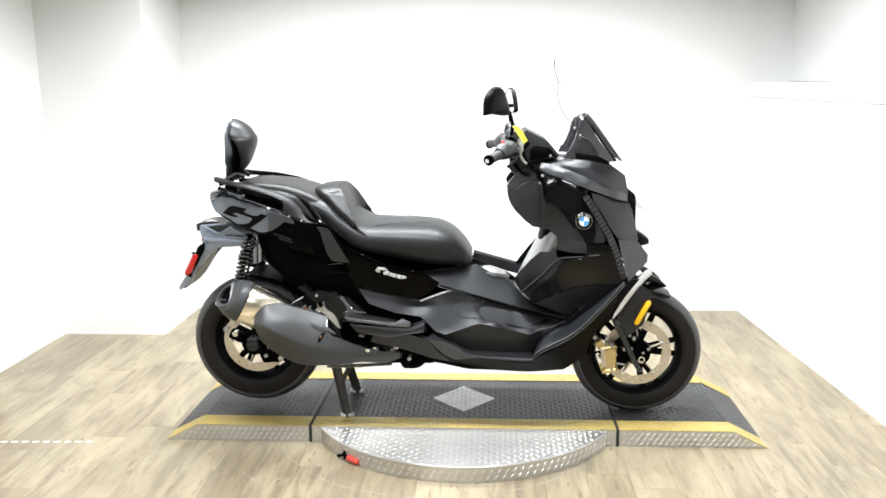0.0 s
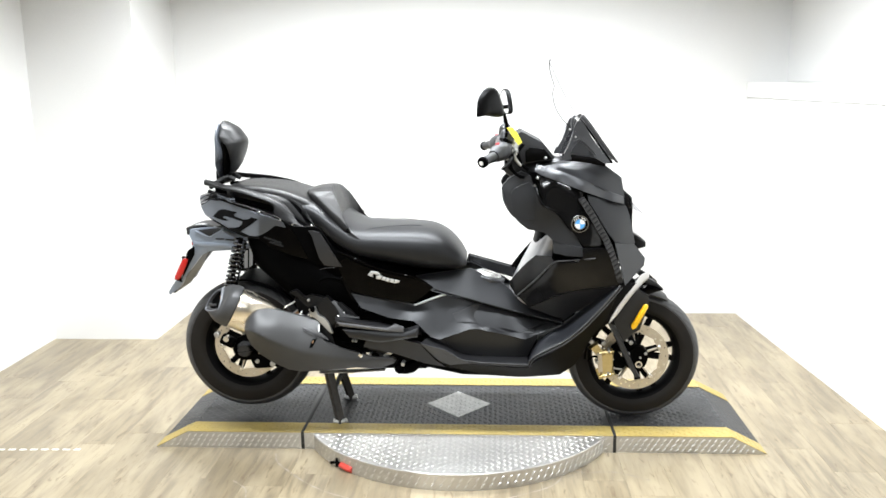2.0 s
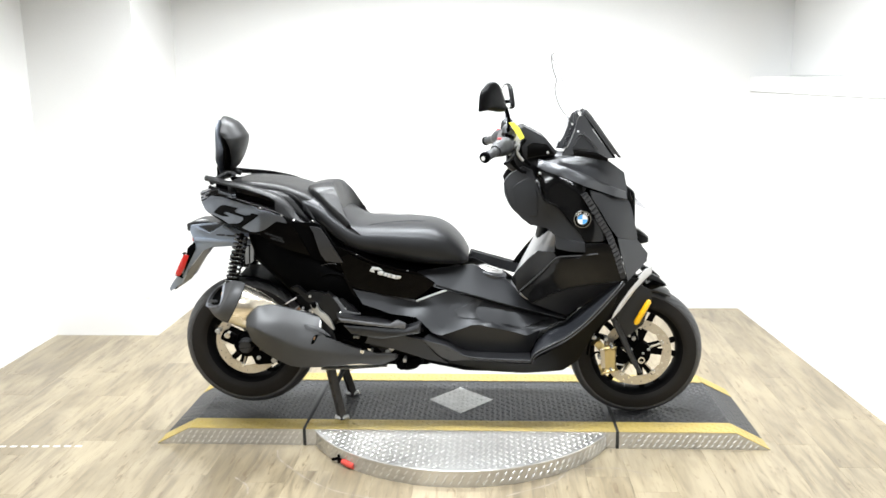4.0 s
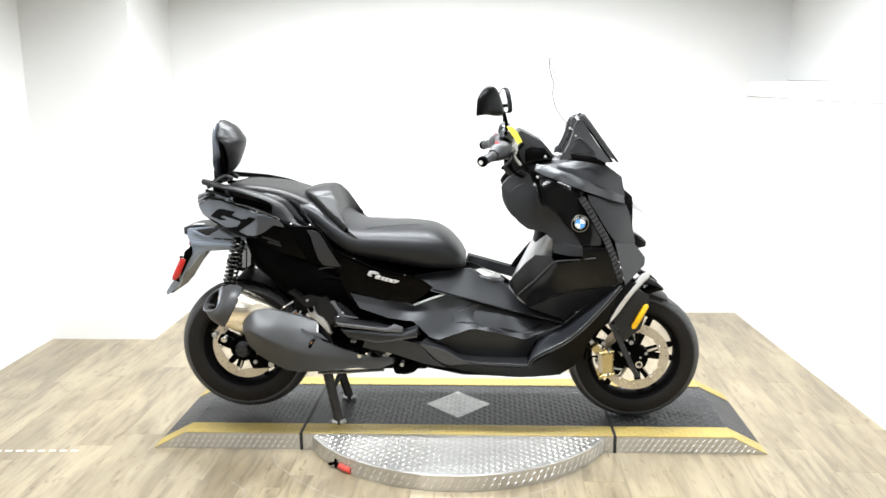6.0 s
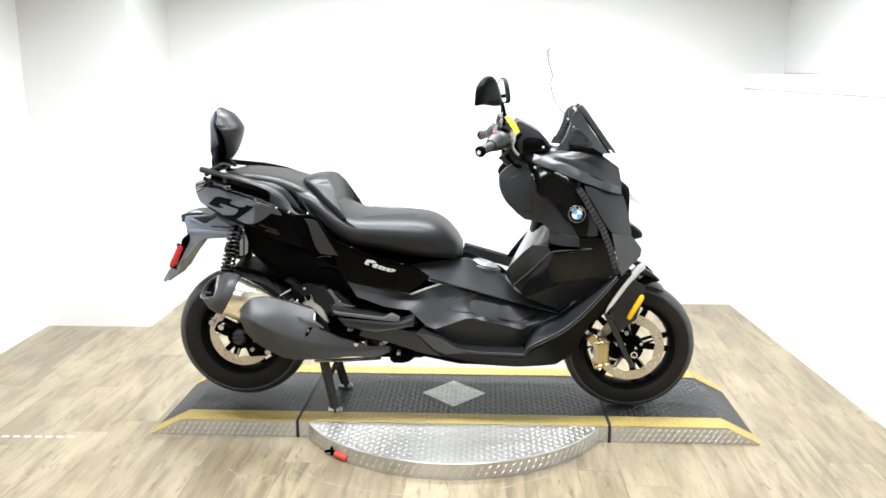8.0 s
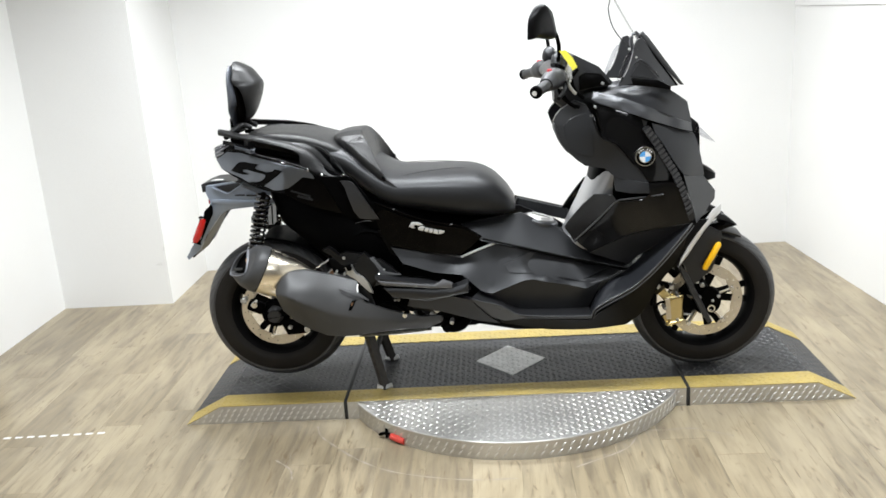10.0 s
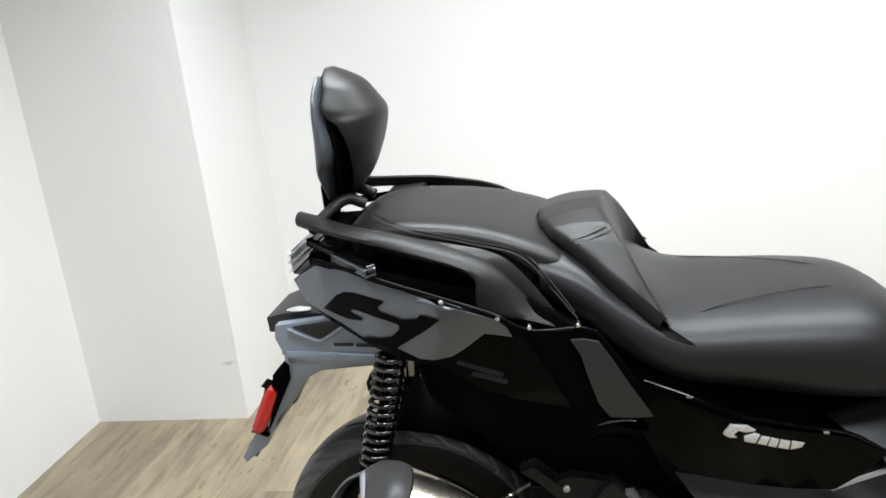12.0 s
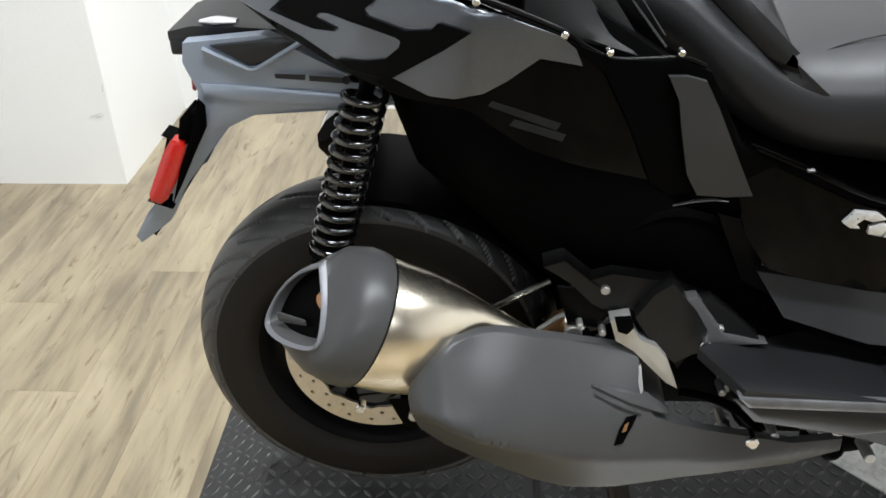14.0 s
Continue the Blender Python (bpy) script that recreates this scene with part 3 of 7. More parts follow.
# red-handled latch on the floor
latch = tagged(new("latch_pin"), "small red-gripped black latch lying on the planks by the platform", "latch")
latch.location = (-0.335, -0.4, 0)
part("grip", tube_bm([(-0.012, 0.006, 0.016), (0.015, -0.012, 0.014), (0.036, -0.026, 0.013)], [0.011, 0.013, 0.012], 12), RED_PLASTIC, latch, "red plastic grip")
part("shank", tube_bm([(-0.055, 0.03, 0.012), (-0.03, 0.02, 0.02), (-0.012, 0.006, 0.016)], 0.006, 8), DEEP, latch)
part("bracket", box_bm(-0.035, 0.02, 0.0, -0.005, 0.05, 0.035, 0.004), DEEP, latch)

# dashed white mark on the floor
for i in range(9):
    x = -1.775 + i * 0.043
    tagged(part("floor_mark", slab([(x, -0.276 + i * 0.0015), (x + 0.026, -0.275 + i * 0.0015), (x + 0.026, -0.264 + i * 0.0015), (x, -0.265 + i * 0.0015)], 0.0, 0.0012), TAPE_WHITE),
           "worn white tape dash on the planks", "floor mark", "dashed floor line")

# faint worn line that the turning base has left on the planks
def ribbon(pts, width, z):
    bm = bmesh.new()
    path = smooth_path(pts, 6)
    rows = []
    for i, p in enumerate(path):
        d = (path[min(i + 1, len(path) - 1)] - path[max(i - 1, 0)]).normalized()
        n = Vector((-d.y, d.x, 0)) * width * (0.6 + 0.4 * math.sin(i * 1.7))
        rows.append((bm.verts.new((p.x + n.x, p.y + n.y, z)), bm.verts.new((p.x - n.x, p.y - n.y, z))))
    for r0, r1 in zip(rows, rows[1:]):
        bm.faces.new((r0[0], r0[1], r1[1], r1[0]))
    bmesh.ops.recalc_face_normals(bm, faces=bm.faces[:])
    if bm.faces[:][0].normal.z < 0:
        bmesh.ops.reverse_faces(bm, faces=bm.faces[:])
    return bm


SCUFF = surface("worn_floor_scuff", (0.3, 0.26, 0.21), (0.42, 0.37, 0.31), 0.6, 0, 60, 20)
for pts in ([(-0.622, -0.273, 0), (-0.6, -0.34, 0), (-0.547, -0.408, 0), (-0.44, -0.52, 0), (-0.31, -0.604, 0), (-0.1, -0.66, 0), (0.072, -0.664, 0)], [(0.25, -0.61, 0), (0.417, -0.51, 0), (0.486, -0.402, 0), (0.57, -0.395, 0), (0.666, -0.393, 0), (0.774, -0.451, 0)], [(-0.72, -0.5, 0), (-0.66, -0.56, 0), (-0.64, -0.62, 0)]):
    tagged(part("floor_scuff", ribbon(pts, 0.0035, 0.0008), SCUFF), "faint worn scuff line on the planks round the turntable", "scuff", "floor scuffs")

# grey smudges low on the pillar
SMUDGE = surface("grey_wall_smudge", (0.66, 0.655, 0.645), (0.5, 0.5, 0.49), 0.6, 0, 90, 40)
for x0, z0, x1, z1 in ((-1.724, 0.216, -1.69, 0.226), (-1.708, 0.213, -1.686, 0.219), (-1.672, 0.29, -1.669, 0.312)):
    tagged(part("wall_smudge", box_between((x0, YP - 0.001, z0), (x1, YP - 0.001, z1), 0.004, 0.0012, 0.0004, 0.5), SMUDGE), "faint grey smudge low on the white pillar", "smudge", "wall smudges")

# ---- the scooter ----
scooter = tagged(new("motor_scooter"), "black maxi scooter with grey tail decals on its centre stand", "scooter")
RW, FW_ = Vector((-0.774, 0, 0.366)), Vector((0.773, 0, 0.328))


def wheel(name, c, radius, width, rim_r, spokes, groove_turn, disc_r, disc_y, phase):
    """rim with hub and split spokes > tyre, brake disc, carrier, valve."""
    w, h = width / 2, radius - rim_r
    segs = 1440
    # tyre: a rounded section with slanted grooves cut into the tread
    prof = []
    for k in np.linspace(0, math.pi, 76):
        prof.append((rim_r + 0.006 + h * (math.sin(k) ** 0.62) * 0.985, -w * math.cos(k) * (1.0 if 0.5 < k < 2.64 else 0.94)))
    prof = [(rim_r - 0.006, -w * 0.72)] + prof + [(rim_r - 0.006, w * 0.72)]
    bm = bmesh.new()
    rows = []
    for i in range(segs):
        a = 2 * math.pi * i / segs
        row = []
        for r, y in prof:
            cut = 0.0
            v = abs(y) / w
            if r > rim_r + h * 0.68:
                ph = (a * 15 / (2 * math.pi) + groove_turn * v * 1.9 + (0.5 if y > 0 else 0.0)) % 1.0
                if 0.08 < v < 0.86 and ph < 0.12:
                    cut = 0.0058 * min(1.0, 2.2 * math.sin(ph / 0.12 * math.pi)) * min(1.0, (v - 0.08) * 20, (0.86 - v) * 20)
                ph2 = (a * 15 / (2 * math.pi) + groove_turn * v * 1.9 + 0.45 + (0.5 if y > 0 else 0.0)) % 1.0
                if 0.5 < v < 0.92 and ph2 < 0.08:
                    cut = 0.005 * min(1.0, 2.2 * math.sin(ph2 / 0.08 * math.pi)) * min(1.0, (v - 0.5) * 20, (0.92 - v) * 20)
            row.append(bm.verts.new((c.x + (r - cut) * math.cos(a), c.y + y, c.z + (r - cut) * math.sin(a))))
        rows.append(row)
    for i in range(segs):
        r0, r1 = rows[i], rows[(i + 1) % segs]
        for j in range(len(prof) - 1):
            f = bm.faces.new((r0[j], r1[j], r1[j + 1], r0[j + 1]))
            f.material_index = 0 if min(prof[j][0], prof[j + 1][0]) > rim_r + h * 0.62 else 1
    bmesh.ops.recalc_face_normals(bm, faces=bm.faces[:])
    # rim
    bw = w * 0.78
    barrel = lathe_bm([(rim_r + 0.004, -bw), (rim_r + 0.008, -bw + 0.004), (rim_r - 0.001, -bw + 0.01), (rim_r - 0.007, -bw * 0.6), (rim_r - 0.01, 0), (rim_r - 0.007, bw * 0.6),
                       (rim_r - 0.001, bw - 0.01), (rim_r + 0.008, bw - 0.004), (rim_r + 0.004, bw), (rim_r - 0.01, bw - 0.004), (rim_r - 0.02, bw * 0.7), (rim_r - 0.026, bw * 0.3), (rim_r - 0.028, 0), (rim_r - 0.026, -bw * 0.3), (rim_r - 0.02, -bw * 0.7), (rim_r - 0.01, -bw + 0.004)], 96, c)
    bars = []
    hub = cyl_bm(c + Vector((0, -0.05, 0)), c + Vector((0, 0.05, 0)), 0.042, sides=32, bevel=0.005)
    for s in range(spokes):
        a = phase + 2 * math.pi * s / spokes
        for side in (-1, 1):
            a0, a1 = a + side * 0.10, a + side * 0.19
            p0 = c + Vector((0.034 * math.cos(a0), -0.012, 0.034 * math.sin(a0)))
            p1 = c + Vector(((rim_r - 0.024) * math.cos(a1), -0.01, (rim_r - 0.024) * math.sin(a1)))
            bars.append(box_between(p0, p1, 0.009, 0.022, 0.003, 0.7))
    rim = part(name, barrel, RIM, scooter, "gloss black split-spoke alloy wheel")
    part("hub", hub, RIM, rim)
    for b in bars:
        part("spoke", b, RIM, rim)
    part("tyre", bm, [RUBBER, SIDEWALL], rim, "black tyre with slanted grooves", angle=80)
    # drilled brake disc
    bm = bmesh.new()
    ri, n, m = disc_r - 0.037, 264, 8
    keep = {}
    for side, y in ((0, disc_y - 0.0024), (1, disc_y + 0.0024)):
        for i in range(n):
            for j in range(m + 1):
                a = 2 * math.pi * i / n
                r = ri + (disc_r - ri) * j / m
                if j == 0:
                    r += 0.005 * max(0.0, math.sin(a * 10)) ** 2
                keep[side, i, j] = bm.verts.new((c.x + r * math.cos(a), c.y + y, c.z + r * math.sin(a)))
    holes = {(i, j) for i in range(n) for j in range(m) if (i % 12 in (0, 1) and j == 5) or (i % 12 in (6, 7) and j == 2)}
    quad = lambda s, i, j: [keep[s, i % n, j], keep[s, (i + 1) % n, j], keep[s, (i + 1) % n, j + 1], keep[s, i % n, j + 1]]
    for i in range(n):
        for j in range(m):
            if (i, j) in holes:
                continue
            bm.faces.new(quad(0, i, j))
            bm.faces.new(quad(1, i, j)[::-1])
    bd = {}
    for e in [e for e in bm.edges if e.is_boundary]:
        bd[e] = 1
    inv = {v: k for k, v in keep.items()}
    for e in [e for e in bd if inv[e.verts[0]][0] == 0]:
        a, b = e.verts
        a2, b2 = keep[1, inv[a][1], inv[a][2]], keep[1, inv[b][1], inv[b][2]]
        bm.faces.new((a, b, b2, a2))
    bmesh.ops.recalc_face_normals(bm, faces=bm.faces[:])
    part("brake_disc", bm, STEEL, rim, "drilled steel brake disc", angle=30)
    for k in range(5):
        a = phase + 0.3 + k * 2 * math.pi / 5
        p = c + Vector((math.cos(a) * (ri + 0.006), disc_y, math.sin(a) * (ri + 0.006)))
        q = c + Vector((math.cos(a) * 0.036, disc_y + 0.006, math.sin(a) * 0.036))
        part("carrier_arm", box_between(q, p, 0.015, 0.006, 0.002, 0.8), STEEL, rim)
        part("disc_bolt", cyl_bm(p + Vector((0, -0.008, 0)), p + Vector((0, 0.006, 0)), 0.0085, sides=10, bevel=0.0015), CHROME, rim)
    return rim


rear = wheel("rear_wheel", RW, 0.262, 0.146, 0.176, 5, 1.0, 0.133, -0.052, 0.35)
front = wheel("front_wheel", FW_, 0.256, 0.116, 0.186, 5, -1.0, 0.134, -0.05, 0.08)
part("axle_cap", lathe_bm([(0.0005, -0.128), (0.022, -0.128), (0.026, -0.124), (0.0265, -0.118), (0.029, -0.117), (0.031, -0.112), (0.031, -0.08), (0.0005, -0.08)], 36, RW + Vector((0.004, 0, 0.002))), GRIP, scooter, "black rear axle cap")
part("hub_cover", lathe_bm([(0.012, -0.098), (0.036, -0.098), (0.05, -0.09), (0.054, -0.08), (0.012, -0.08)], 40, RW), DEEP, scooter, "black rear hub")
caliper = part("rear_caliper", box_between(*[(-0.737, -0.100, 0.314), (-0.653, -0.100, 0.320)], 0.05, 0.05, 0.012), DEEP, scooter, "black rear brake caliper")
part("caliper_arm", box_between(*[(-0.810, -0.100, 0.387), (-0.864, -0.100, 0.413)], 0.034, 0.04, 0.008), DEEP, caliper)
for q, r in zip([(-0.835, -0.130, 0.416), (-0.871, -0.130, 0.434), (-0.654, -0.130, 0.315), (-0.715, -0.130, 0.325)], (0.012, 0.011, 0.011, 0.008)):
    part("caliper_bolt", cyl_bm((q[0], q[1] - 0.006, q[2]), (q[0], q[1] + 0.03, q[2]), r, r * 0.8, 14, 0.002), CHROME if r > 0.0115 else CAST, caliper)
part("hub_carrier", lathe_bm([(0.012, -0.1), (0.026, -0.1), (0.04, -0.09), (0.046, -0.08), (0.012, -0.08)], 40, FW_), DEEP, scooter, "black front hub")

# inner black mass behind the panels: frame, engine and battery covers
def core(name, stations, material=DEEP, label="", sides=20, power=3.0):
    """A rounded body along x; stations: x, z low, z high, half width."""
    rings = []
    for x, zl, zh, hw in stations:
        ring = []
        for k in np.linspace(0, 2 * math.pi, sides, endpoint=False):
            cy, cz = math.cos(k), math.sin(k)
            ring.append(Vector((x, hw * math.copysign(abs(cy) ** (2 / power), cy), (zl + zh) / 2 + (zh - zl) / 2 * math.copysign(abs(cz) ** (2 / power), cz))))
        rings.append(ring)
    return part(name, loft_bm(rings), material, scooter, label)


core("seat_box", [(-0.86, 0.9, 0.95, 0.1), (-0.8, 0.84, 0.985, 0.15), (-0.66, 0.8, 0.98, 0.17), (-0.5, 0.72, 0.93, 0.18), (-0.38, 0.64, 0.84, 0.185), (-0.2, 0.56, 0.72, 0.17), (-0.08, 0.5, 0.695, 0.125), (0.03, 0.46, 0.68, 0.1), (0.12, 0.44, 0.655, 0.08), (0.2, 0.42, 0.59, 0.08), (0.32, 0.42, 0.5, 0.08)], label="black inner body shell")
core("belly_pan", [(-0.12, 0.3, 0.44, 0.13), (0.1, 0.262, 0.42, 0.165), (0.35, 0.262, 0.38, 0.18), (0.5, 0.285, 0.42, 0.15), (0.58, 0.36, 0.5, 0.12)], label="black belly pan")
core("front_body", [(0.36, 0.62, 0.72, 0.07), (0.42, 0.58, 0.98, 0.13), (0.48, 0.56, 1.06, 0.175), (0.58, 0.6, 1.06, 0.165), (0.68, 0.68, 1.02, 0.1), (0.75, 0.76, 0.96, 0.045)], label="black inner front shell")
core("steering_column", [(0.26, 1.06, 1.12, 0.05), (0.33, 1.0, 1.14, 0.07), (0.45, 0.98, 1.12, 0.1), (0.55, 0.98, 1.09, 0.12)], MATT)
core("footwell_block", [(0.22, 0.46, 0.56, 0.07), (0.3, 0.45, 0.56, 0.08), (0.42, 0.46, 0.58, 0.1), (0.56, 0.52, 0.62, 0.12), (0.64, 0.58, 0.64, 0.12)], MATT)
part("sump", box_bm(-0.27, -0.13, 0.29, -0.02, 0.13, 0.46, 0.03), DEEP, scooter, "black engine sump")
part("engine_block", join(box_bm(-0.46, -0.15, 0.36, -0.1, 0.14, 0.52, 0.03), box_bm(-0.3, -0.13, 0.4, -0.12, 0.12, 0.5, 0.02)), DEEP, scooter, "black engine casing")
part("swingarm", box_between((-0.35, 0.1, 0.42), (-0.80, 0.1, 0.37), 0.09, 0.07, 0.012), DEEP, scooter)
part("drive_case", loft_bm([[Vector((x, y, z + h * math.sin(k))) + Vector((h * 0.5 * math.cos(k), 0, 0)) for k in np.linspace(0, 2 * math.pi, 24, endpoint=False)] for x, z, h, y in ((RW.x, RW.z, 0.07, 0.16), (RW.x, RW.z, 0.115, 0.15), (RW.x, RW.z, 0.12, 0.1), (RW.x, RW.z, 0.1, 0.085))]), DEEP, scooter, "black drive case beside the rear wheel")
part("swingarm", box_between((-0.35, -0.09, 0.43), (-0.80, -0.1, 0.37), 0.05, 0.022, 0.006), DEEP, scooter)
core("under_tail", [(-0.735, 0.78, 0.86, 0.1), (-0.7, 0.69, 0.87, 0.14), (-0.62, 0.62, 0.88, 0.17), (-0.52, 0.52, 0.84, 0.18), (-0.42, 0.46, 0.78, 0.18), (-0.3, 0.44, 0.68, 0.18)], label="black under-tail liner")
core("air_box", [(-0.56, 0.55, 0.68, 0.09), (-0.48, 0.48, 0.7, 0.13), (-0.36, 0.44, 0.66, 0.16), (-0.22, 0.42, 0.6, 0.16), (-0.1, 0.4, 0.54, 0.13)], label="black air box and engine covers")

part("wheel_arch", loft_bm([[Vector((RW.x + r * math.cos(a), y, RW.z + r * math.sin(a))) for r, y in ((0.278, -0.1), (0.286, -0.1), (0.292, 0.0), (0.286, 0.1), (0.278, 0.1), (0.284, 0.0))] for a in np.linspace(radians(30), radians(92), 24)]), DEEP, scooter, "black inner wheel arch")

# ---- seat ----
def seat_body(name, stations, material, label, power=2.6, sides=36):
    """Stations: x, bottom z at the side, top z, half width, how far the top is dished."""
    rings = []
    for x, zl, zh, hw, dish in stations:
        ring = []
        for k in np.linspace(0, 2 * math.pi, sides, endpoint=False):
            cy, cz = math.cos(k), math.sin(k)
            y = hw * math.copysign(abs(cy) ** (2 / power), cy)
            z = (zl + zh) / 2 + (zh - zl) / 2 * math.copysign(abs(cz) ** (2 / power), cz)
            if cz > 0:
                z -= dish * (1 - (y / hw) ** 2) * abs(cz)
            ring.append(Vector((x, y, z)))
        rings.append(ring)
    return part(name, loft_bm(rings), material, scooter, label, angle=50)


def dense(stations, n=40):
    """Stations eased along x with a rounded line."""
    s = np.array(stations)
    u = np.linspace(0, 1, len(s))
    pts = [smooth_path([(a, 0, v) for a, v in zip(u, s[:, c])], 8) for c in range(s.shape[1])]
    return list(zip(*[[p.z for p in q] for q in pts]))


seat = seat_body("rider_seat", dense([(-0.50, 0.885, 0.98, 0.178, 0), (-0.44, 0.845, 0.962, 0.197, 0), (-0.37, 0.785, 0.912, 0.21, 0.0), (-0.30, 0.745, 0.872, 0.212, 0.004), (-0.2, 0.72, 0.866, 0.2, 0.006), (-0.1, 0.70, 0.863, 0.195, 0.004),
                                     (-0.02, 0.69, 0.853, 0.185, 0), (0.04, 0.688, 0.824, 0.165, 0), (0.085, 0.69, 0.778, 0.135, 0), (0.112, 0.695, 0.735, 0.09, 0)]), SMOOTH_SEAT, "black leatherette rider seat with a rounded nose", 2.7)
pillion = seat_body("pillion_seat", dense([(-0.818, 0.975, 1.0, 0.06, 0), (-0.80, 0.965, 1.018, 0.105, 0), (-0.765, 0.958, 1.026, 0.132, 0), (-0.7, 0.95, 1.026, 0.146, 0), (-0.62, 0.935, 1.018, 0.152, 0), (-0.55, 0.915, 1.002, 0.16, 0), (-0.48, 0.885, 0.974, 0.166, 0), (-0.43, 0.86, 0.93, 0.14, 0)]), SEAT, "black grained vinyl pillion seat with a piped edge", 6.0)
# piping and seams
for s in (-1, 1):
    edge = smooth_path([(-0.803, s * 0.094, 1.002), (-0.77, s * 0.129, 1.007), (-0.7, s * 0.148, 1.005), (-0.62, s * 0.155, 0.995), (-0.56, s * 0.162, 0.978), (-0.52, s * 0.168, 0.955), (-0.5, s * 0.17, 0.935)], 4)
    part("seat_skirt", loft_bm([[p, p + Vector((0, s * 0.004, -0.006)), p + Vector((0, s * 0.008, -0.06)), p + Vector((0, -s * 0.02, -0.06)), p + Vector((0, -s * 0.02, -0.004))] for p in edge]), DEEP, pillion, "black seat skirt")
    part("piping", tube_bm([(-0.812, s * 0.02, 1.012), (-0.779, s * 0.064, 1.024), (-0.741, s * 0.123, 1.023), (-0.695, s * 0.145, 1.011), (-0.645, s * 0.150, 1.000), (-0.596, s * 0.158, 0.989), (-0.547, s * 0.166, 0.978), (-0.521, s * 0.175, 0.967), (-0.500, s * 0.176, 0.944), (-0.477, s * 0.185, 0.914), (-0.447, s * 0.2, 0.878)], 0.0016, 6), THREAD, pillion)
    part("piping", tube_bm([(-0.8, s * 0.02, 1.021), (-0.769, s * 0.066, 1.026), (-0.734, s * 0.117, 1.025), (-0.689, s * 0.143, 1.015), (-0.642, s * 0.150, 1.004), (-0.593, s * 0.157, 0.993), (-0.544, s * 0.160, 0.981), (-0.516, s * 0.164, 0.967), (-0.495, s * 0.184, 0.951), (-0.473, s * 0.196, 0.922), (-0.451, s * 0.206, 0.892)], 0.0009, 6), THREAD, pillion)
    part("seam", tube_bm([(-0.318, s * 0.17, 0.846), (-0.25, s * 0.13, 0.857), (-0.18, s * 0.1, 0.861), (-0.1, s * 0.07, 0.8605), (-0.03, s * 0.045, 0.853)], 0.0012, 6), THREAD, seat)

# padded lumbar rest: a wedge across the seat whose arms run forward and down on both sides
def lumbar():
    rear = [(0, -0.508, 1.0), (0.06, -0.502, 0.999), (0.11, -0.483, 0.993), (0.145, -0.452, 0.98), (0.178, -0.4, 0.935), (0.196, -0.352, 0.892), (0.204, -0.33, 0.872)]
    front = [(0, -0.402, 1.013), (0.06, -0.4, 1.01), (0.11, -0.388, 0.996), (0.145, -0.368, 0.966), (0.178, -0.342, 0.916), (0.196, -0.322, 0.878), (0.204, -0.317, 0.862)]
    ys = list(np.linspace(-0.204, 0.204, 61))
    rings = []
    for y in ys:
        u = abs(y)
        rx, rz, fx, fz = (float(np.interp(u, [p[0] for p in row], [p[k] for p in row])) for row, k in ((rear, 1), (rear, 2), (front, 1), (front, 2)))
        drop = 0.03 if u < 0.2 else 0.012
        low = max(0.83, fz - 0.15)
        ring = [(rx + 0.014, rz - drop), (rx + 0.003, rz - drop * 0.75), (rx, rz - 0.01), (rx + 0.004, rz - 0.002), (rx + 0.012, rz + 0.001)]
        ring += [(rx + (fx - rx) * t, rz + (fz - rz) * t + 0.004 * math.sin(t * math.pi)) for t in (0.35, 0.6, 0.85)]
        ring += [(fx - 0.004, fz), (fx, fz - 0.004), (fx + 0.006, fz - 0.016), ((fx + 0.006) * 0.5 - 0.5 * 0.352, (fz + low) / 2), (-0.352 if u < 0.19 else fx, low), (rx + 0.05, low)]
        rings.append([Vector((x, y, z)) for x, z in ring])
    return loft_bm(rings)


rest = part("lumbar_rest", lumbar(), SEAT, scooter, "padded black lumbar rest with a stitched seam", angle=50)
for s in (-1, 1):
    for off in (0.0, 0.008):
        part("rest_seam", tube_bm([(-0.452 + off, s * (0.143 + off * 0.6), 0.9805 - off * 0.5), (-0.435 + off, s * (0.137 + off * 0.6), 0.984 - off * 0.5), (-0.415 + off, s * (0.127 + off * 0.6), 0.989 - off * 0.5), (-0.398 + off, s * (0.117 + off * 0.6), 0.993 - off * 0.5)], 0.0008, 6), THREAD, rest)

# ---- pillion backrest ----
def shield_slices(prof, bend, sides=40, power=0.8):
    """Level slices of a shield-shaped pad: z, half width, middle x, depth in front, depth behind."""
    rings = []
    for z, hw, xc, df, db in dense(prof):
        ring = []
        for k in np.linspace(0, 2 * math.pi, sides, endpoint=False):
            cy, cx = math.cos(k), math.sin(k)
            y = hw * math.copysign(abs(cy) ** power, cy)
            ring.append(Vector((xc + (df * cx if cx > 0 else db * cx) - bend * abs(y) ** 1.5, y, z)))
        rings.append(ring)
    return loft_bm(rings)


rest2 = part("backrest", shield_slices([(1.057, 0.02, -0.815, 0.008, 0.005), (1.072, 0.045, -0.8, 0.01, 0.006), (1.095, 0.068, -0.786, 0.012, 0.006), (1.12, 0.084, -0.778, 0.016, 0.006), (1.15, 0.096, -0.776, 0.026, 0.006), (1.178, 0.1, -0.785, 0.042, 0.006), (1.192, 0.1, -0.8, 0.056, 0.01), (1.208, 0.097, -0.808, 0.054, 0.014), (1.235, 0.078, -0.81, 0.036, 0.012), (1.252, 0.05, -0.822, 0.022, 0.01), (1.263, 0.018, -0.83, 0.008, 0.005)], 0.5), SEAT, scooter, "padded black pillion backrest", angle=60)
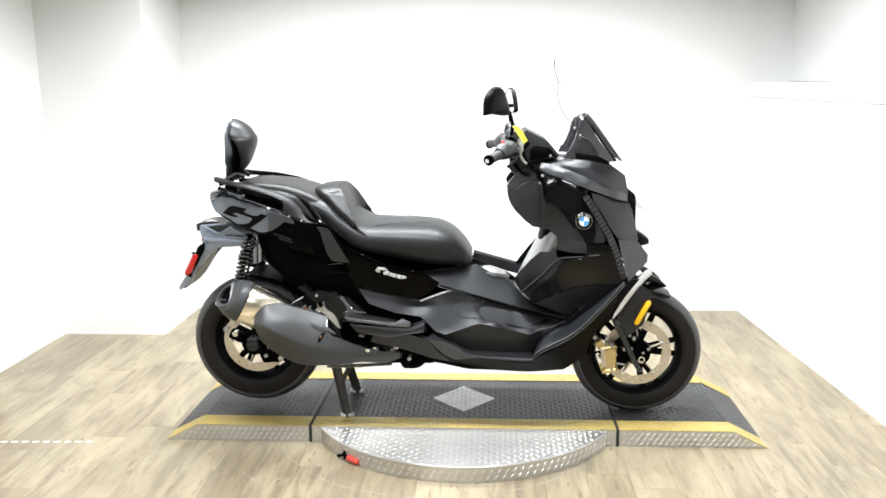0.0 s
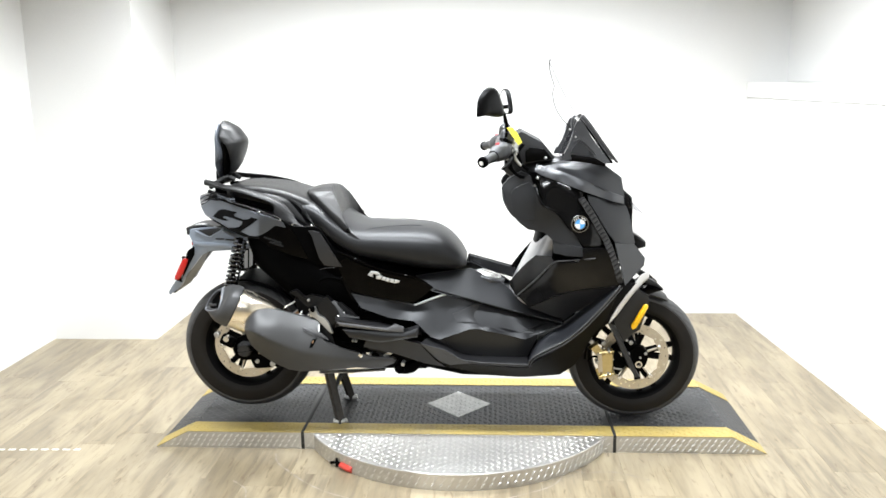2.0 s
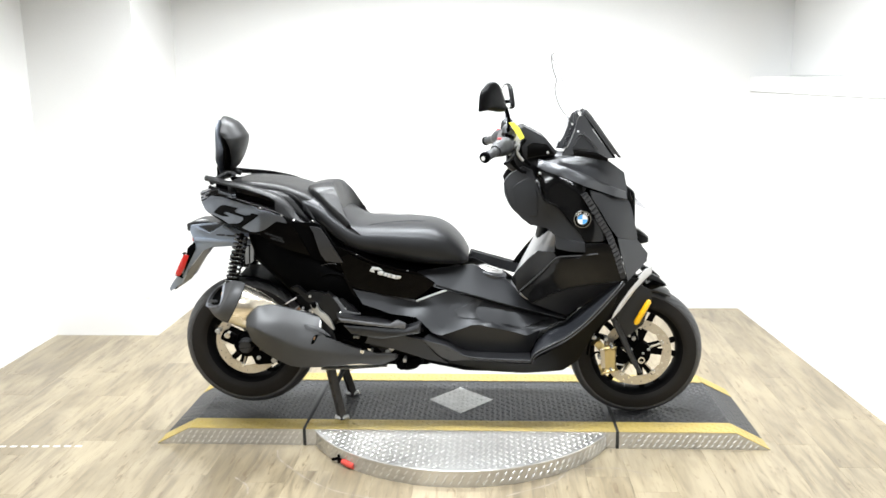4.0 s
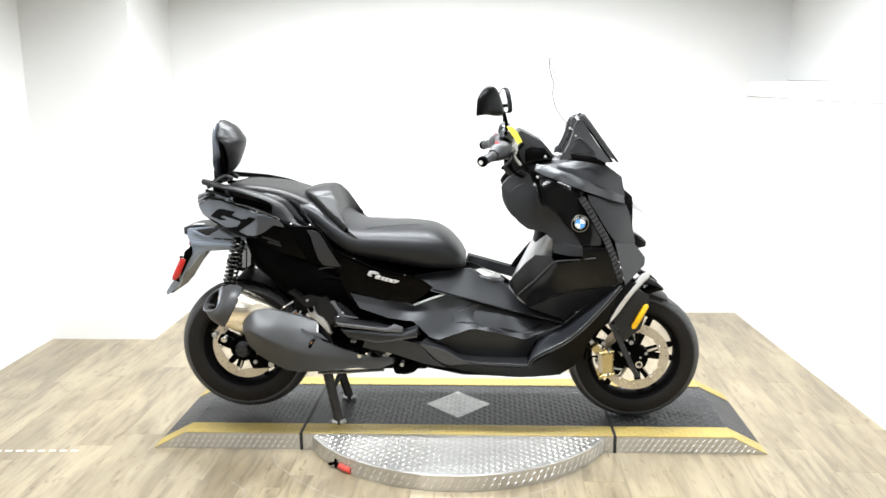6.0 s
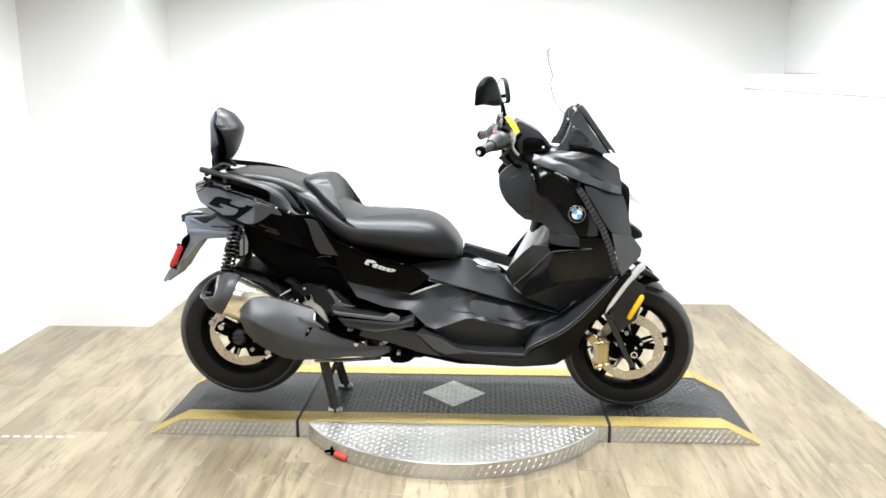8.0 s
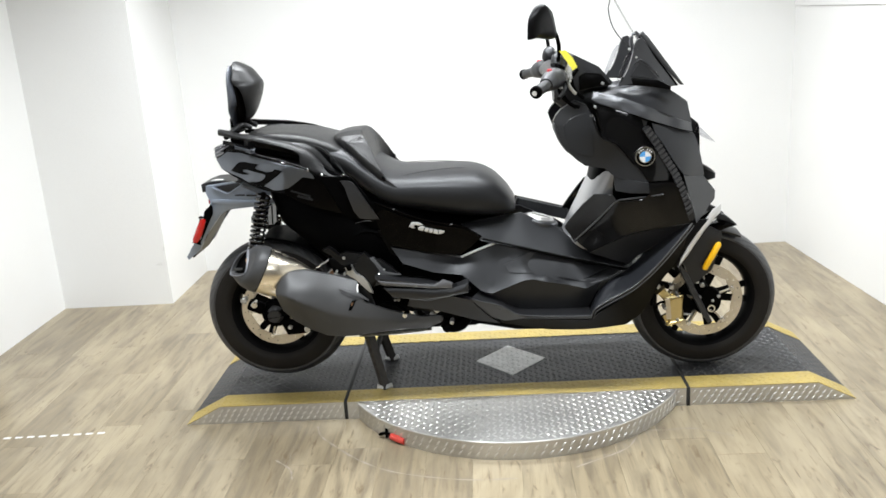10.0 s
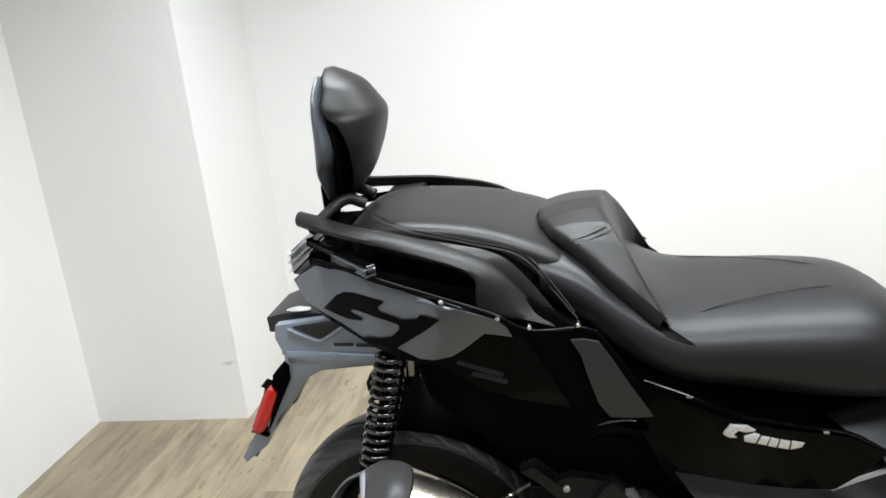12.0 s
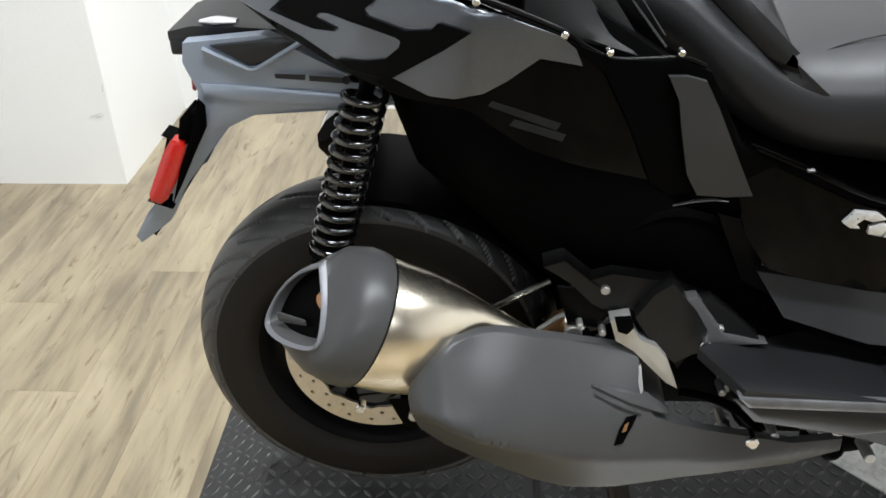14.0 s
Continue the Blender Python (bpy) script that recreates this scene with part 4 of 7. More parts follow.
# black body between pad and plate, standing for the shade there
part("pad_hollow_shade", shield_slices([(1.048, 0.024, -0.832, 0.012, 0.012), (1.09, 0.058, -0.812, 0.02, 0.022), (1.13, 0.08, -0.804, 0.02, 0.022), (1.17, 0.09, -0.804, 0.02, 0.022), (1.2, 0.08, -0.81, 0.01, 0.014)], 0.5), INK, rest2, "black solid standing for the shaded hollow behind the pad", angle=60)
part("back_plate", shield_slices([(1.046, 0.032, -0.85, 0.005, 0.005), (1.07, 0.06, -0.843, 0.006, 0.008), (1.1, 0.086, -0.836, 0.008, 0.014), (1.128, 0.1, -0.823, 0.016, 0.024), (1.16, 0.105, -0.819, 0.016, 0.024), (1.2, 0.102, -0.822, 0.008, 0.018), (1.23, 0.088, -0.827, 0.005, 0.01), (1.252, 0.056, -0.833, 0.004, 0.006)], 0.42, power=0.6), SHELL, rest2, "smooth grey plastic back shell", angle=60)
part("backrest_post", box_bm(-0.872, -0.016, 0.985, -0.85, 0.016, 1.07, 0.004), DEEP, scooter, "black backrest post")
part("post_foot", box_between((-0.84, -0.05, 0.996), (-0.84, 0.05, 0.996), 0.05, 0.02, 0.006), DEEP, scooter)

# ---- grab rails and luggage plate ----
# each rail starts as a free bar, flattens, and runs down into the body beside the seat
UPPER = [(-0.886, -0.115, 1.043), (-0.845, -0.140, 1.038), (-0.802, -0.165, 1.030), (-0.753, -0.185, 1.023), (-0.707, -0.200, 1.016), (-0.663, -0.210, 1.006), (-0.621, -0.218, 0.995), (-0.581, -0.222, 0.979), (-0.554, -0.222, 0.959), (-0.531, -0.220, 0.933), (-0.505, -0.217, 0.902), (-0.463, -0.213, 0.877)]
LOWER_ = [(-0.884, -0.117, 1.026), (-0.846, -0.145, 1.022), (-0.802, -0.172, 1.016), (-0.753, -0.193, 1.009), (-0.707, -0.210, 1.000), (-0.663, -0.223, 0.991), (-0.621, -0.232, 0.979), (-0.590, -0.240, 0.963), (-0.588, -0.244, 0.940), (-0.584, -0.246, 0.915), (-0.541, -0.240, 0.900), (-0.478, -0.224, 0.878)]
for s in (-1, 1):
    rings = []
    for u, l in zip(smooth_path(UPPER, 5), smooth_path(LOWER_, 5)):
        g = max(0.0, min(1.0, (u.x + 0.62) / 0.12))
        inn = 0.026 + 0.01 * g if s < 0 else 0.014
        if s > 0:
            u, l = u + Vector((0, 0, 0.01)), l + Vector((0, 0, 0.008))
        ring = [u + Vector((0, inn, 0.001)), u + Vector((0, 0.008, 0.003)), u + Vector((0, -0.004, -0.002)), u.lerp(l, 0.35) + Vector((0, -0.009, 0)), u.lerp(l, 0.7) + Vector((0, -0.008, 0)), l + Vector((0, -0.002, 0)), l + Vector((0, 0.01, -0.002)), l + Vector((0, inn, 0.003))]
        rings.append([p * Vector((1, -s, 1)) for p in ring])
    rail = part("grab_rail", loft_bm(rings), RAIL, scooter, "satin black grab rail", angle=50)
    part("rail_stay", tube_bm([(-0.86, s * 0.11, 1.02), (-0.845, s * 0.07, 1.035), (-0.82, s * 0.04, 1.048), (-0.79, s * 0.035, 1.036)], [0.009, 0.009, 0.01, 0.009], 10), RAIL, rail)
    lid = [Vector(p) * Vector((1, -s, 1)) for p in [(-0.760, -0.120, 1.018), (-0.698, -0.160, 1.010), (-0.626, -0.180, 0.999), (-0.575, -0.190, 0.989), (-0.542, -0.196, 0.973), (-0.511, -0.200, 0.939), (-0.477, -0.206, 0.892)]]
    side = [Vector(p) * Vector((1, -s, 1)) for p in [(-0.758, -0.170, 1.015), (-0.711, -0.185, 1.006), (-0.641, -0.200, 0.991), (-0.591, -0.206, 0.974), (-0.560, -0.206, 0.952), (-0.533, -0.206, 0.924), (-0.498, -0.206, 0.887)]]
    if s < 0:
        part("rail_fairing", loft_bm([[a, a.lerp(b, 0.5) + Vector((0, -0.003, 0.003)), b, b + Vector((0, 0.03, -0.03)), a + Vector((0, 0.03, -0.03))] for a, b in zip(smooth_path(lid, 5), smooth_path(side, 5))]), SEAT, scooter, "black band between rail and seat", angle=50)
part("rail_web", box_bm(-0.79, 0.12, 1.008, -0.727, 0.193, 1.02, 0.004), RAIL, scooter, "black web between rail and seat")
part("rail_bridge", tube_bm([(-0.862, -0.11, 1.018), (-0.866, 0.0, 1.02), (-0.862, 0.11, 1.018)], 0.01, 8), RAIL, scooter)

# ---- tail ----
def tail_face(x, z):
    """The tail swells out over the pillion's hips."""
    return float(np.interp(x, (-0.889, -0.826, -0.74, -0.635, -0.55, -0.45, -0.36, -0.25), (-0.161, -0.207, -0.25, -0.282, -0.282, -0.258, -0.232, -0.222))) + 0.9 * max(0.0, z - 0.93) ** 1.3 + 0.3 * max(0.0, 0.8 - z) ** 1.2


def tail_film(name, pts, mat, lift, label=""):
    """A film on the tail panel."""
    return part(name, shell_bm(pts, thick=0.0006, lip=0.0, cell=0.02, face=lambda x, z: tail_face(x, z) - lift), mat, scooter, label)


panel("tail_panel", [(-0.889, -0.161, 0.951), (-0.838, -0.198, 0.988), (-0.814, -0.213, 0.985), (-0.750, -0.245, 0.976), (-0.691, -0.265, 0.960), (-0.635, -0.282, 0.946), (-0.580, -0.282, 0.926), (-0.553, -0.282, 0.915), (-0.518, -0.274, 0.882), (-0.488, -0.267, 0.824), (-0.462, -0.261, 0.764), (-0.524, -0.276, 0.786), (-0.583, -0.282, 0.809), (-0.640, -0.280, 0.847), (-0.699, -0.262, 0.852), (-0.761, -0.239, 0.872), (-0.826, -0.207, 0.901), (-0.869, -0.176, 0.921)], GLOSS, scooter, "gloss black tail panel with a large grey decal", face=tail_face, cell=0.025)
tail_film("grey_decal", [(-0.890, -0.161, 0.951), (-0.844, -0.194, 0.978), (-0.788, -0.226, 0.977), (-0.727, -0.254, 0.964), (-0.663, -0.273, 0.950), (-0.608, -0.282, 0.935), (-0.558, -0.282, 0.917), (-0.544, -0.281, 0.905), (-0.537, -0.279, 0.889), (-0.575, -0.282, 0.897), (-0.604, -0.282, 0.876), (-0.625, -0.282, 0.864), (-0.651, -0.277, 0.857), (-0.675, -0.270, 0.857), (-0.707, -0.260, 0.870), (-0.766, -0.237, 0.882), (-0.798, -0.221, 0.898), (-0.832, -0.203, 0.910), (-0.869, -0.176, 0.921)], DECAL, 0.0052, "grey tail decal of bold angular letter shapes")
tail_film("dark_shape", [(-0.830, -0.204, 0.919), (-0.803, -0.218, 0.943), (-0.789, -0.225, 0.949), (-0.773, -0.233, 0.950), (-0.721, -0.256, 0.943), (-0.724, -0.255, 0.940), (-0.734, -0.252, 0.933), (-0.730, -0.253, 0.927), (-0.695, -0.264, 0.917), (-0.672, -0.271, 0.920), (-0.665, -0.273, 0.927), (-0.636, -0.282, 0.921), (-0.660, -0.274, 0.903), (-0.685, -0.267, 0.887), (-0.713, -0.258, 0.869), (-0.748, -0.246, 0.875), (-0.766, -0.237, 0.882), (-0.734, -0.252, 0.885), (-0.715, -0.258, 0.889), (-0.702, -0.262, 0.901), (-0.700, -0.262, 0.907), (-0.704, -0.261, 0.910), (-0.768, -0.236, 0.925), (-0.778, -0.231, 0.924), (-0.784, -0.228, 0.919), (-0.762, -0.239, 0.912), (-0.762, -0.239, 0.909), (-0.784, -0.228, 0.908), (-0.807, -0.216, 0.913)], INK, 0.0082)
tail_film("print_bar", [(-0.617, -0.282, 0.857), (-0.553, -0.282, 0.835), (-0.557, -0.282, 0.828), (-0.621, -0.282, 0.852)], PRINT, 0.0046, "dim printed line")
tail_film("print_bar", [(-0.596, -0.282, 0.839), (-0.548, -0.282, 0.824), (-0.551, -0.282, 0.817), (-0.601, -0.282, 0.833)], PRINT, 0.0046, "dim printed line")
# deeper black than the tail panel, standing for a face turned from the light
panel("tail_side_shaded", [(-0.550, -0.282, 0.912), (-0.510, -0.272, 0.893), (-0.442, -0.256, 0.885), (-0.414, -0.248, 0.872), (-0.369, -0.235, 0.794), (-0.323, -0.229, 0.761), (-0.334, -0.230, 0.740), (-0.436, -0.254, 0.741), (-0.459, -0.260, 0.760), (-0.485, -0.266, 0.823), (-0.515, -0.274, 0.880)], DEEP, scooter, "black side cover", face=lambda x, z: tail_face(x, z) - 0.001, cell=0.03)
panel("tail_inlay", [(-0.457, -0.260, 0.875), (-0.438, -0.254, 0.873), (-0.419, -0.249, 0.866), (-0.402, -0.244, 0.837), (-0.376, -0.235, 0.787), (-0.346, -0.219, 0.731), (-0.375, -0.224, 0.733), (-0.408, -0.236, 0.741), (-0.424, -0.246, 0.769), (-0.437, -0.254, 0.818), (-0.444, -0.256, 0.850)], INLAY, scooter, "satin grey inlay panel", face=lambda x, z: tail_face(x, z) - 0.009)
# the gloss edge's highlight, added as a thin pale sliver
part("cover_glint", tube_bm([(-0.427, -0.236, 0.722), (-0.408, -0.236, 0.727), (-0.387, -0.236, 0.729), (-0.371, -0.236, 0.727)], [0.0012, 0.0026, 0.0022, 0.001], 8, flat=0.6), STEPGREY, scooter, "pale sliver standing for the glint under the side cover")
part("tail_ridge", tube_bm([(-0.842, -0.195, 0.991), (-0.787, -0.226, 0.986), (-0.714, -0.258, 0.970), (-0.635, -0.282, 0.951), (-0.580, -0.282, 0.930), (-0.553, -0.282, 0.918), (-0.536, -0.279, 0.905), (-0.510, -0.272, 0.891), (-0.478, -0.265, 0.888), (-0.442, -0.256, 0.886), (-0.420, -0.249, 0.876)], 0.0032, 8, 4), INK, scooter, "black edge ridge")
part("tail_ridge", flip_y(tube_bm([(-0.842, -0.195, 0.991), (-0.787, -0.226, 0.986), (-0.714, -0.258, 0.970), (-0.635, -0.282, 0.951), (-0.580, -0.282, 0.930), (-0.553, -0.282, 0.918), (-0.536, -0.279, 0.905), (-0.510, -0.272, 0.891), (-0.478, -0.265, 0.888), (-0.442, -0.256, 0.886), (-0.420, -0.249, 0.876)], 0.0032, 8, 4)), INK, scooter, "black edge ridge")
panel("rail_panel", [(-0.765, -0.180, 0.974), (-0.683, -0.200, 0.958), (-0.606, -0.212, 0.939), (-0.552, -0.215, 0.939), (-0.511, -0.212, 0.914), (-0.481, -0.212, 0.896), (-0.444, -0.215, 0.873), (-0.512, -0.225, 0.870), (-0.552, -0.235, 0.895), (-0.636, -0.235, 0.930), (-0.756, -0.205, 0.961)], DEEP, scooter, "black fairing below the rail", bulge=0.006, thick=0.03)
# small chrome dots along the tail ridge
for p in [(-0.632, -0.282, 0.947), (-0.555, -0.282, 0.918), (-0.513, -0.273, 0.899), (-0.446, -0.257, 0.893)]:
    part("ridge_dot", cyl_bm((p[0], p[1] - 0.0075, p[2]), (p[0], p[1] + 0.004, p[2]), 0.0035, sides=10, bevel=0.001), CHROME, scooter)

# rear lamp and clear indicator lens
for s in (-1, 1):
    ind = part("indicator", box_between((-0.862, s * 0.136, 1.004), (-0.737, s * 0.252, 0.99), 0.007, 0.009, 0.0025, 1.2), GLOSS, scooter, "gloss black indicator arm")
    part("indicator_lens", box_between((-0.805, s * 0.189, 0.993), (-0.738, s * 0.2525, 0.985), 0.012, 0.009, 0.003, 1.1), SHELL, ind, "grey indicator lens")
lens = part("lamp_lens", box_bm(-0.905, -0.13, 0.945, -0.868, 0.13, 0.99, 0.01), SMOKE, scooter, "clear lens of the rear lamp")
for k in range(3):
    part("lens_rib", box_bm(-0.909, -0.125, 0.952 + k * 0.013, -0.9, 0.125, 0.957 + k * 0.013, 0.002), WHITE_ENAMEL, lens)
part("tail_end", box_bm(-0.875, -0.13, 0.9, -0.82, 0.13, 0.985, 0.012), DEEP, scooter)

# rear mudguard with number-plate holder
MUDGUARD = [(-0.959, -0.100, 0.851), (-0.865, -0.100, 0.860), (-0.823, -0.100, 0.838), (-0.711, -0.100, 0.780), (-0.784, -0.100, 0.769), (-0.891, -0.100, 0.763), (-0.923, -0.100, 0.747), (-0.987, -0.100, 0.670), (-1.018, -0.100, 0.617), (-1.059, -0.100, 0.588), (-1.063, -0.100, 0.600), (-1.041, -0.100, 0.634), (-1.009, -0.100, 0.670), (-0.960, -0.100, 0.738), (-0.951, -0.100, 0.795), (-0.963, -0.100, 0.828)]


panel("rear_mudguard", MUDGUARD, GREY, scooter, "matt blue-grey rear mudguard", thick=0.02, cell=0.02, warp=lambda x, z: 0.35 * max(0.0, x + 1.062 - 0.72 * (z - 0.595)) * max(0.0, min(1.0, (0.775 - z) / 0.04)))
part("mudguard_back", loft_bm([[Vector((x, y, z)) for y in (-0.09, 0.09)] + [Vector((x + 0.012, y, z - 0.008)) for y in (0.09, -0.09)] for x, z in ((-0.945, 0.85), (-0.945, 0.79), (-0.962, 0.73), (-1.0, 0.672), (-1.035, 0.625), (-1.055, 0.6))]), MATT, scooter)
panel("mudguard_fold", [(-0.946, -0.106, 0.804), (-0.884, -0.106, 0.801), (-0.775, -0.106, 0.792), (-0.711, -0.106, 0.782), (-0.783, -0.106, 0.777), (-0.887, -0.106, 0.781), (-0.945, -0.106, 0.789)], GREY, scooter, thick=0.004, lip=0.003)
panel("mudguard_recess", [(-0.928, -0.107, 0.849), (-0.845, -0.107, 0.858), (-0.833, -0.107, 0.852), (-0.871, -0.107, 0.828), (-0.887, -0.107, 0.826)], MATT, scooter, thick=0.003, lip=0.002)
part("mudguard_edge", tube_bm([(-0.936, -0.109, 0.846), (-0.887, -0.109, 0.822), (-0.877, -0.109, 0.823), (-0.826, -0.109, 0.853)], 0.003, 6, 1), GREY, scooter)
panel("mudguard_inner", [(-0.949, -0.116, 0.789), (-0.942, -0.116, 0.781), (-0.944, -0.116, 0.755), (-0.964, -0.116, 0.720), (-0.987, -0.116, 0.678), (-1.002, -0.116, 0.653), (-0.985, -0.116, 0.701), (-0.964, -0.116, 0.745)], DEEP, scooter, "black recess of the mudguard", thick=0.004, lip=0.001)
part("plate_lamp", box_bm(-0.99, -0.062, 0.822, -0.958, 0.062, 0.843, 0.004), MATT, scooter, "black plate lamp housing")
part("tail_deck", loft_bm([[Vector((x, -w, z0)), Vector((x, w, z0)), Vector((x, w, z1)), Vector((x, -w, z1))] for x, w, z0, z1 in ((-0.99, 0.06, 0.84, 0.85), (-0.958, 0.068, 0.846, 0.859), (-0.91, 0.074, 0.844, 0.86), (-0.86, 0.075, 0.84, 0.857))]), MATT, scooter, "matt black tail deck")
part("deck_badge", tube_bm([(-0.95, -0.058, 0.862), (-0.93, -0.062, 0.864), (-0.905, -0.064, 0.864)], [0.004, 0.011, 0.006], 10, flat=0.4), SILVER, scooter)
part("side_reflector", shell_bm([(-0.990, -0.113, 0.737), (-0.980, -0.113, 0.737), (-0.974, -0.113, 0.729), (-0.981, -0.113, 0.707), (-0.994, -0.113, 0.681), (-1.008, -0.113, 0.659), (-1.019, -0.113, 0.651), (-1.030, -0.113, 0.655), (-1.030, -0.113, 0.666), (-1.018, -0.113, 0.690), (-1.001, -0.113, 0.723)], thick=0.016, lip=0.005), RED, scooter, "red side reflector")
part("rear_reflector", shell_bm([(-0.968, -0.070, 0.798), (-0.962, -0.070, 0.799), (-0.961, -0.070, 0.789), (-0.966, -0.070, 0.781), (-0.969, -0.070, 0.784)], thick=0.02, lip=0.003), RED, scooter, "small red rear reflector")
for pts in ([(-0.858, -0.112, 0.818), (-0.823, -0.112, 0.817), (-0.824, -0.112, 0.811), (-0.857, -0.112, 0.813)], [(-0.819, -0.112, 0.816), (-0.780, -0.112, 0.813), (-0.780, -0.112, 0.807), (-0.819, -0.112, 0.810)]):
    part("print_bar", shell_bm(pts, thick=0.002, lip=0.0), MATT, scooter, "small dark printed line")
part("reflector_back", box_between((-0.987, -0.094, 0.736), (-1.021, -0.094, 0.648), 0.022, 0.022, 0.005), DEEP, scooter)
part("reflector_clip", shell_bm([(-0.977, -0.108, 0.762), (-0.965, -0.108, 0.774), (-0.956, -0.108, 0.770), (-0.961, -0.108, 0.747), (-0.970, -0.108, 0.734), (-0.983, -0.108, 0.736)], thick=0.03, lip=0.004), DEEP, scooter)
part("tail_reflector", box_bm(-0.965, -0.05, 0.79, -0.955, 0.05, 0.825, 0.003), RED, scooter, "red tail reflector")

panel("rear_hugger", [(-0.815, -0.060, 0.740), (-0.798, -0.060, 0.753), (-0.763, -0.060, 0.752), (-0.768, -0.060, 0.674), (-0.809, -0.060, 0.682), (-0.827, -0.060, 0.704), (-0.827, -0.060, 0.721)], GLOSS, scooter, "gloss black hugger behind the shock absorber", thick=0.05, lip=0.008)

# ---- shock absorbers ----
def shock(y):
    top, low = Vector((-0.748, y, 0.825)), Vector((-0.836, y, 0.5))
    body = part("shock_absorber", cyl_bm(low, top, 0.009, sides=14), DEEP, scooter, "black coil-over shock absorber")
    part("damper_tube", cyl_bm(low.lerp(top, 0.0), low.lerp(top, 0.5), 0.022, sides=18, bevel=0.003), DEEP, body)
    part("spring_seat", cyl_bm(low.lerp(top, 0.3), low.lerp(top, 0.33), 0.028, sides=18, bevel=0.003), DEEP, body)
    d = (top - low).normalized()
    u = d.cross(Vector((0, 1, 0))).normalized()
    w = d.cross(u)
    turns, n = 13, 220
    pts = []
    for i in range(n):
        t = i / (n - 1)
        a = t * turns * 2 * math.pi
        pts.append(low.lerp(top, 0.33 + 0.64 * t) + 0.0228 * (u * math.cos(a) + w * math.sin(a)))
    part("spring", tube_bm(pts, 0.0047, 10, 1), COIL, body, "gloss black coil spring")
    return body


shock(-0.14)
shock(0.14)

# ---- silencer ----
# the can lies along a line that falls towards the front and turns a little inwards
CAN, FALL, SPLAY = Vector((-0.758, -0.25, 0.582)), 0.5, 0.2
along = Vector((math.cos(FALL) * math.cos(SPLAY), math.sin(SPLAY), -math.sin(FALL) * math.cos(SPLAY)))
up_ = along.cross(Vector((0, 1, 0))).normalized() * -1
out_ = along.cross(up_).normalized()


def can_ring(d, r, squash=0.92, sides=56, shift=0.0):
    """A ring d along the can from its rear seam."""
    c = CAN + along * d + up_ * shift
    return [c + up_ * (r * math.cos(k)) + out_ * (r * squash * math.sin(k)) for k in np.linspace(0, 2 * math.pi, sides, endpoint=False)]


silencer = part("silencer", loft_bm([can_ring(d, r, q) for d, r, q in ((-0.01, 0.072, 0.92), (0.0, 0.0765, 0.92), (0.004, 0.078, 0.92), (0.05, 0.0785, 0.86), (0.085, 0.077, 0.74), (0.12, 0.072, 0.5), (0.2, 0.055, 0.4), (0.3, 0.04, 0.4))]), CANSTEEL, scooter, "brushed steel silencer can")
part("can_band", loft_bm([can_ring(d, r) for d, r in ((0.0, 0.079), (0.001, 0.0805), (0.006, 0.0805), (0.007, 0.079))]), INK, silencer, "dark seam band")
# the mouth is a rounded three-cornered opening that looks back and outwards
mouth = [(-0.796, -0.247, 0.655), (-0.822, -0.240, 0.640), (-0.846, -0.238, 0.616), (-0.863, -0.242, 0.588), (-0.866, -0.250, 0.572), (-0.852, -0.272, 0.572), (-0.826, -0.295, 0.577), (-0.801, -0.310, 0.586), (-0.792, -0.306, 0.601), (-0.790, -0.283, 0.628)]
loop = smooth_path(mouth + mouth[:1], 8)[:-1]
mc = sum(loop, Vector()) / len(loop)
mn = Vector((-0.72, -0.62, -0.1)).normalized()


def cap_bm():
    """From the seam ring out to the mouth's rim, then back into the mouth."""
    seam = can_ring(-0.002, 0.0815, 0.93, 80)
    best = max(range(len(loop)), key=lambda i: (loop[i] - CAN).dot(up_))
    order = loop[best:] + loop[:best]
    if (order[8] - order[0]).dot(out_) < 0:
        order = [order[0]] + order[:0:-1]
    rings = [can_ring(0.004, 0.079, 0.92, 80), can_ring(0.004, 0.0805, 0.93, 80), seam, can_ring(-0.016, 0.082, 0.93, 80)]
    base = can_ring(-0.03, 0.081, 0.93, 80)
    for t, swell in ((0.25, 0.003), (0.5, 0.003), (0.8, 0.0), (0.97, -0.001), (1.0, 0.0)):
        ring = []
        for a, b in zip(base, order):
            p = a.lerp(b, t)
            o = (p - CAN - along * (p - CAN).dot(along)).normalized()
            ring.append(p + o * swell)
        rings.append(ring)
    inner = [b.lerp(mc, 0.1) for b in order]
    rings += [inner, [b.lerp(mc, 0.16) - mn * 0.012 for b in order], [b.lerp(mc, 0.4) - mn * 0.04 for b in order]]
    return loft_bm(rings)


cap = part("end_cap", cap_bm(), HEAT, scooter, "matt dark grey silencer end cap", angle=45)
# black plug across the opening in place of the shade inside
part("cap_mouth_shade", loft_bm([[b.lerp(mc, 0.15) - mn * d for b in loop] for d in (0.012, 0.016)]), DEEP, cap, "black plug standing for the shade in the mouth")
part("mouth_rim", loft_bm([[b.lerp(mc, k) + mn * d for b in loop] for k, d in ((-0.02, -0.003), (-0.02, 0.002), (0.03, 0.0045), (0.08, 0.003), (0.1, -0.006))], False), CAP_RIM, cap, "grey rim of the cap's mouth")
part("baffle", box_between((-0.85, -0.258, 0.59), (-0.815, -0.278, 0.596), 0.004, 0.012, 0.001, 0.6), HEAT, cap)
part("outlet", cyl_bm((-0.792, -0.274, 0.622), (-0.78, -0.25, 0.616), 0.012, sides=16), COPPER, cap, "heat-tinted outlet pipe")


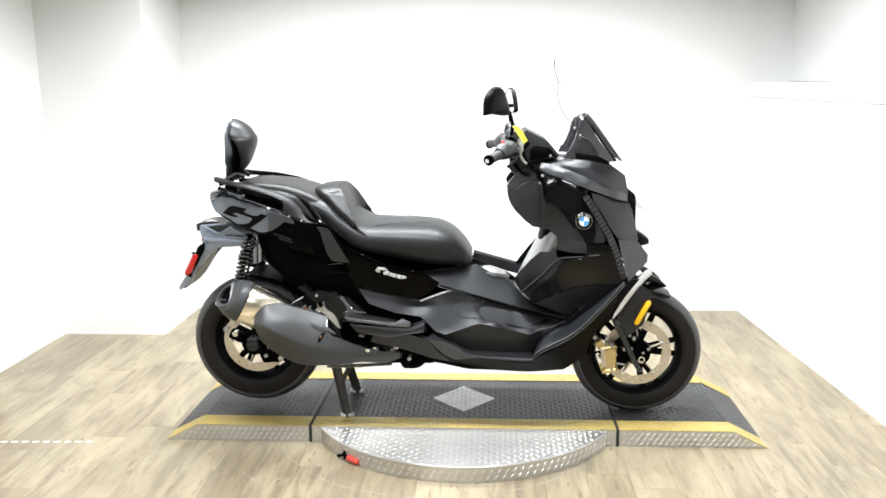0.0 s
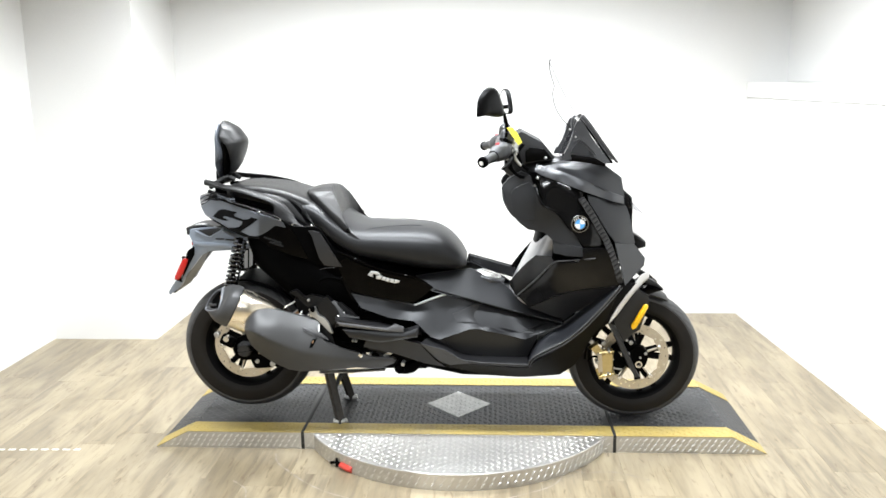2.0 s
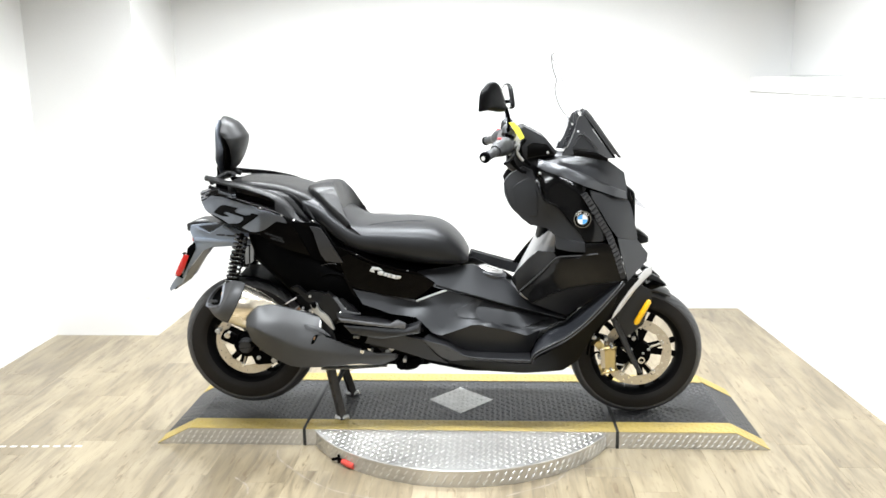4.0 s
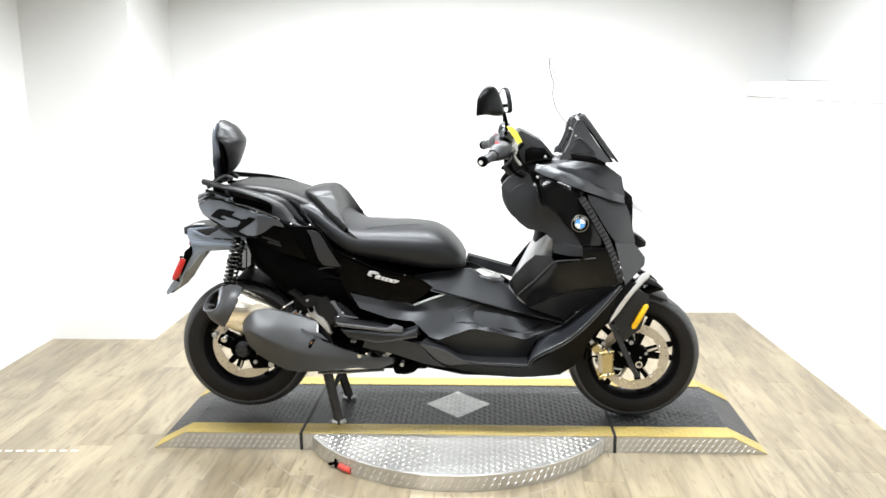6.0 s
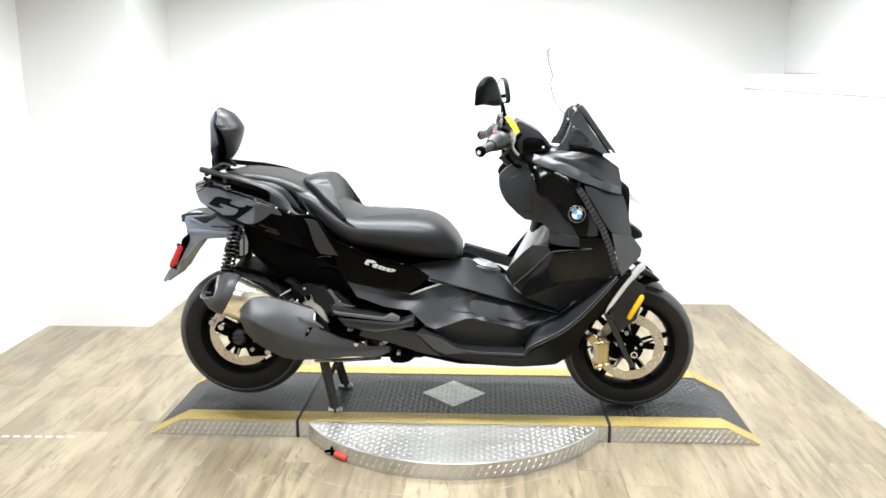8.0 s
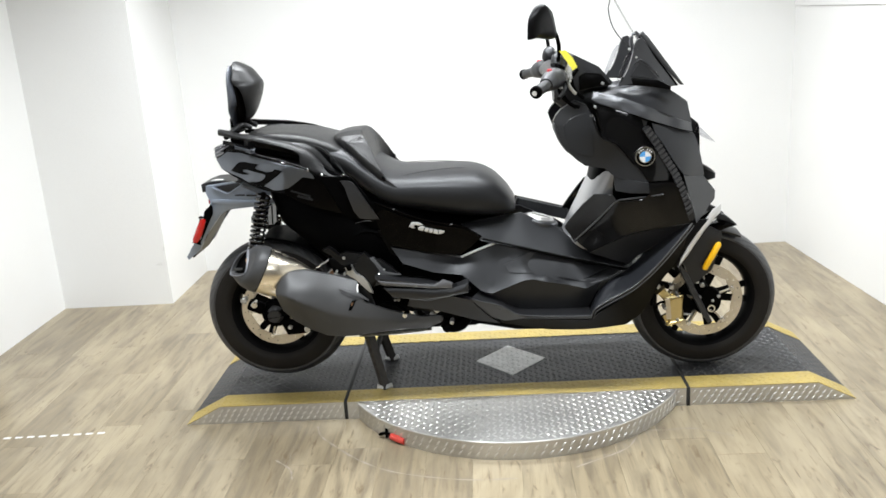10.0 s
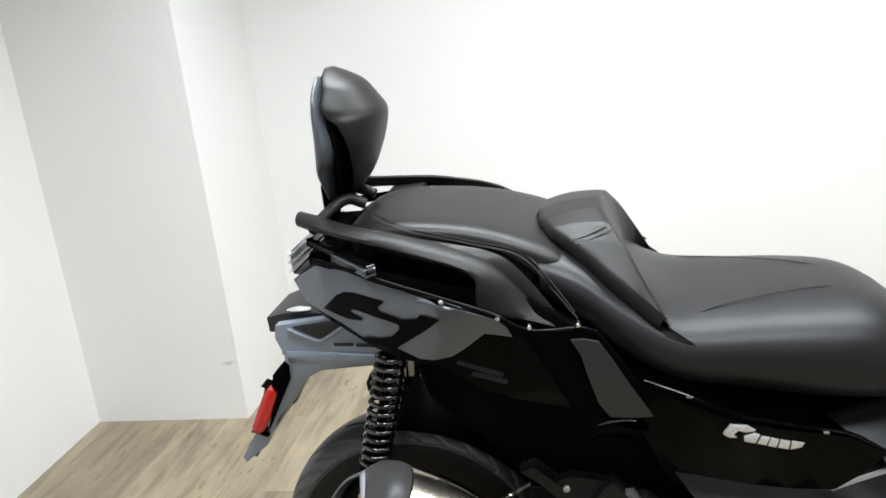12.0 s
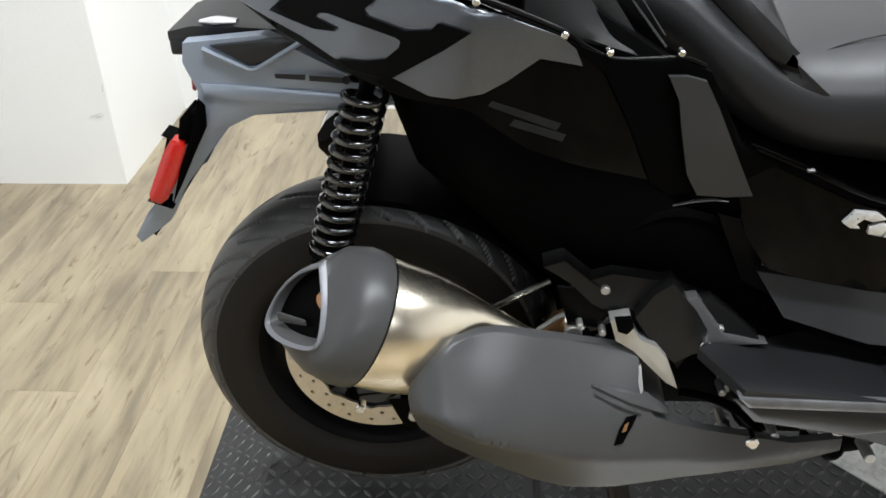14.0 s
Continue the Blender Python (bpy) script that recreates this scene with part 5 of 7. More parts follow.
# the shield leans back above a long crease and folds under below it
UPPER_FACET = spline([(-0.655, -0.288, 0.580), (-0.628, -0.268, 0.579), (-0.527, -0.237, 0.549), (-0.470, -0.226, 0.531), (-0.704, -0.305, 0.518), (-0.594, -0.308, 0.531), (-0.528, -0.282, 0.501), (-0.461, -0.265, 0.488), (-0.418, -0.262, 0.452), (-0.233, -0.222, 0.376), (-0.163, -0.206, 0.370), (-0.692, -0.328, 0.516), (-0.660, -0.346, 0.512), (-0.618, -0.346, 0.490), (-0.574, -0.330, 0.462), (-0.526, -0.308, 0.432), (-0.384, -0.266, 0.389), (-0.231, -0.226, 0.364)])
LOWER_FACET = spline([(-0.694, -0.272, 0.438), (-0.665, -0.256, 0.397), (-0.616, -0.245, 0.358), (-0.558, -0.250, 0.335), (-0.516, -0.258, 0.331), (-0.452, -0.258, 0.333), (-0.300, -0.234, 0.339), (-0.161, -0.205, 0.349), (-0.692, -0.328, 0.516), (-0.660, -0.346, 0.512), (-0.618, -0.346, 0.490), (-0.574, -0.330, 0.462), (-0.526, -0.308, 0.432), (-0.384, -0.266, 0.389), (-0.231, -0.226, 0.364)])


def shield_face(x, z):
    a, b = UPPER_FACET(x, z), LOWER_FACET(x, z)
    return (a + b + math.hypot(a - b, 0.004)) / 2


skin("heat_shield", [(-0.704, -0.306, 0.519), (-0.701, -0.304, 0.531), (-0.689, -0.305, 0.550), (-0.672, -0.299, 0.568), (-0.655, -0.288, 0.580), (-0.628, -0.268, 0.579), (-0.600, -0.260, 0.575), (-0.528, -0.238, 0.549), (-0.470, -0.226, 0.531), (-0.449, -0.224, 0.526), (-0.440, -0.230, 0.518), (-0.437, -0.242, 0.502), (-0.434, -0.256, 0.480), (-0.418, -0.262, 0.452), (-0.349, -0.243, 0.416), (-0.287, -0.230, 0.394), (-0.233, -0.222, 0.376), (-0.163, -0.206, 0.370), (-0.161, -0.204, 0.348), (-0.218, -0.206, 0.325), (-0.299, -0.233, 0.339), (-0.387, -0.246, 0.335), (-0.452, -0.258, 0.333), (-0.516, -0.258, 0.332), (-0.558, -0.250, 0.335), (-0.616, -0.246, 0.359), (-0.665, -0.257, 0.398), (-0.694, -0.273, 0.440), (-0.701, -0.315, 0.504)], shield_face, HEAT, scooter, "matt dark grey silencer heat shield", both=False, cell=0.012)
p = [(-0.287, -0.238, 0.386)][0]
part("shield_bolt", cyl_bm(p, (p[0], p[1] + 0.02, p[2]), 0.009, sides=14, bevel=0.0015), CHROME, scooter, "bright bolt")
for pts in ([(-0.496, -0.276, 0.505), (-0.457, -0.270, 0.495), (-0.428, -0.266, 0.479), (-0.402, -0.265, 0.455), (-0.428, -0.271, 0.469), (-0.464, -0.279, 0.489)], [(-0.493, -0.282, 0.497), (-0.463, -0.282, 0.484), (-0.435, -0.276, 0.465), (-0.457, -0.283, 0.477)]):
    skin("shield_fin", pts, shield_face, HEAT, scooter, "raised fin of the shield", lift=0.005, both=False)
# no slot is cut: a black patch on the shield gives its shade
skin("shield_slot_shade", [(-0.468, -0.293, 0.435), (-0.463, -0.289, 0.453), (-0.455, -0.281, 0.465), (-0.442, -0.275, 0.464), (-0.448, -0.281, 0.453), (-0.458, -0.289, 0.435)], shield_face, DEEP, scooter, "raised black patch standing for a shaded slot", lift=0.0045, both=False, lip=0.0, thick=0.004)
skin("slot_metal", [(-0.460, -0.288, 0.450), (-0.457, -0.285, 0.458), (-0.452, -0.281, 0.460), (-0.455, -0.285, 0.450)], shield_face, COPPER, scooter, "", lift=0.0052, both=False, lip=0.0, thick=0.004)
skin("shield_slit", [(-0.440, -0.241, 0.510), (-0.437, -0.240, 0.510), (-0.435, -0.256, 0.489), (-0.438, -0.260, 0.485), (-0.441, -0.254, 0.496)], shield_face, CAST, scooter, "pale slit behind the shield", lift=0.0045, both=False, lip=0.0, thick=0.004)
# ---- pillion footrest, engine clutter ----
panel("footrest_cover", [(-0.538, -0.205, 0.600), (-0.508, -0.205, 0.596), (-0.485, -0.205, 0.568), (-0.444, -0.205, 0.570), (-0.432, -0.205, 0.524), (-0.457, -0.205, 0.557), (-0.476, -0.205, 0.555), (-0.484, -0.205, 0.538), (-0.521, -0.205, 0.542)], PLASTIC, scooter, thick=0.03, lip=0.004)
panel("footrest_cover", [(-0.442, -0.205, 0.569), (-0.431, -0.205, 0.593), (-0.404, -0.205, 0.607), (-0.359, -0.205, 0.548), (-0.387, -0.205, 0.485), (-0.401, -0.205, 0.507), (-0.427, -0.205, 0.519)], PLASTIC, scooter, "matt black footrest cover", thick=0.04, lip=0.012, bulge=0.01)
footpeg = panel("footrest_bracket", [(-0.477, -0.228, 0.569), (-0.454, -0.228, 0.574), (-0.448, -0.228, 0.555), (-0.440, -0.228, 0.542), (-0.421, -0.228, 0.534), (-0.407, -0.228, 0.517), (-0.389, -0.228, 0.471), (-0.403, -0.228, 0.479), (-0.426, -0.228, 0.504), (-0.447, -0.228, 0.527), (-0.468, -0.228, 0.541)], CAST, scooter, "bare cast aluminium pillion footrest bracket", thick=0.02, lip=0.006, bulge=0.004)
# black patch on the bracket for the shade in its hole
part("bracket_hole_shade", shell_bm([(-0.474, -0.241, 0.578), (-0.456, -0.241, 0.580), (-0.451, -0.241, 0.567), (-0.458, -0.241, 0.557), (-0.469, -0.241, 0.561)], thick=0.006, lip=0.001), DEEP, footpeg)
panel("shock_cover", [(-0.391, -0.160, 0.575), (-0.325, -0.160, 0.563), (-0.287, -0.160, 0.500), (-0.341, -0.160, 0.515)], MATT, scooter, thick=0.02)


def ledge_bm(pts, thick):
    """A tread that lies nearly level: its outline on top, thick deep."""
    bm = bmesh.new()
    hi = [bm.verts.new(p) for p in pts]
    lo = [bm.verts.new((p[0], p[1], p[2] - thick)) for p in pts]
    bm.faces.new(hi)
    bm.faces.new(lo[::-1])
    for i in range(len(pts)):
        k = (i + 1) % len(pts)
        bm.faces.new((hi[i], lo[i], lo[k], hi[k]))
    bmesh.ops.recalc_face_normals(bm, faces=bm.faces[:])
    bmesh.ops.triangulate(bm, faces=[f for f in bm.faces if len(f.verts) > 4])
    return bm


STEP = [(-0.376, -0.243, 0.541), (-0.365, -0.235, 0.541), (-0.301, -0.200, 0.519), (-0.231, -0.160, 0.504)] + [(-0.135, -0.170, 0.479), (-0.055, -0.200, 0.470), (-0.113, -0.292, 0.514), (-0.143, -0.298, 0.527), (-0.171, -0.302, 0.515)] + [(-0.348, -0.328, 0.553)]
part("side_step", ledge_bm(STEP, 0.014), MATT, scooter, "matt black side step")
part("side_step", flip_y(ledge_bm(STEP, 0.014)), MATT, scooter, "matt black side step")
panel("step_plate", [(-0.394, -0.220, 0.593), (-0.379, -0.220, 0.595), (-0.341, -0.220, 0.543), (-0.290, -0.220, 0.530), (-0.344, -0.220, 0.526), (-0.384, -0.220, 0.518), (-0.399, -0.220, 0.550)], HEAT, scooter, thick=0.015, lip=0.004)
panel("step_side", [(-0.344, -0.290, 0.508), (-0.180, -0.290, 0.496), (-0.113, -0.290, 0.495), (-0.060, -0.290, 0.513), (-0.061, -0.290, 0.478), (-0.202, -0.290, 0.455), (-0.314, -0.290, 0.474)], MATT, scooter, thick=0.05, lip=0.01)
panel("step_edge", [(-0.354, -0.331, 0.546), (-0.171, -0.305, 0.515), (-0.143, -0.301, 0.529), (-0.113, -0.295, 0.515), (-0.114, -0.295, 0.498), (-0.181, -0.307, 0.505), (-0.341, -0.331, 0.531)], STEPGREY, scooter, "pale edge of the step", thick=0.012, lip=0.004)
p = [(-0.364, -0.232, 0.534)][0]
part("step_bolt", cyl_bm(p, (p[0], p[1] + 0.02, p[2]), 0.007, sides=12, bevel=0.001), CHROME, scooter)
for p, r in zip([(-0.482, -0.200, 0.596), (-0.515, -0.200, 0.534), (-0.481, -0.200, 0.519)], (0.0055, 0.011, 0.006)):
    part("engine_bolt", cyl_bm((p[0], p[1] - 0.012, p[2]), (p[0], p[1] + 0.004, p[2]), r, sides=12, bevel=0.0015), CAST, scooter)
part("stay_rod", tube_bm([(-0.616, -0.170, 0.537), (-0.577, -0.170, 0.561), (-0.541, -0.170, 0.582)], 0.0042, 8, 2), CHROME, scooter, "bright metal stay")
part("hanger", shell_bm([(-0.552, -0.200, 0.525), (-0.536, -0.200, 0.550), (-0.525, -0.200, 0.555), (-0.523, -0.200, 0.525)], thick=0.012, lip=0.003), COPPER, scooter)
part("hose", tube_bm([(-0.284, -0.160, 0.547), (-0.242, -0.160, 0.569), (-0.262, -0.160, 0.612), (-0.324, -0.160, 0.644), (-0.408, -0.160, 0.649)], 0.012, 8), DEEP, scooter)
part("hose", tube_bm([(-0.480, -0.170, 0.644), (-0.406, -0.170, 0.677), (-0.323, -0.170, 0.646), (-0.241, -0.170, 0.550)], 0.009, 8), DEEP, scooter)
for p, r in zip([(-0.191, -0.170, 0.368), (-0.304, -0.170, 0.362), (-0.300, -0.170, 0.337), (-0.311, -0.170, 0.426)], (0.009, 0.006, 0.006, 0.006)):
    part("engine_bolt", cyl_bm((p[0], p[1] - 0.012, p[2]), (p[0], p[1] + 0.02, p[2]), r, sides=12, bevel=0.0015), CAST, scooter)
for pts, r in (([(-0.509, -0.170, 0.560), (-0.482, -0.170, 0.589), (-0.441, -0.170, 0.607), (-0.407, -0.170, 0.591)], 0.005), ([(-0.396, -0.170, 0.605), (-0.330, -0.170, 0.567), (-0.291, -0.170, 0.516)], 0.005), ([(-0.502, -0.165, 0.640), (-0.420, -0.165, 0.666), (-0.343, -0.165, 0.651), (-0.298, -0.165, 0.608), (-0.281, -0.165, 0.546)], 0.007)):
    part("hose", tube_bm(pts, r, 10), DEEP, scooter, "black engine hose")
part("brake_line", tube_bm([(-0.556, -0.200, 0.531), (-0.534, -0.200, 0.550), (-0.507, -0.200, 0.569)], 0.003, 8), CAST, scooter)
for pts in ([(-0.499, -0.190, 0.500), (-0.430, -0.190, 0.521), (-0.334, -0.190, 0.495), (-0.434, -0.190, 0.476)], [(-0.488, -0.200, 0.482), (-0.415, -0.200, 0.503), (-0.391, -0.200, 0.419), (-0.439, -0.200, 0.411)]):
    part("engine_plate", shell_bm(pts, thick=0.012, lip=0.004), MATT, scooter)
for p, r in zip([(-0.195, -0.190, 0.374), (-0.301, -0.190, 0.363), (-0.232, -0.190, 0.420), (-0.320, -0.190, 0.431)], (0.009, 0.005, 0.006, 0.005)):
    part("engine_bolt", cyl_bm((p[0], p[1] - 0.006, p[2]), (p[0], p[1] + 0.02, p[2]), r, sides=12, bevel=0.0015), CAST, scooter)
part("drain_cover", cyl_bm(Vector([(-0.147, -0.170, 0.312)][0]), Vector([(-0.151, -0.100, 0.285)][0]), 0.018, sides=24, bevel=0.006), DEEP, scooter, "black drain cover")
part("oil_filter", cyl_bm((-0.1, -0.06, 0.32), (-0.1, -0.12, 0.315), 0.028, sides=20, bevel=0.006), COPPER, scooter)

for pts, y0, m, name in (([(-0.527, -0.200, 0.597), (-0.474, -0.200, 0.615), (-0.402, -0.200, 0.603), (-0.361, -0.200, 0.568), (-0.379, -0.200, 0.513), (-0.434, -0.200, 0.521), (-0.466, -0.200, 0.553), (-0.508, -0.200, 0.563)], 0.02, ENGINE, "engine_cover"), ([(-0.384, -0.210, 0.583), (-0.359, -0.210, 0.587), (-0.330, -0.210, 0.562), (-0.298, -0.210, 0.532), (-0.323, -0.210, 0.515), (-0.377, -0.210, 0.516)], 0.02, ENGINE, "engine_cover"), ([(-0.281, -0.190, 0.457), (-0.223, -0.190, 0.443), (-0.177, -0.190, 0.413), (-0.190, -0.190, 0.377), (-0.261, -0.190, 0.398)], 0.03, ENGINE, "engine_cover"), ([(-0.361, -0.180, 0.680), (-0.279, -0.180, 0.656), (-0.221, -0.180, 0.605), (-0.249, -0.180, 0.553), (-0.322, -0.180, 0.595)], 0.03, PLASTIC, "frame_cover")):
    part(name, shell_bm(pts, thick=y0, lip=0.006, bulge=0.008), m, scooter, "matt black engine cover")
for pts, r, m in (([(-0.496, -0.200, 0.538), (-0.462, -0.200, 0.555), (-0.424, -0.200, 0.545), (-0.396, -0.200, 0.509)], 0.007, GRIP), ([(-0.263, -0.170, 0.427), (-0.234, -0.170, 0.392), (-0.201, -0.170, 0.361), (-0.158, -0.170, 0.348)], 0.008, MATT), ([(-0.368, -0.180, 0.420), (-0.322, -0.180, 0.407), (-0.284, -0.180, 0.381), (-0.243, -0.180, 0.333)], 0.006, DEEP)):
    part("hose", tube_bm(pts, r, 10), m, scooter, "black engine hose")
for q, r in zip([(-0.459, -0.215, 0.564), (-0.482, -0.215, 0.542), (-0.509, -0.215, 0.552), (-0.176, -0.215, 0.397), (-0.254, -0.215, 0.382), (-0.127, -0.215, 0.347), (-0.212, -0.215, 0.420), (-0.347, -0.215, 0.550)], (0.006, 0.0045, 0.004, 0.0115, 0.006, 0.0075, 0.005, 0.004)):
    part("engine_bolt", cyl_bm((q[0], q[1] - 0.006, q[2]), (q[0], q[1] + 0.03, q[2]), r, sides=12, bevel=0.0015), CAST, scooter)
for pts, m in (([(-0.524, -0.200, 0.596), (-0.508, -0.200, 0.591), (-0.493, -0.200, 0.575), (-0.488, -0.200, 0.556), (-0.504, -0.200, 0.546), (-0.520, -0.200, 0.564)], ENGINE), ([(-0.554, -0.205, 0.626), (-0.530, -0.205, 0.634), (-0.496, -0.205, 0.604), (-0.448, -0.205, 0.569), (-0.460, -0.205, 0.562), (-0.494, -0.205, 0.574), (-0.522, -0.205, 0.604)], ENGINE), ([(-0.447, -0.220, 0.568), (-0.428, -0.220, 0.600), (-0.410, -0.220, 0.615), (-0.379, -0.220, 0.578), (-0.363, -0.220, 0.551), (-0.366, -0.220, 0.521), (-0.395, -0.220, 0.502), (-0.427, -0.220, 0.535)], ENGINE), ([(-0.400, -0.200, 0.594), (-0.356, -0.200, 0.575), (-0.320, -0.200, 0.551), (-0.301, -0.200, 0.520), (-0.345, -0.200, 0.507), (-0.356, -0.200, 0.539)], ENGINE)):
    part("footrest_cover", shell_bm(pts, thick=0.03, lip=0.004, bulge=0.004), m, scooter, "matt black footrest cover")
part("catalyst_bend", tube_bm([(-0.163, -0.130, 0.321), (-0.137, -0.130, 0.303), (-0.102, -0.130, 0.308), (-0.072, -0.130, 0.332)], [0.02, 0.024, 0.024, 0.018], 14), DEEP, scooter, "dark exhaust bend")
part("under_tray", tube_bm([(-0.465, -0.140, 0.287), (-0.335, -0.140, 0.292), (-0.205, -0.140, 0.299)], [0.012, 0.014, 0.01], 8, flat=0.5), CAST, scooter, "bare metal under tray")

# ---- centre stand ----
for s, foot in ((-1, (-0.392, -0.125, 0.068)), (1, (-0.392, 0.14, 0.068))):
    leg = part("stand_leg", box_between((-0.445, s * 0.09, 0.30), foot, 0.024, 0.02, 0.006, 0.85), STAND, scooter, "worn dark steel centre-stand leg")
    part("stand_foot", tube_bm([(foot[0] - 0.03, foot[1], 0.078), (foot[0], foot[1], 0.072), (foot[0] + 0.025, foot[1], 0.08)], 0.0095, 8), CAST, leg)
part("stand_bar", tube_bm([(-0.42, -0.1, 0.2), (-0.42, 0.1, 0.2)], 0.011, 8, 1), DEEP, scooter)

# ---- middle: side covers, deck and footboards ----
# the spine between seat and leg shield is narrow; the footboards stand out beside it
COVER = spline([(-0.355, -0.226, 0.779), (-0.241, -0.226, 0.701), (-0.116, -0.210, 0.663), (-0.012, -0.196, 0.644), (-0.085, -0.196, 0.583), (-0.192, -0.214, 0.608), (-0.310, -0.224, 0.645)])
skin("side_cover", [(-0.376, -0.200, 0.785), (-0.305, -0.200, 0.753), (-0.233, -0.200, 0.720), (-0.151, -0.200, 0.696), (-0.069, -0.200, 0.678), (-0.010, -0.200, 0.643), (-0.045, -0.200, 0.610), (-0.084, -0.200, 0.584), (-0.140, -0.200, 0.592), (-0.194, -0.200, 0.604), (-0.256, -0.200, 0.620), (-0.313, -0.200, 0.637), (-0.345, -0.200, 0.685)], COVER, GLOSS, scooter, "gloss black side cover with a small chrome badge")
part("cover_edge", tube_bm([(-0.358, -0.230, 0.788), (-0.300, -0.232, 0.764), (-0.229, -0.230, 0.731), (-0.150, -0.215, 0.704), (-0.069, -0.204, 0.683), (-0.010, -0.194, 0.643)], 0.003, 8, 4), GLOSS, scooter, "gloss black upper edge of the side cover")
# two tiny pale bars at the side cover's upper edge
for q in [(-0.295, -0.236, 0.763), (-0.107, -0.236, 0.701)]:
    part("cover_fleck", box_bm(q[0] - 0.004, q[1] - 0.002, q[2] - 0.0012, q[0] + 0.004, q[1] + 0.004, q[2] + 0.0012, 0.0008), STEPGREY, scooter)
bplate = part("badge", shell_bm([(-0.249, -0.226, 0.703), (-0.239, -0.226, 0.715), (-0.211, -0.224, 0.711), (-0.196, -0.222, 0.700), (-0.129, -0.21, 0.674), (-0.130, -0.21, 0.666), (-0.149, -0.212, 0.661), (-0.201, -0.22, 0.674), (-0.223, -0.223, 0.684), (-0.246, -0.226, 0.692)], thick=0.008, lip=0.0), DEEP, scooter, "small raised metal model badge")
for pts in ([(-0.248, -0.234, 0.701), (-0.238, -0.234, 0.715), (-0.214, -0.230, 0.712), (-0.202, -0.230, 0.703), (-0.217, -0.230, 0.701), (-0.227, -0.232, 0.705), (-0.234, -0.233, 0.699), (-0.229, -0.233, 0.694), (-0.240, -0.234, 0.695)], [(-0.219, -0.230, 0.695), (-0.206, -0.229, 0.699), (-0.196, -0.228, 0.695), (-0.203, -0.229, 0.682), (-0.218, -0.230, 0.686)], [(-0.194, -0.227, 0.692), (-0.182, -0.226, 0.689), (-0.187, -0.226, 0.677), (-0.200, -0.228, 0.681)], [(-0.180, -0.225, 0.688), (-0.168, -0.223, 0.684), (-0.173, -0.224, 0.672), (-0.185, -0.226, 0.676)], [(-0.166, -0.222, 0.684), (-0.152, -0.220, 0.679), (-0.155, -0.220, 0.666), (-0.170, -0.223, 0.671)], [(-0.150, -0.219, 0.680), (-0.131, -0.216, 0.674), (-0.136, -0.216, 0.667), (-0.152, -0.219, 0.665)]):
    part("badge_shape", shell_bm(pts, thick=0.006, lip=0.001), BADGE, bplate)
DECK = spline([(-0.078, -0.145, 0.673), (-0.011, -0.186, 0.637), (0.130, -0.085, 0.670), (0.199, -0.085, 0.638), (0.263, -0.090, 0.612), (0.358, -0.115, 0.550), (0.490, -0.135, 0.492), (0.261, -0.168, 0.557), (0.115, -0.178, 0.600), (0.052, -0.135, 0.653)])
skin("deck", [(-0.079, -0.150, 0.676), (0.031, -0.150, 0.684), (0.131, -0.150, 0.687), (0.156, -0.150, 0.675), (0.198, -0.150, 0.654), (0.260, -0.150, 0.627), (0.298, -0.150, 0.595), (0.355, -0.150, 0.559), (0.429, -0.150, 0.526), (0.493, -0.150, 0.496), (0.388, -0.150, 0.521), (0.262, -0.150, 0.554), (0.115, -0.150, 0.595), (-0.013, -0.150, 0.630)], DECK, SATIN, scooter, "satin dark grey upper deck")
part("deck_gap", tube_bm([(-0.008, -0.190, 0.632), (0.116, -0.181, 0.595), (0.261, -0.171, 0.551), (0.388, -0.152, 0.513), (0.490, -0.137, 0.483)], 0.0055, 8, 4), INK, scooter, "dark gap under the deck")
# a light upper facet and, past a slanting fold, a hollow with a turned-out lower edge
FLANK = spline([(-0.313, -0.205, 0.632), (-0.194, -0.195, 0.601), (-0.083, -0.166, 0.564), (0.042, -0.165, 0.611), (0.262, -0.162, 0.551), (0.491, -0.135, 0.485), (-0.275, -0.215, 0.579), (-0.173, -0.212, 0.541), (-0.080, -0.205, 0.523), (-0.017, -0.220, 0.475), (0.018, -0.220, 0.467), (0.127, -0.215, 0.502), (0.199, -0.212, 0.495), (0.334, -0.208, 0.462), (0.408, -0.178, 0.468), (0.033, -0.180, 0.546), (0.085, -0.192, 0.529), (0.157, -0.162, 0.560), (0.263, -0.138, 0.513), (0.368, -0.148, 0.483), (0.189, -0.146, 0.523)])
skin("flank", [(-0.317, -0.180, 0.625), (-0.196, -0.180, 0.597), (-0.082, -0.180, 0.568), (-0.019, -0.180, 0.593), (0.043, -0.180, 0.615), (0.157, -0.180, 0.584), (0.261, -0.180, 0.556), (0.386, -0.180, 0.523), (0.488, -0.180, 0.498), (0.449, -0.180, 0.481), (0.387, -0.180, 0.460), (0.336, -0.180, 0.451), (0.263, -0.180, 0.465), (0.200, -0.180, 0.483), (0.158, -0.180, 0.491), (0.127, -0.180, 0.491), (0.064, -0.180, 0.468), (0.016, -0.180, 0.452), (-0.019, -0.180, 0.462), (-0.051, -0.180, 0.490), (-0.082, -0.180, 0.516), (-0.176, -0.180, 0.532), (-0.280, -0.180, 0.570)], FLANK, SATIN, scooter, "satin dark grey flank panel", cell=0.012)
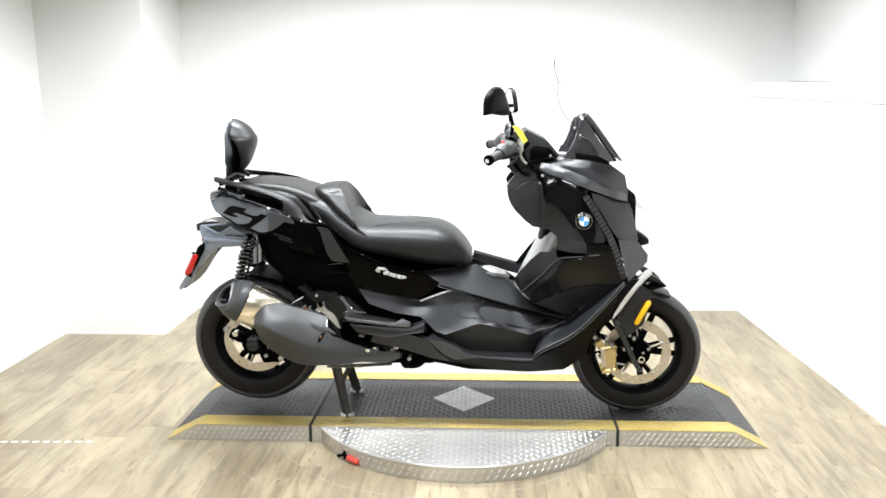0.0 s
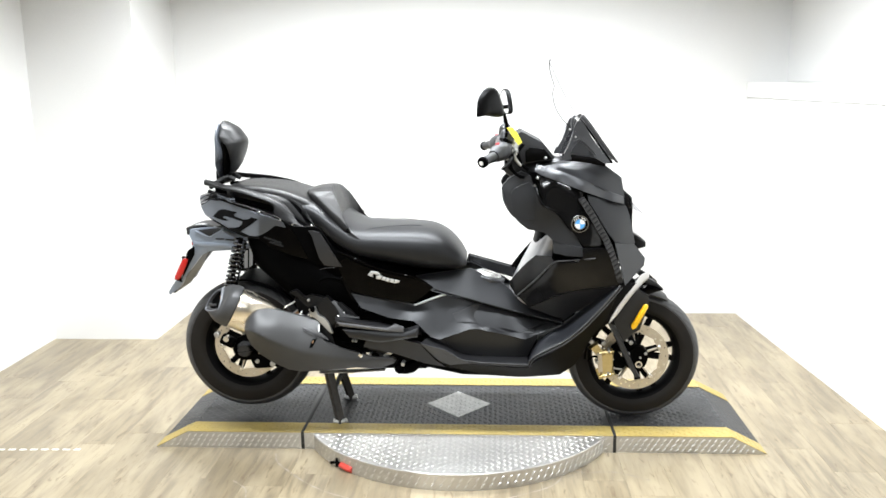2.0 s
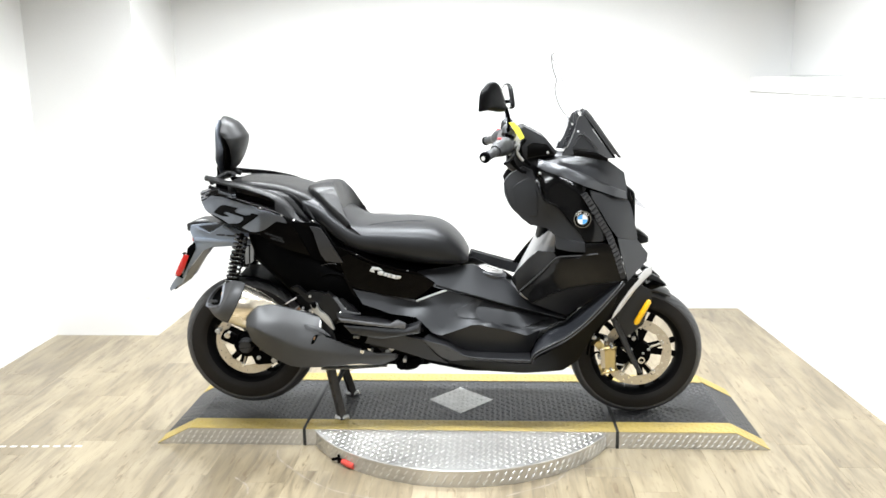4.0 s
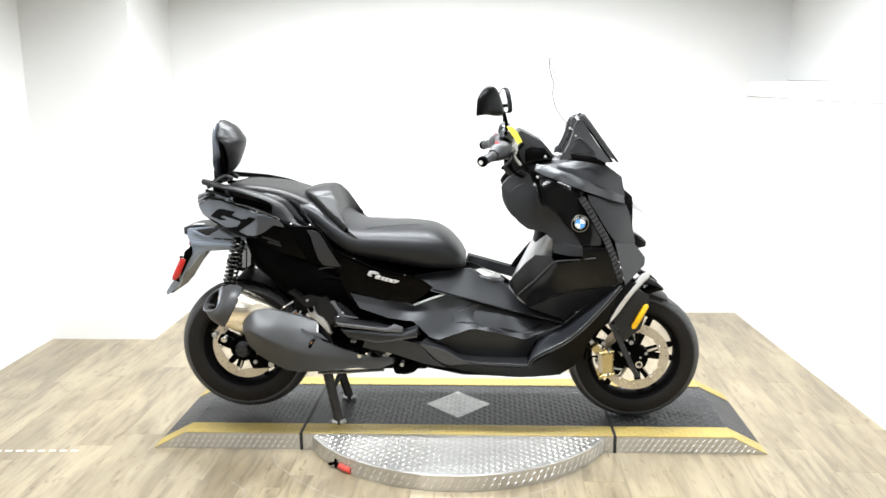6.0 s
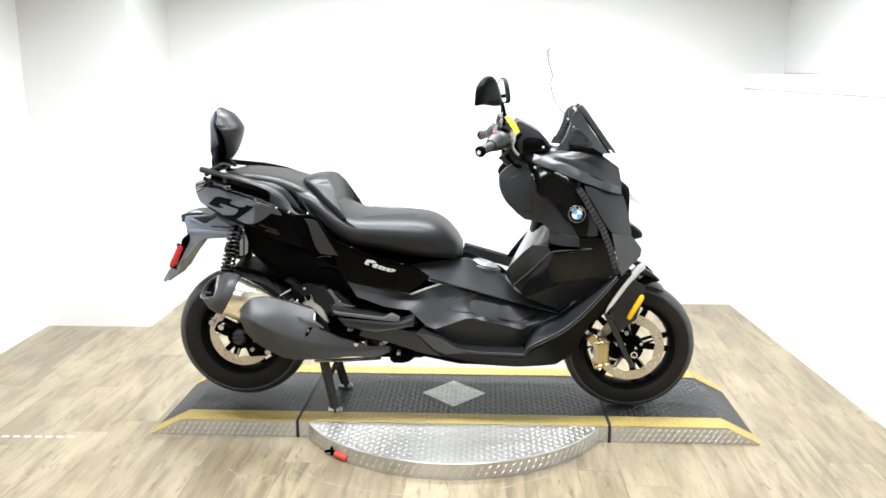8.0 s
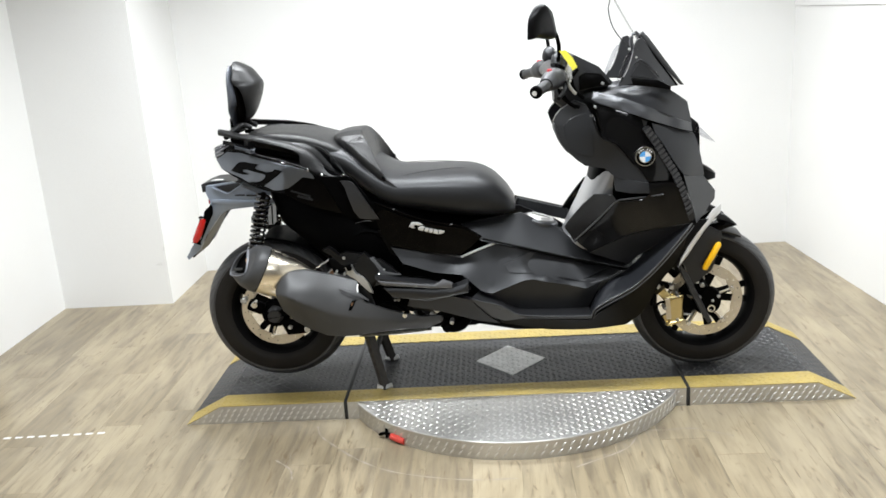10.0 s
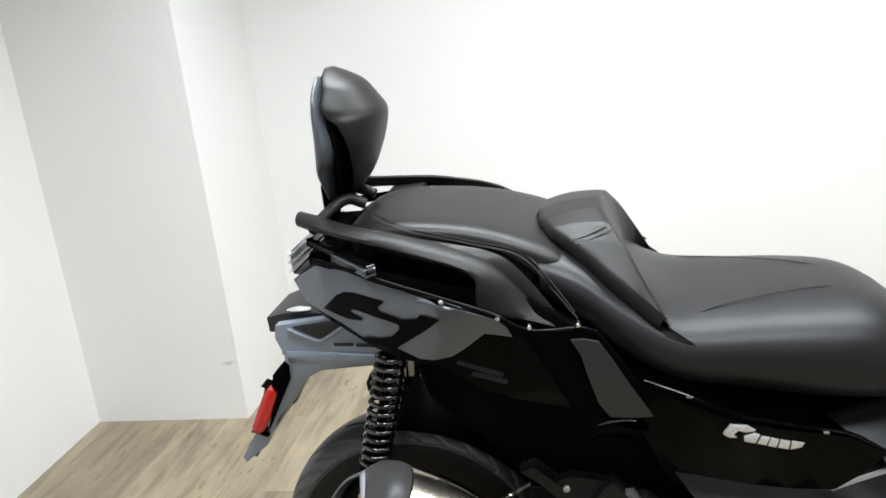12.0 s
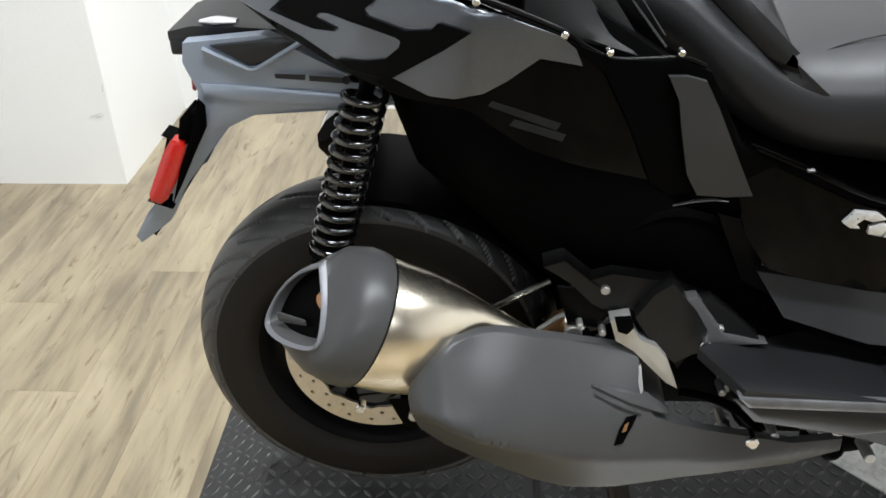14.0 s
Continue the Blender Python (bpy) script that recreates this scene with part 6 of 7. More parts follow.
# shade of the hollow, laid over the flank as a darker facet
skin("flank_hollow_shade", [(0.064, -0.19, 0.540), (0.151, -0.18, 0.573), (0.224, -0.17, 0.554), (0.330, -0.16, 0.525), (0.425, -0.15, 0.497), (0.321, -0.2, 0.471), (0.231, -0.2, 0.491), (0.152, -0.2, 0.509), (0.079, -0.2, 0.515)], FLANK, MATT, scooter, "darker raised facet standing for the flank's shaded hollow", lift=0.003, lip=0.006)
for pts, r, m in zip(([(-0.312, -0.208, 0.634), (-0.255, -0.204, 0.617), (-0.194, -0.199, 0.602), (-0.083, -0.170, 0.567)], [(-0.082, -0.171, 0.568), (-0.020, -0.170, 0.592), (0.043, -0.169, 0.614)], [(0.043, -0.169, 0.614), (0.157, -0.168, 0.583), (0.261, -0.166, 0.554), (0.388, -0.152, 0.517), (0.486, -0.138, 0.488)], [(0.334, -0.203, 0.458), (0.387, -0.186, 0.462), (0.441, -0.160, 0.472), (0.482, -0.140, 0.484)]), (0.0028, 0.0042, 0.0024, 0.0024), (STEPGREY, SILVER, STEPGREY, STEPGREY)):
    part("flank_edge", tube_bm(pts, r, 8, 3), m, scooter, "pale fold line of the flank")
RECESS = spline([(-0.007, -0.208, 0.461), (0.127, -0.200, 0.493), (0.335, -0.195, 0.451), (0.383, -0.180, 0.453), (0.358, -0.180, 0.392), (0.317, -0.185, 0.366), (0.118, -0.190, 0.378), (0.034, -0.200, 0.411)])
skin("flank_lower", [(-0.019, -0.190, 0.461), (0.017, -0.190, 0.453), (0.065, -0.190, 0.469), (0.127, -0.190, 0.490), (0.200, -0.190, 0.482), (0.262, -0.190, 0.463), (0.335, -0.190, 0.449), (0.387, -0.190, 0.459), (0.367, -0.190, 0.408), (0.344, -0.190, 0.364), (0.317, -0.190, 0.364), (0.118, -0.190, 0.373), (0.055, -0.190, 0.394), (0.013, -0.190, 0.425)], RECESS, MATT, scooter, "matt black wall above the footboard")
def strip_bm(a, b, thick, steps=4):
    """A moulded strip between two rounded lines."""
    rings = [[p, p.lerp(q, 0.5), q, q + Vector((0, 0.004, -thick)), p + Vector((0, 0.004, -thick))] for p, q in zip(smooth_path(a, steps), smooth_path(b, steps))]
    return loft_bm(rings)


LIP = [(-0.057, -0.250, 0.441), (0.036, -0.258, 0.419), (0.088, -0.262, 0.389), (0.131, -0.264, 0.378), (0.241, -0.266, 0.371), (0.347, -0.266, 0.367)]
part("footboard", strip_bm(LIP, [(-0.028, -0.205, 0.455), (0.034, -0.200, 0.426), (0.080, -0.195, 0.392), (0.130, -0.190, 0.378), (0.243, -0.187, 0.372), (0.348, -0.183, 0.370)], 0.012), MATT, scooter, "matt black footboard", angle=50)
RISE = [(0.347, -0.266, 0.367), (0.363, -0.266, 0.395), (0.423, -0.268, 0.429), (0.486, -0.268, 0.464), (0.551, -0.262, 0.518), (0.612, -0.250, 0.580), (0.661, -0.238, 0.634), (0.685, -0.230, 0.661)]
part("toe_board", strip_bm(RISE, [(0.352, -0.183, 0.366), (0.374, -0.178, 0.413), (0.420, -0.165, 0.454), (0.490, -0.140, 0.489), (0.543, -0.150, 0.540), (0.594, -0.172, 0.586), (0.639, -0.198, 0.627), (0.673, -0.216, 0.656)], 0.01), TOE, scooter, "satin blue-black toe board", angle=60)
part("leg_rib", tube_bm([(p[0], p[1] - 0.002, p[2]) for p in RISE], 0.0022, 8, 4), RIB, scooter, "pale raised edge rib")
part("leg_rib", tube_bm([(p[0] + 0.005, p[1] - 0.002, p[2] - 0.009) for p in RISE], 0.0018, 8, 4), RIB, scooter)
part("sill_lip", tube_bm([(p[0], p[1] - 0.001, p[2]) for p in LIP], 0.0018, 8, 4), EDGE, scooter)
WELL = spline([(0.353, -0.190, 0.568), (0.432, -0.205, 0.612), (0.551, -0.218, 0.650), (0.677, -0.216, 0.660), (0.490, -0.138, 0.490), (0.594, -0.170, 0.585), (0.489, -0.165, 0.559)])
skin("footwell", [(0.353, -0.180, 0.565), (0.394, -0.180, 0.585), (0.435, -0.180, 0.605), (0.495, -0.180, 0.629), (0.556, -0.180, 0.641), (0.627, -0.180, 0.648), (0.683, -0.180, 0.653), (0.642, -0.180, 0.623), (0.593, -0.180, 0.588), (0.539, -0.180, 0.549), (0.489, -0.180, 0.505), (0.437, -0.180, 0.526), (0.389, -0.180, 0.549)], WELL, MATT, scooter, "matt black footwell wall")
BELLY = spline([(-0.057, -0.248, 0.436), (0.088, -0.260, 0.384), (0.242, -0.264, 0.366), (0.348, -0.264, 0.362), (0.486, -0.265, 0.459), (0.612, -0.247, 0.575), (0.681, -0.228, 0.655), (-0.008, -0.200, 0.335), (0.202, -0.205, 0.296), (0.475, -0.190, 0.291), (0.537, -0.182, 0.329), (0.595, -0.180, 0.435), (0.645, -0.184, 0.502), (0.387, -0.235, 0.330)])
skin("belly_side", [(-0.058, -0.230, 0.430), (0.035, -0.230, 0.405), (0.087, -0.230, 0.374), (0.131, -0.230, 0.361), (0.243, -0.230, 0.354), (0.350, -0.230, 0.350), (0.368, -0.230, 0.378), (0.428, -0.230, 0.412), (0.490, -0.230, 0.447), (0.555, -0.230, 0.504), (0.615, -0.230, 0.571), (0.662, -0.230, 0.628), (0.683, -0.230, 0.657), (0.662, -0.230, 0.590), (0.641, -0.230, 0.522), (0.615, -0.230, 0.484), (0.588, -0.230, 0.451), (0.560, -0.230, 0.395), (0.527, -0.230, 0.342), (0.471, -0.230, 0.306), (0.326, -0.230, 0.303), (0.202, -0.230, 0.305), (0.098, -0.230, 0.330), (-0.006, -0.230, 0.346), (-0.089, -0.230, 0.379)], BELLY, PLASTIC, scooter, "black belly side panel", thick=0.02, cell=0.02)
REAR_SILL = spline([(-0.243, -0.240, 0.484), (-0.056, -0.252, 0.441), (0.036, -0.256, 0.418), (0.131, -0.262, 0.375), (0.036, -0.240, 0.346), (-0.152, -0.230, 0.391), (-0.277, -0.225, 0.418)])
skin("lower_rail", [(-0.249, -0.240, 0.473), (-0.150, -0.240, 0.460), (-0.057, -0.240, 0.440), (-0.006, -0.240, 0.380), (0.040, -0.240, 0.346), (-0.037, -0.240, 0.357), (-0.151, -0.240, 0.393), (-0.275, -0.240, 0.419)], REAR_SILL, MATT, scooter, "black lower engine cover", thick=0.03)
skin("rail_facet", [(-0.057, -0.250, 0.443), (0.036, -0.250, 0.419), (0.087, -0.250, 0.387), (0.133, -0.250, 0.370), (0.057, -0.250, 0.358), (0.015, -0.250, 0.371)], REAR_SILL, EDGE, scooter, "satin facet at the rear of the footboard", lift=0.004)
part("tunnel_cap", loft_bm([[Vector((x, hw * math.cos(k), z + 0.02 * math.sin(k))) for k in np.linspace(0, 2 * math.pi, 20, endpoint=False)] for x, z, hw in ((0.08, 0.64, 0.08), (0.2, 0.597, 0.085), (0.32, 0.575, 0.08), (0.4, 0.56, 0.08))]), MATT, scooter, "matt black centre tunnel")
def upright_body(name, rows, material, label):
    """A rounded mass that stands between the leg shields; rows: z, rear x, front x, half width."""
    rings = []
    for z, x0, x1, hw in dense(rows):
        rings.append([Vector(((x0 + x1) / 2 - (x1 - x0) / 2 * math.copysign(abs(math.cos(k)) ** 0.7, math.cos(k)), hw * math.copysign(abs(math.sin(k)) ** 0.7, math.sin(k)), z)) for k in np.linspace(0, 2 * math.pi, 40, endpoint=False)])
    return part(name, loft_bm(rings), material, scooter, label, angle=50)


upright_body("tunnel_cover", [(0.55, 0.258, 0.46, 0.115), (0.6, 0.28, 0.48, 0.122), (0.67, 0.314, 0.5, 0.132), (0.73, 0.346, 0.52, 0.14), (0.78, 0.372, 0.54, 0.145), (0.83, 0.395, 0.56, 0.15)], TUNNEL, "satin silver-grey centre tunnel cover")
upright_body("glove_box_body", [(0.845, 0.4, 0.52, 0.13), (0.862, 0.35, 0.53, 0.14), (0.88, 0.322, 0.54, 0.145), (0.91, 0.29, 0.54, 0.145), (0.96, 0.258, 0.54, 0.145), (0.99, 0.262, 0.54, 0.135), (1.01, 0.285, 0.54, 0.12)], MATT, "matt black inner fairing")
fc, fn = Vector((0.2, -0.022, 0.652)), Vector((0.28, 0, 1)).normalized()
part("filler_plate", cyl_bm(fc - fn * 0.02, fc + fn * 0.002, 0.066, sides=40, bevel=0.004), EDGE, scooter, "grey plate round the fuel filler")
filler = part("filler_cap", cyl_bm(fc, fc + fn * 0.009, 0.05, sides=40, bevel=0.003), CAST, scooter, "bright round fuel filler lid")
part("filler_ring", cyl_bm(fc, fc + fn * 0.012, 0.036, sides=36, bevel=0.002), ALU, filler)
part("filler_handle", box_between(fc + fn * 0.013 + Vector((-0.03, 0.006, 0.0084)), fc + fn * 0.013 + Vector((0.03, -0.006, -0.0084)), 0.012, 0.006, 0.002), CAST, filler)
part("side_wedge", box_between((0.12, 0.1, 0.69), (0.3, 0.12, 0.635), 0.05, 0.03, 0.005), MATT, scooter)

# ---- front fairing ----
# the fairing's flank is fullest at the emblem, wraps to the nose in front and to the leg space behind
NOSE = spline([(0.374, -0.178, 1.065), (0.448, -0.196, 1.044), (0.538, -0.198, 1.005), (0.635, -0.155, 0.968), (0.723, -0.100, 0.934), (0.532, -0.224, 0.889), (0.450, -0.212, 0.943), (0.538, -0.232, 0.814), (0.656, -0.192, 0.828), (0.763, -0.085, 0.783), (0.691, -0.158, 0.875), (0.612, -0.195, 0.921)])
COWL = spline([(0.374, -0.165, 1.100), (0.448, -0.182, 1.086), (0.549, -0.180, 1.047), (0.656, -0.140, 0.994), (0.720, -0.095, 0.960), (0.453, -0.130, 1.101), (0.566, -0.105, 1.105), (0.641, -0.080, 1.085), (0.720, -0.050, 1.028), (0.572, -0.140, 1.074)])
skin("top_cowl", [(0.387, -0.150, 1.094), (0.451, -0.150, 1.102), (0.560, -0.150, 1.111), (0.630, -0.150, 1.092), (0.667, -0.150, 1.066), (0.702, -0.150, 1.040), (0.710, -0.150, 0.968), (0.655, -0.150, 0.994), (0.604, -0.150, 1.017), (0.553, -0.150, 1.041), (0.492, -0.150, 1.067), (0.451, -0.150, 1.081)], COWL, SATIN, scooter, "satin dark grey upper cowl")
RIDGE = spline([(0.374, -0.165, 1.100), (0.448, -0.182, 1.086), (0.549, -0.180, 1.047), (0.656, -0.140, 0.994), (0.720, -0.095, 0.960), (0.373, -0.182, 1.083), (0.447, -0.200, 1.066), (0.547, -0.198, 1.027), (0.654, -0.156, 0.980), (0.720, -0.108, 0.949), (0.374, -0.182, 1.066), (0.448, -0.200, 1.044), (0.548, -0.200, 1.003), (0.634, -0.160, 0.968), (0.722, -0.106, 0.935)])
skin("cowl_ridge", [(0.369, -0.190, 1.078), (0.376, -0.190, 1.102), (0.447, -0.190, 1.085), (0.487, -0.190, 1.071), (0.547, -0.190, 1.046), (0.598, -0.190, 1.022), (0.648, -0.190, 0.999), (0.703, -0.190, 0.973), (0.706, -0.190, 0.947), (0.650, -0.190, 0.965), (0.599, -0.190, 0.985), (0.549, -0.190, 1.004), (0.489, -0.190, 1.030), (0.449, -0.190, 1.045), (0.399, -0.190, 1.063)], RIDGE, EDGE, scooter, "rounded satin shoulder of the cowl", lift=0.004, lip=0.004)
# pale tapered tube: the highlight along the crest put into colour
part("ridge_glint", tube_bm([(0.381, -0.180, 1.088), (0.401, -0.179, 1.092), (0.438, -0.187, 1.078), (0.499, -0.195, 1.055), (0.562, -0.177, 1.028), (0.627, -0.159, 1.003), (0.695, -0.121, 0.975)], [0.0015, 0.0042, 0.0036, 0.003, 0.0026, 0.002, 0.0012], 8, 4, flat=0.6), STEPGREY, scooter, "pale line standing for the glint on the cowl's crest")
skin("emblem_panel", [(0.374, -0.210, 1.065), (0.447, -0.210, 1.044), (0.547, -0.210, 1.003), (0.541, -0.210, 0.987), (0.530, -0.210, 0.977), (0.549, -0.210, 0.939), (0.575, -0.210, 0.903), (0.609, -0.210, 0.847), (0.630, -0.210, 0.815), (0.605, -0.210, 0.806), (0.545, -0.210, 0.808), (0.526, -0.210, 0.834), (0.488, -0.210, 0.882), (0.451, -0.210, 0.928), (0.421, -0.210, 0.948), (0.399, -0.210, 0.958), (0.386, -0.210, 0.998)], NOSE, GLOSS_LIT, scooter, "gloss black fairing panel with a round emblem")
skin("nose_panel", [(0.560, -0.140, 0.991), (0.607, -0.140, 0.976), (0.658, -0.140, 0.956), (0.715, -0.140, 0.938), (0.725, -0.140, 0.913), (0.740, -0.140, 0.852), (0.754, -0.140, 0.796), (0.744, -0.140, 0.789), (0.707, -0.140, 0.799), (0.665, -0.140, 0.816), (0.644, -0.140, 0.842), (0.622, -0.140, 0.875), (0.595, -0.140, 0.922), (0.567, -0.140, 0.963)], NOSE, SATIN, scooter, "satin dark grey nose panel")
STRIP = [(0.535, -0.215, 0.982), (0.558, -0.215, 0.948), (0.582, -0.215, 0.908), (0.603, -0.215, 0.872), (0.625, -0.215, 0.836), (0.641, -0.222, 0.799), (0.657, -0.224, 0.758), (0.671, -0.224, 0.716), (0.684, -0.220, 0.671)]
strip = part("louvre_strip", loft_bm([[p + Vector((0.0125, 0.012, 0.004)), p + Vector((0.0105, -0.006, 0.004)), p + Vector((-0.0085, -0.008, -0.004)), p + Vector((-0.0105, 0.012, -0.004))] for p in smooth_path(STRIP, 4)]), MATT, scooter, "ribbed black louvre strip")
ridge_path = smooth_path(STRIP, 8)
for i in range(2, len(ridge_path) - 3, 3):
    q = ridge_path[i]
    part("louvre_rib", box_between(q + Vector((-0.0075, -0.0085, -0.007)), q + Vector((0.0085, -0.0075, 0.006)), 0.008, 0.006, 0.0015), RIB, strip)
LOWER = spline([(0.657, -0.190, 0.823), (0.762, -0.090, 0.781), (0.813, -0.060, 0.714), (0.801, -0.075, 0.687), (0.691, -0.212, 0.669), (0.673, -0.214, 0.742), (0.741, -0.135, 0.742)])
skin("lower_nose", [(0.665, -0.140, 0.813), (0.707, -0.140, 0.799), (0.752, -0.140, 0.789), (0.769, -0.140, 0.769), (0.798, -0.140, 0.731), (0.793, -0.140, 0.704), (0.744, -0.140, 0.676), (0.706, -0.140, 0.652), (0.696, -0.140, 0.692), (0.681, -0.140, 0.742)], LOWER, SATIN, scooter, "satin dark grey lower nose")
part("chin_intake", loft_bm([[Vector((x, w * c, z + h * s)) for c, s in ((-1, -0.7), (-1, 0.6), (-0.8, 1), (0.8, 1), (1, 0.6), (1, -0.7), (0.8, -1), (-0.8, -1))] for x, z, w, h in ((0.72, 0.795, 0.1, 0.03), (0.76, 0.792, 0.09, 0.028), (0.785, 0.786, 0.075, 0.02), (0.802, 0.78, 0.055, 0.012))]), GLOSS, scooter, "gloss black air intake under the nose")
part("head_lamp", loft_bm([[Vector((x, w * math.cos(k), z + h * math.sin(k))) for k in np.linspace(0, 2 * math.pi, 24, endpoint=False)] for x, z, w, h in ((0.66, 0.86, 0.09, 0.05), (0.72, 0.85, 0.07, 0.05), (0.745, 0.84, 0.05, 0.035), (0.757, 0.835, 0.02, 0.015))]), SMOKE, scooter, "clear head lamp lens")
panel("wind_deflector", [(0.715, -0.120, 0.976), (0.743, -0.120, 0.947), (0.783, -0.120, 0.906), (0.754, -0.120, 0.919), (0.721, -0.120, 0.937)], SMOKE, scooter, "clear wind deflector", thick=0.003, lip=0.001)
GLOVE = spline([(0.250, -0.130, 1.004), (0.277, -0.130, 1.047), (0.351, -0.165, 1.060), (0.366, -0.190, 0.979), (0.305, -0.165, 0.907), (0.345, -0.185, 0.864), (0.451, -0.205, 0.931), (0.536, -0.228, 0.821), (0.474, -0.215, 0.814), (0.405, -0.195, 0.854)])
skin("inner_fairing", [(0.248, -0.190, 1.008), (0.257, -0.190, 1.026), (0.275, -0.190, 1.046), (0.320, -0.190, 1.074), (0.354, -0.190, 1.060), (0.373, -0.190, 1.019), (0.386, -0.190, 0.979), (0.400, -0.190, 0.953), (0.427, -0.190, 0.941), (0.453, -0.190, 0.923), (0.491, -0.190, 0.877), (0.529, -0.190, 0.826), (0.542, -0.190, 0.803), (0.477, -0.190, 0.809), (0.430, -0.190, 0.831), (0.405, -0.190, 0.853), (0.345, -0.190, 0.863), (0.314, -0.190, 0.885), (0.277, -0.190, 0.926)], GLOVE, MATT, scooter, "matt black inner fairing", thick=0.03, lip=0.004)
skin("glove_box", [(0.280, -0.165, 0.995), (0.304, -0.165, 1.018), (0.351, -0.165, 1.039), (0.364, -0.165, 1.012), (0.369, -0.165, 0.959), (0.368, -0.165, 0.898), (0.329, -0.165, 0.902), (0.293, -0.165, 0.915)], GLOVE, SATIN, scooter, "satin black glove-box lid", lift=0.006, lip=0.005)
# light on the left-facing margin, put in as a paler tube
part("glove_lit_edge", tube_bm([(0.251, -0.140, 1.002), (0.257, -0.140, 0.972), (0.270, -0.140, 0.941), (0.290, -0.140, 0.911), (0.315, -0.140, 0.887)], [0.003, 0.0075, 0.008, 0.0065, 0.003], 8, 4, flat=0.7), EDGE, scooter, "paler tube standing for the glove box's lit edge")
part("fairing_gap", tube_bm([(0.354, -0.215, 1.057), (0.369, -0.215, 1.018), (0.382, -0.215, 0.980), (0.398, -0.215, 0.957), (0.426, -0.215, 0.943), (0.453, -0.215, 0.923), (0.490, -0.215, 0.875), (0.530, -0.215, 0.823)], [0.003, 0.003, 0.0035, 0.006, 0.0075, 0.007, 0.006, 0.004], 8, 3, flat=0.5), INK, scooter, "dark gap between the fairing panels")
part("fairing_hook", tube_bm([(0.367, -0.200, 1.054), (0.381, -0.200, 1.038), (0.388, -0.200, 1.004), (0.405, -0.200, 0.968), (0.427, -0.200, 0.953)], [0.003, 0.006, 0.007, 0.007, 0.003], 8, 4), GLOSS, scooter, "gloss black end of the fairing edge")
for q in [(0.378, -0.203, 1.056), (0.367, -0.203, 1.028)]:
    part("fairing_clip", cyl_bm((q[0], q[1] - 0.008, q[2]), (q[0], q[1] + 0.01, q[2]), 0.0045, sides=10, bevel=0.001), CAST, scooter)
KNEE = spline([(0.278, -0.120, 0.635), (0.375, -0.150, 0.760), (0.438, -0.205, 0.746), (0.306, -0.165, 0.604), (0.352, -0.200, 0.573), (0.586, -0.232, 0.764), (0.538, -0.232, 0.810), (0.633, -0.226, 0.795), (0.683, -0.222, 0.672), (0.560, -0.225, 0.654), (0.461, -0.214, 0.631), (0.537, -0.232, 0.703)])
skin("knee_facet", [(0.277, -0.150, 0.640), (0.305, -0.150, 0.681), (0.341, -0.150, 0.724), (0.375, -0.150, 0.758), (0.432, -0.150, 0.763), (0.449, -0.150, 0.734), (0.383, -0.150, 0.671), (0.343, -0.150, 0.635), (0.307, -0.150, 0.598)], KNEE, GLOSS_LIT, scooter, "gloss black inner facet of the leg shield")
skin("knee_panel", [(0.304, -0.200, 0.611), (0.340, -0.200, 0.645), (0.380, -0.200, 0.681), (0.444, -0.200, 0.743), (0.519, -0.200, 0.750), (0.544, -0.200, 0.768), (0.542, -0.200, 0.803), (0.616, -0.200, 0.802), (0.637, -0.200, 0.792), (0.655, -0.200, 0.753), (0.671, -0.200, 0.706), (0.682, -0.200, 0.660), (0.623, -0.200, 0.655), (0.553, -0.200, 0.648), (0.493, -0.200, 0.637), (0.433, -0.200, 0.613), (0.382, -0.200, 0.586), (0.352, -0.200, 0.571), (0.325, -0.200, 0.592)], KNEE, GLOSS_LIT, scooter, "gloss black leg shield panel", lift=0.003, lip=0.004)
part("knee_edge", tube_bm([(0.303, -0.172, 0.603), (0.341, -0.185, 0.641), (0.380, -0.196, 0.680), (0.418, -0.207, 0.721), (0.445, -0.214, 0.746), (0.486, -0.226, 0.753), (0.544, -0.238, 0.760), (0.589, -0.240, 0.765)], 0.0026, 8, 3), EDGE, scooter, "thin bright-edged fold of the leg shield")
skin("knee_inlay", [(0.435, -0.210, 0.831), (0.491, -0.210, 0.813), (0.541, -0.210, 0.805), (0.543, -0.210, 0.771), (0.487, -0.210, 0.772), (0.440, -0.210, 0.778)], KNEE, SATIN, scooter, "satin grey inlay of the leg shield", lift=0.006)
panel("leading_edge", [(0.813, -0.080, 0.688), (0.778, -0.120, 0.678), (0.750, -0.150, 0.648), (0.716, -0.178, 0.608), (0.683, -0.184, 0.565), (0.658, -0.184, 0.528), (0.650, -0.180, 0.503), (0.666, -0.178, 0.516), (0.690, -0.176, 0.539), (0.712, -0.170, 0.566), (0.746, -0.152, 0.604), (0.781, -0.120, 0.635), (0.812, -0.090, 0.658)], SILVER, scooter, "silver leading edge trim", lip=0.003)
panel("leading_side", [(0.688, -0.200, 0.660), (0.752, -0.160, 0.657), (0.713, -0.186, 0.610), (0.680, -0.190, 0.566), (0.653, -0.190, 0.530), (0.644, -0.190, 0.506), (0.611, -0.200, 0.485), (0.575, -0.200, 0.474), (0.627, -0.200, 0.571)], PLASTIC, scooter, lip=0.003)

# round emblem: ring and four quarters
ec = Vector((0.531, -0.231, 0.891))
emblem = part("emblem", lathe_bm([(0.0005, -0.001), (0.0275, -0.001), (0.0285, -0.0062), (0.031, -0.0062), (0.0325, -0.004), (0.0325, 0.008), (0.0005, 0.008)], 40, ec), CHROME, scooter, "round chrome-ringed emblem with blue and white quarters")
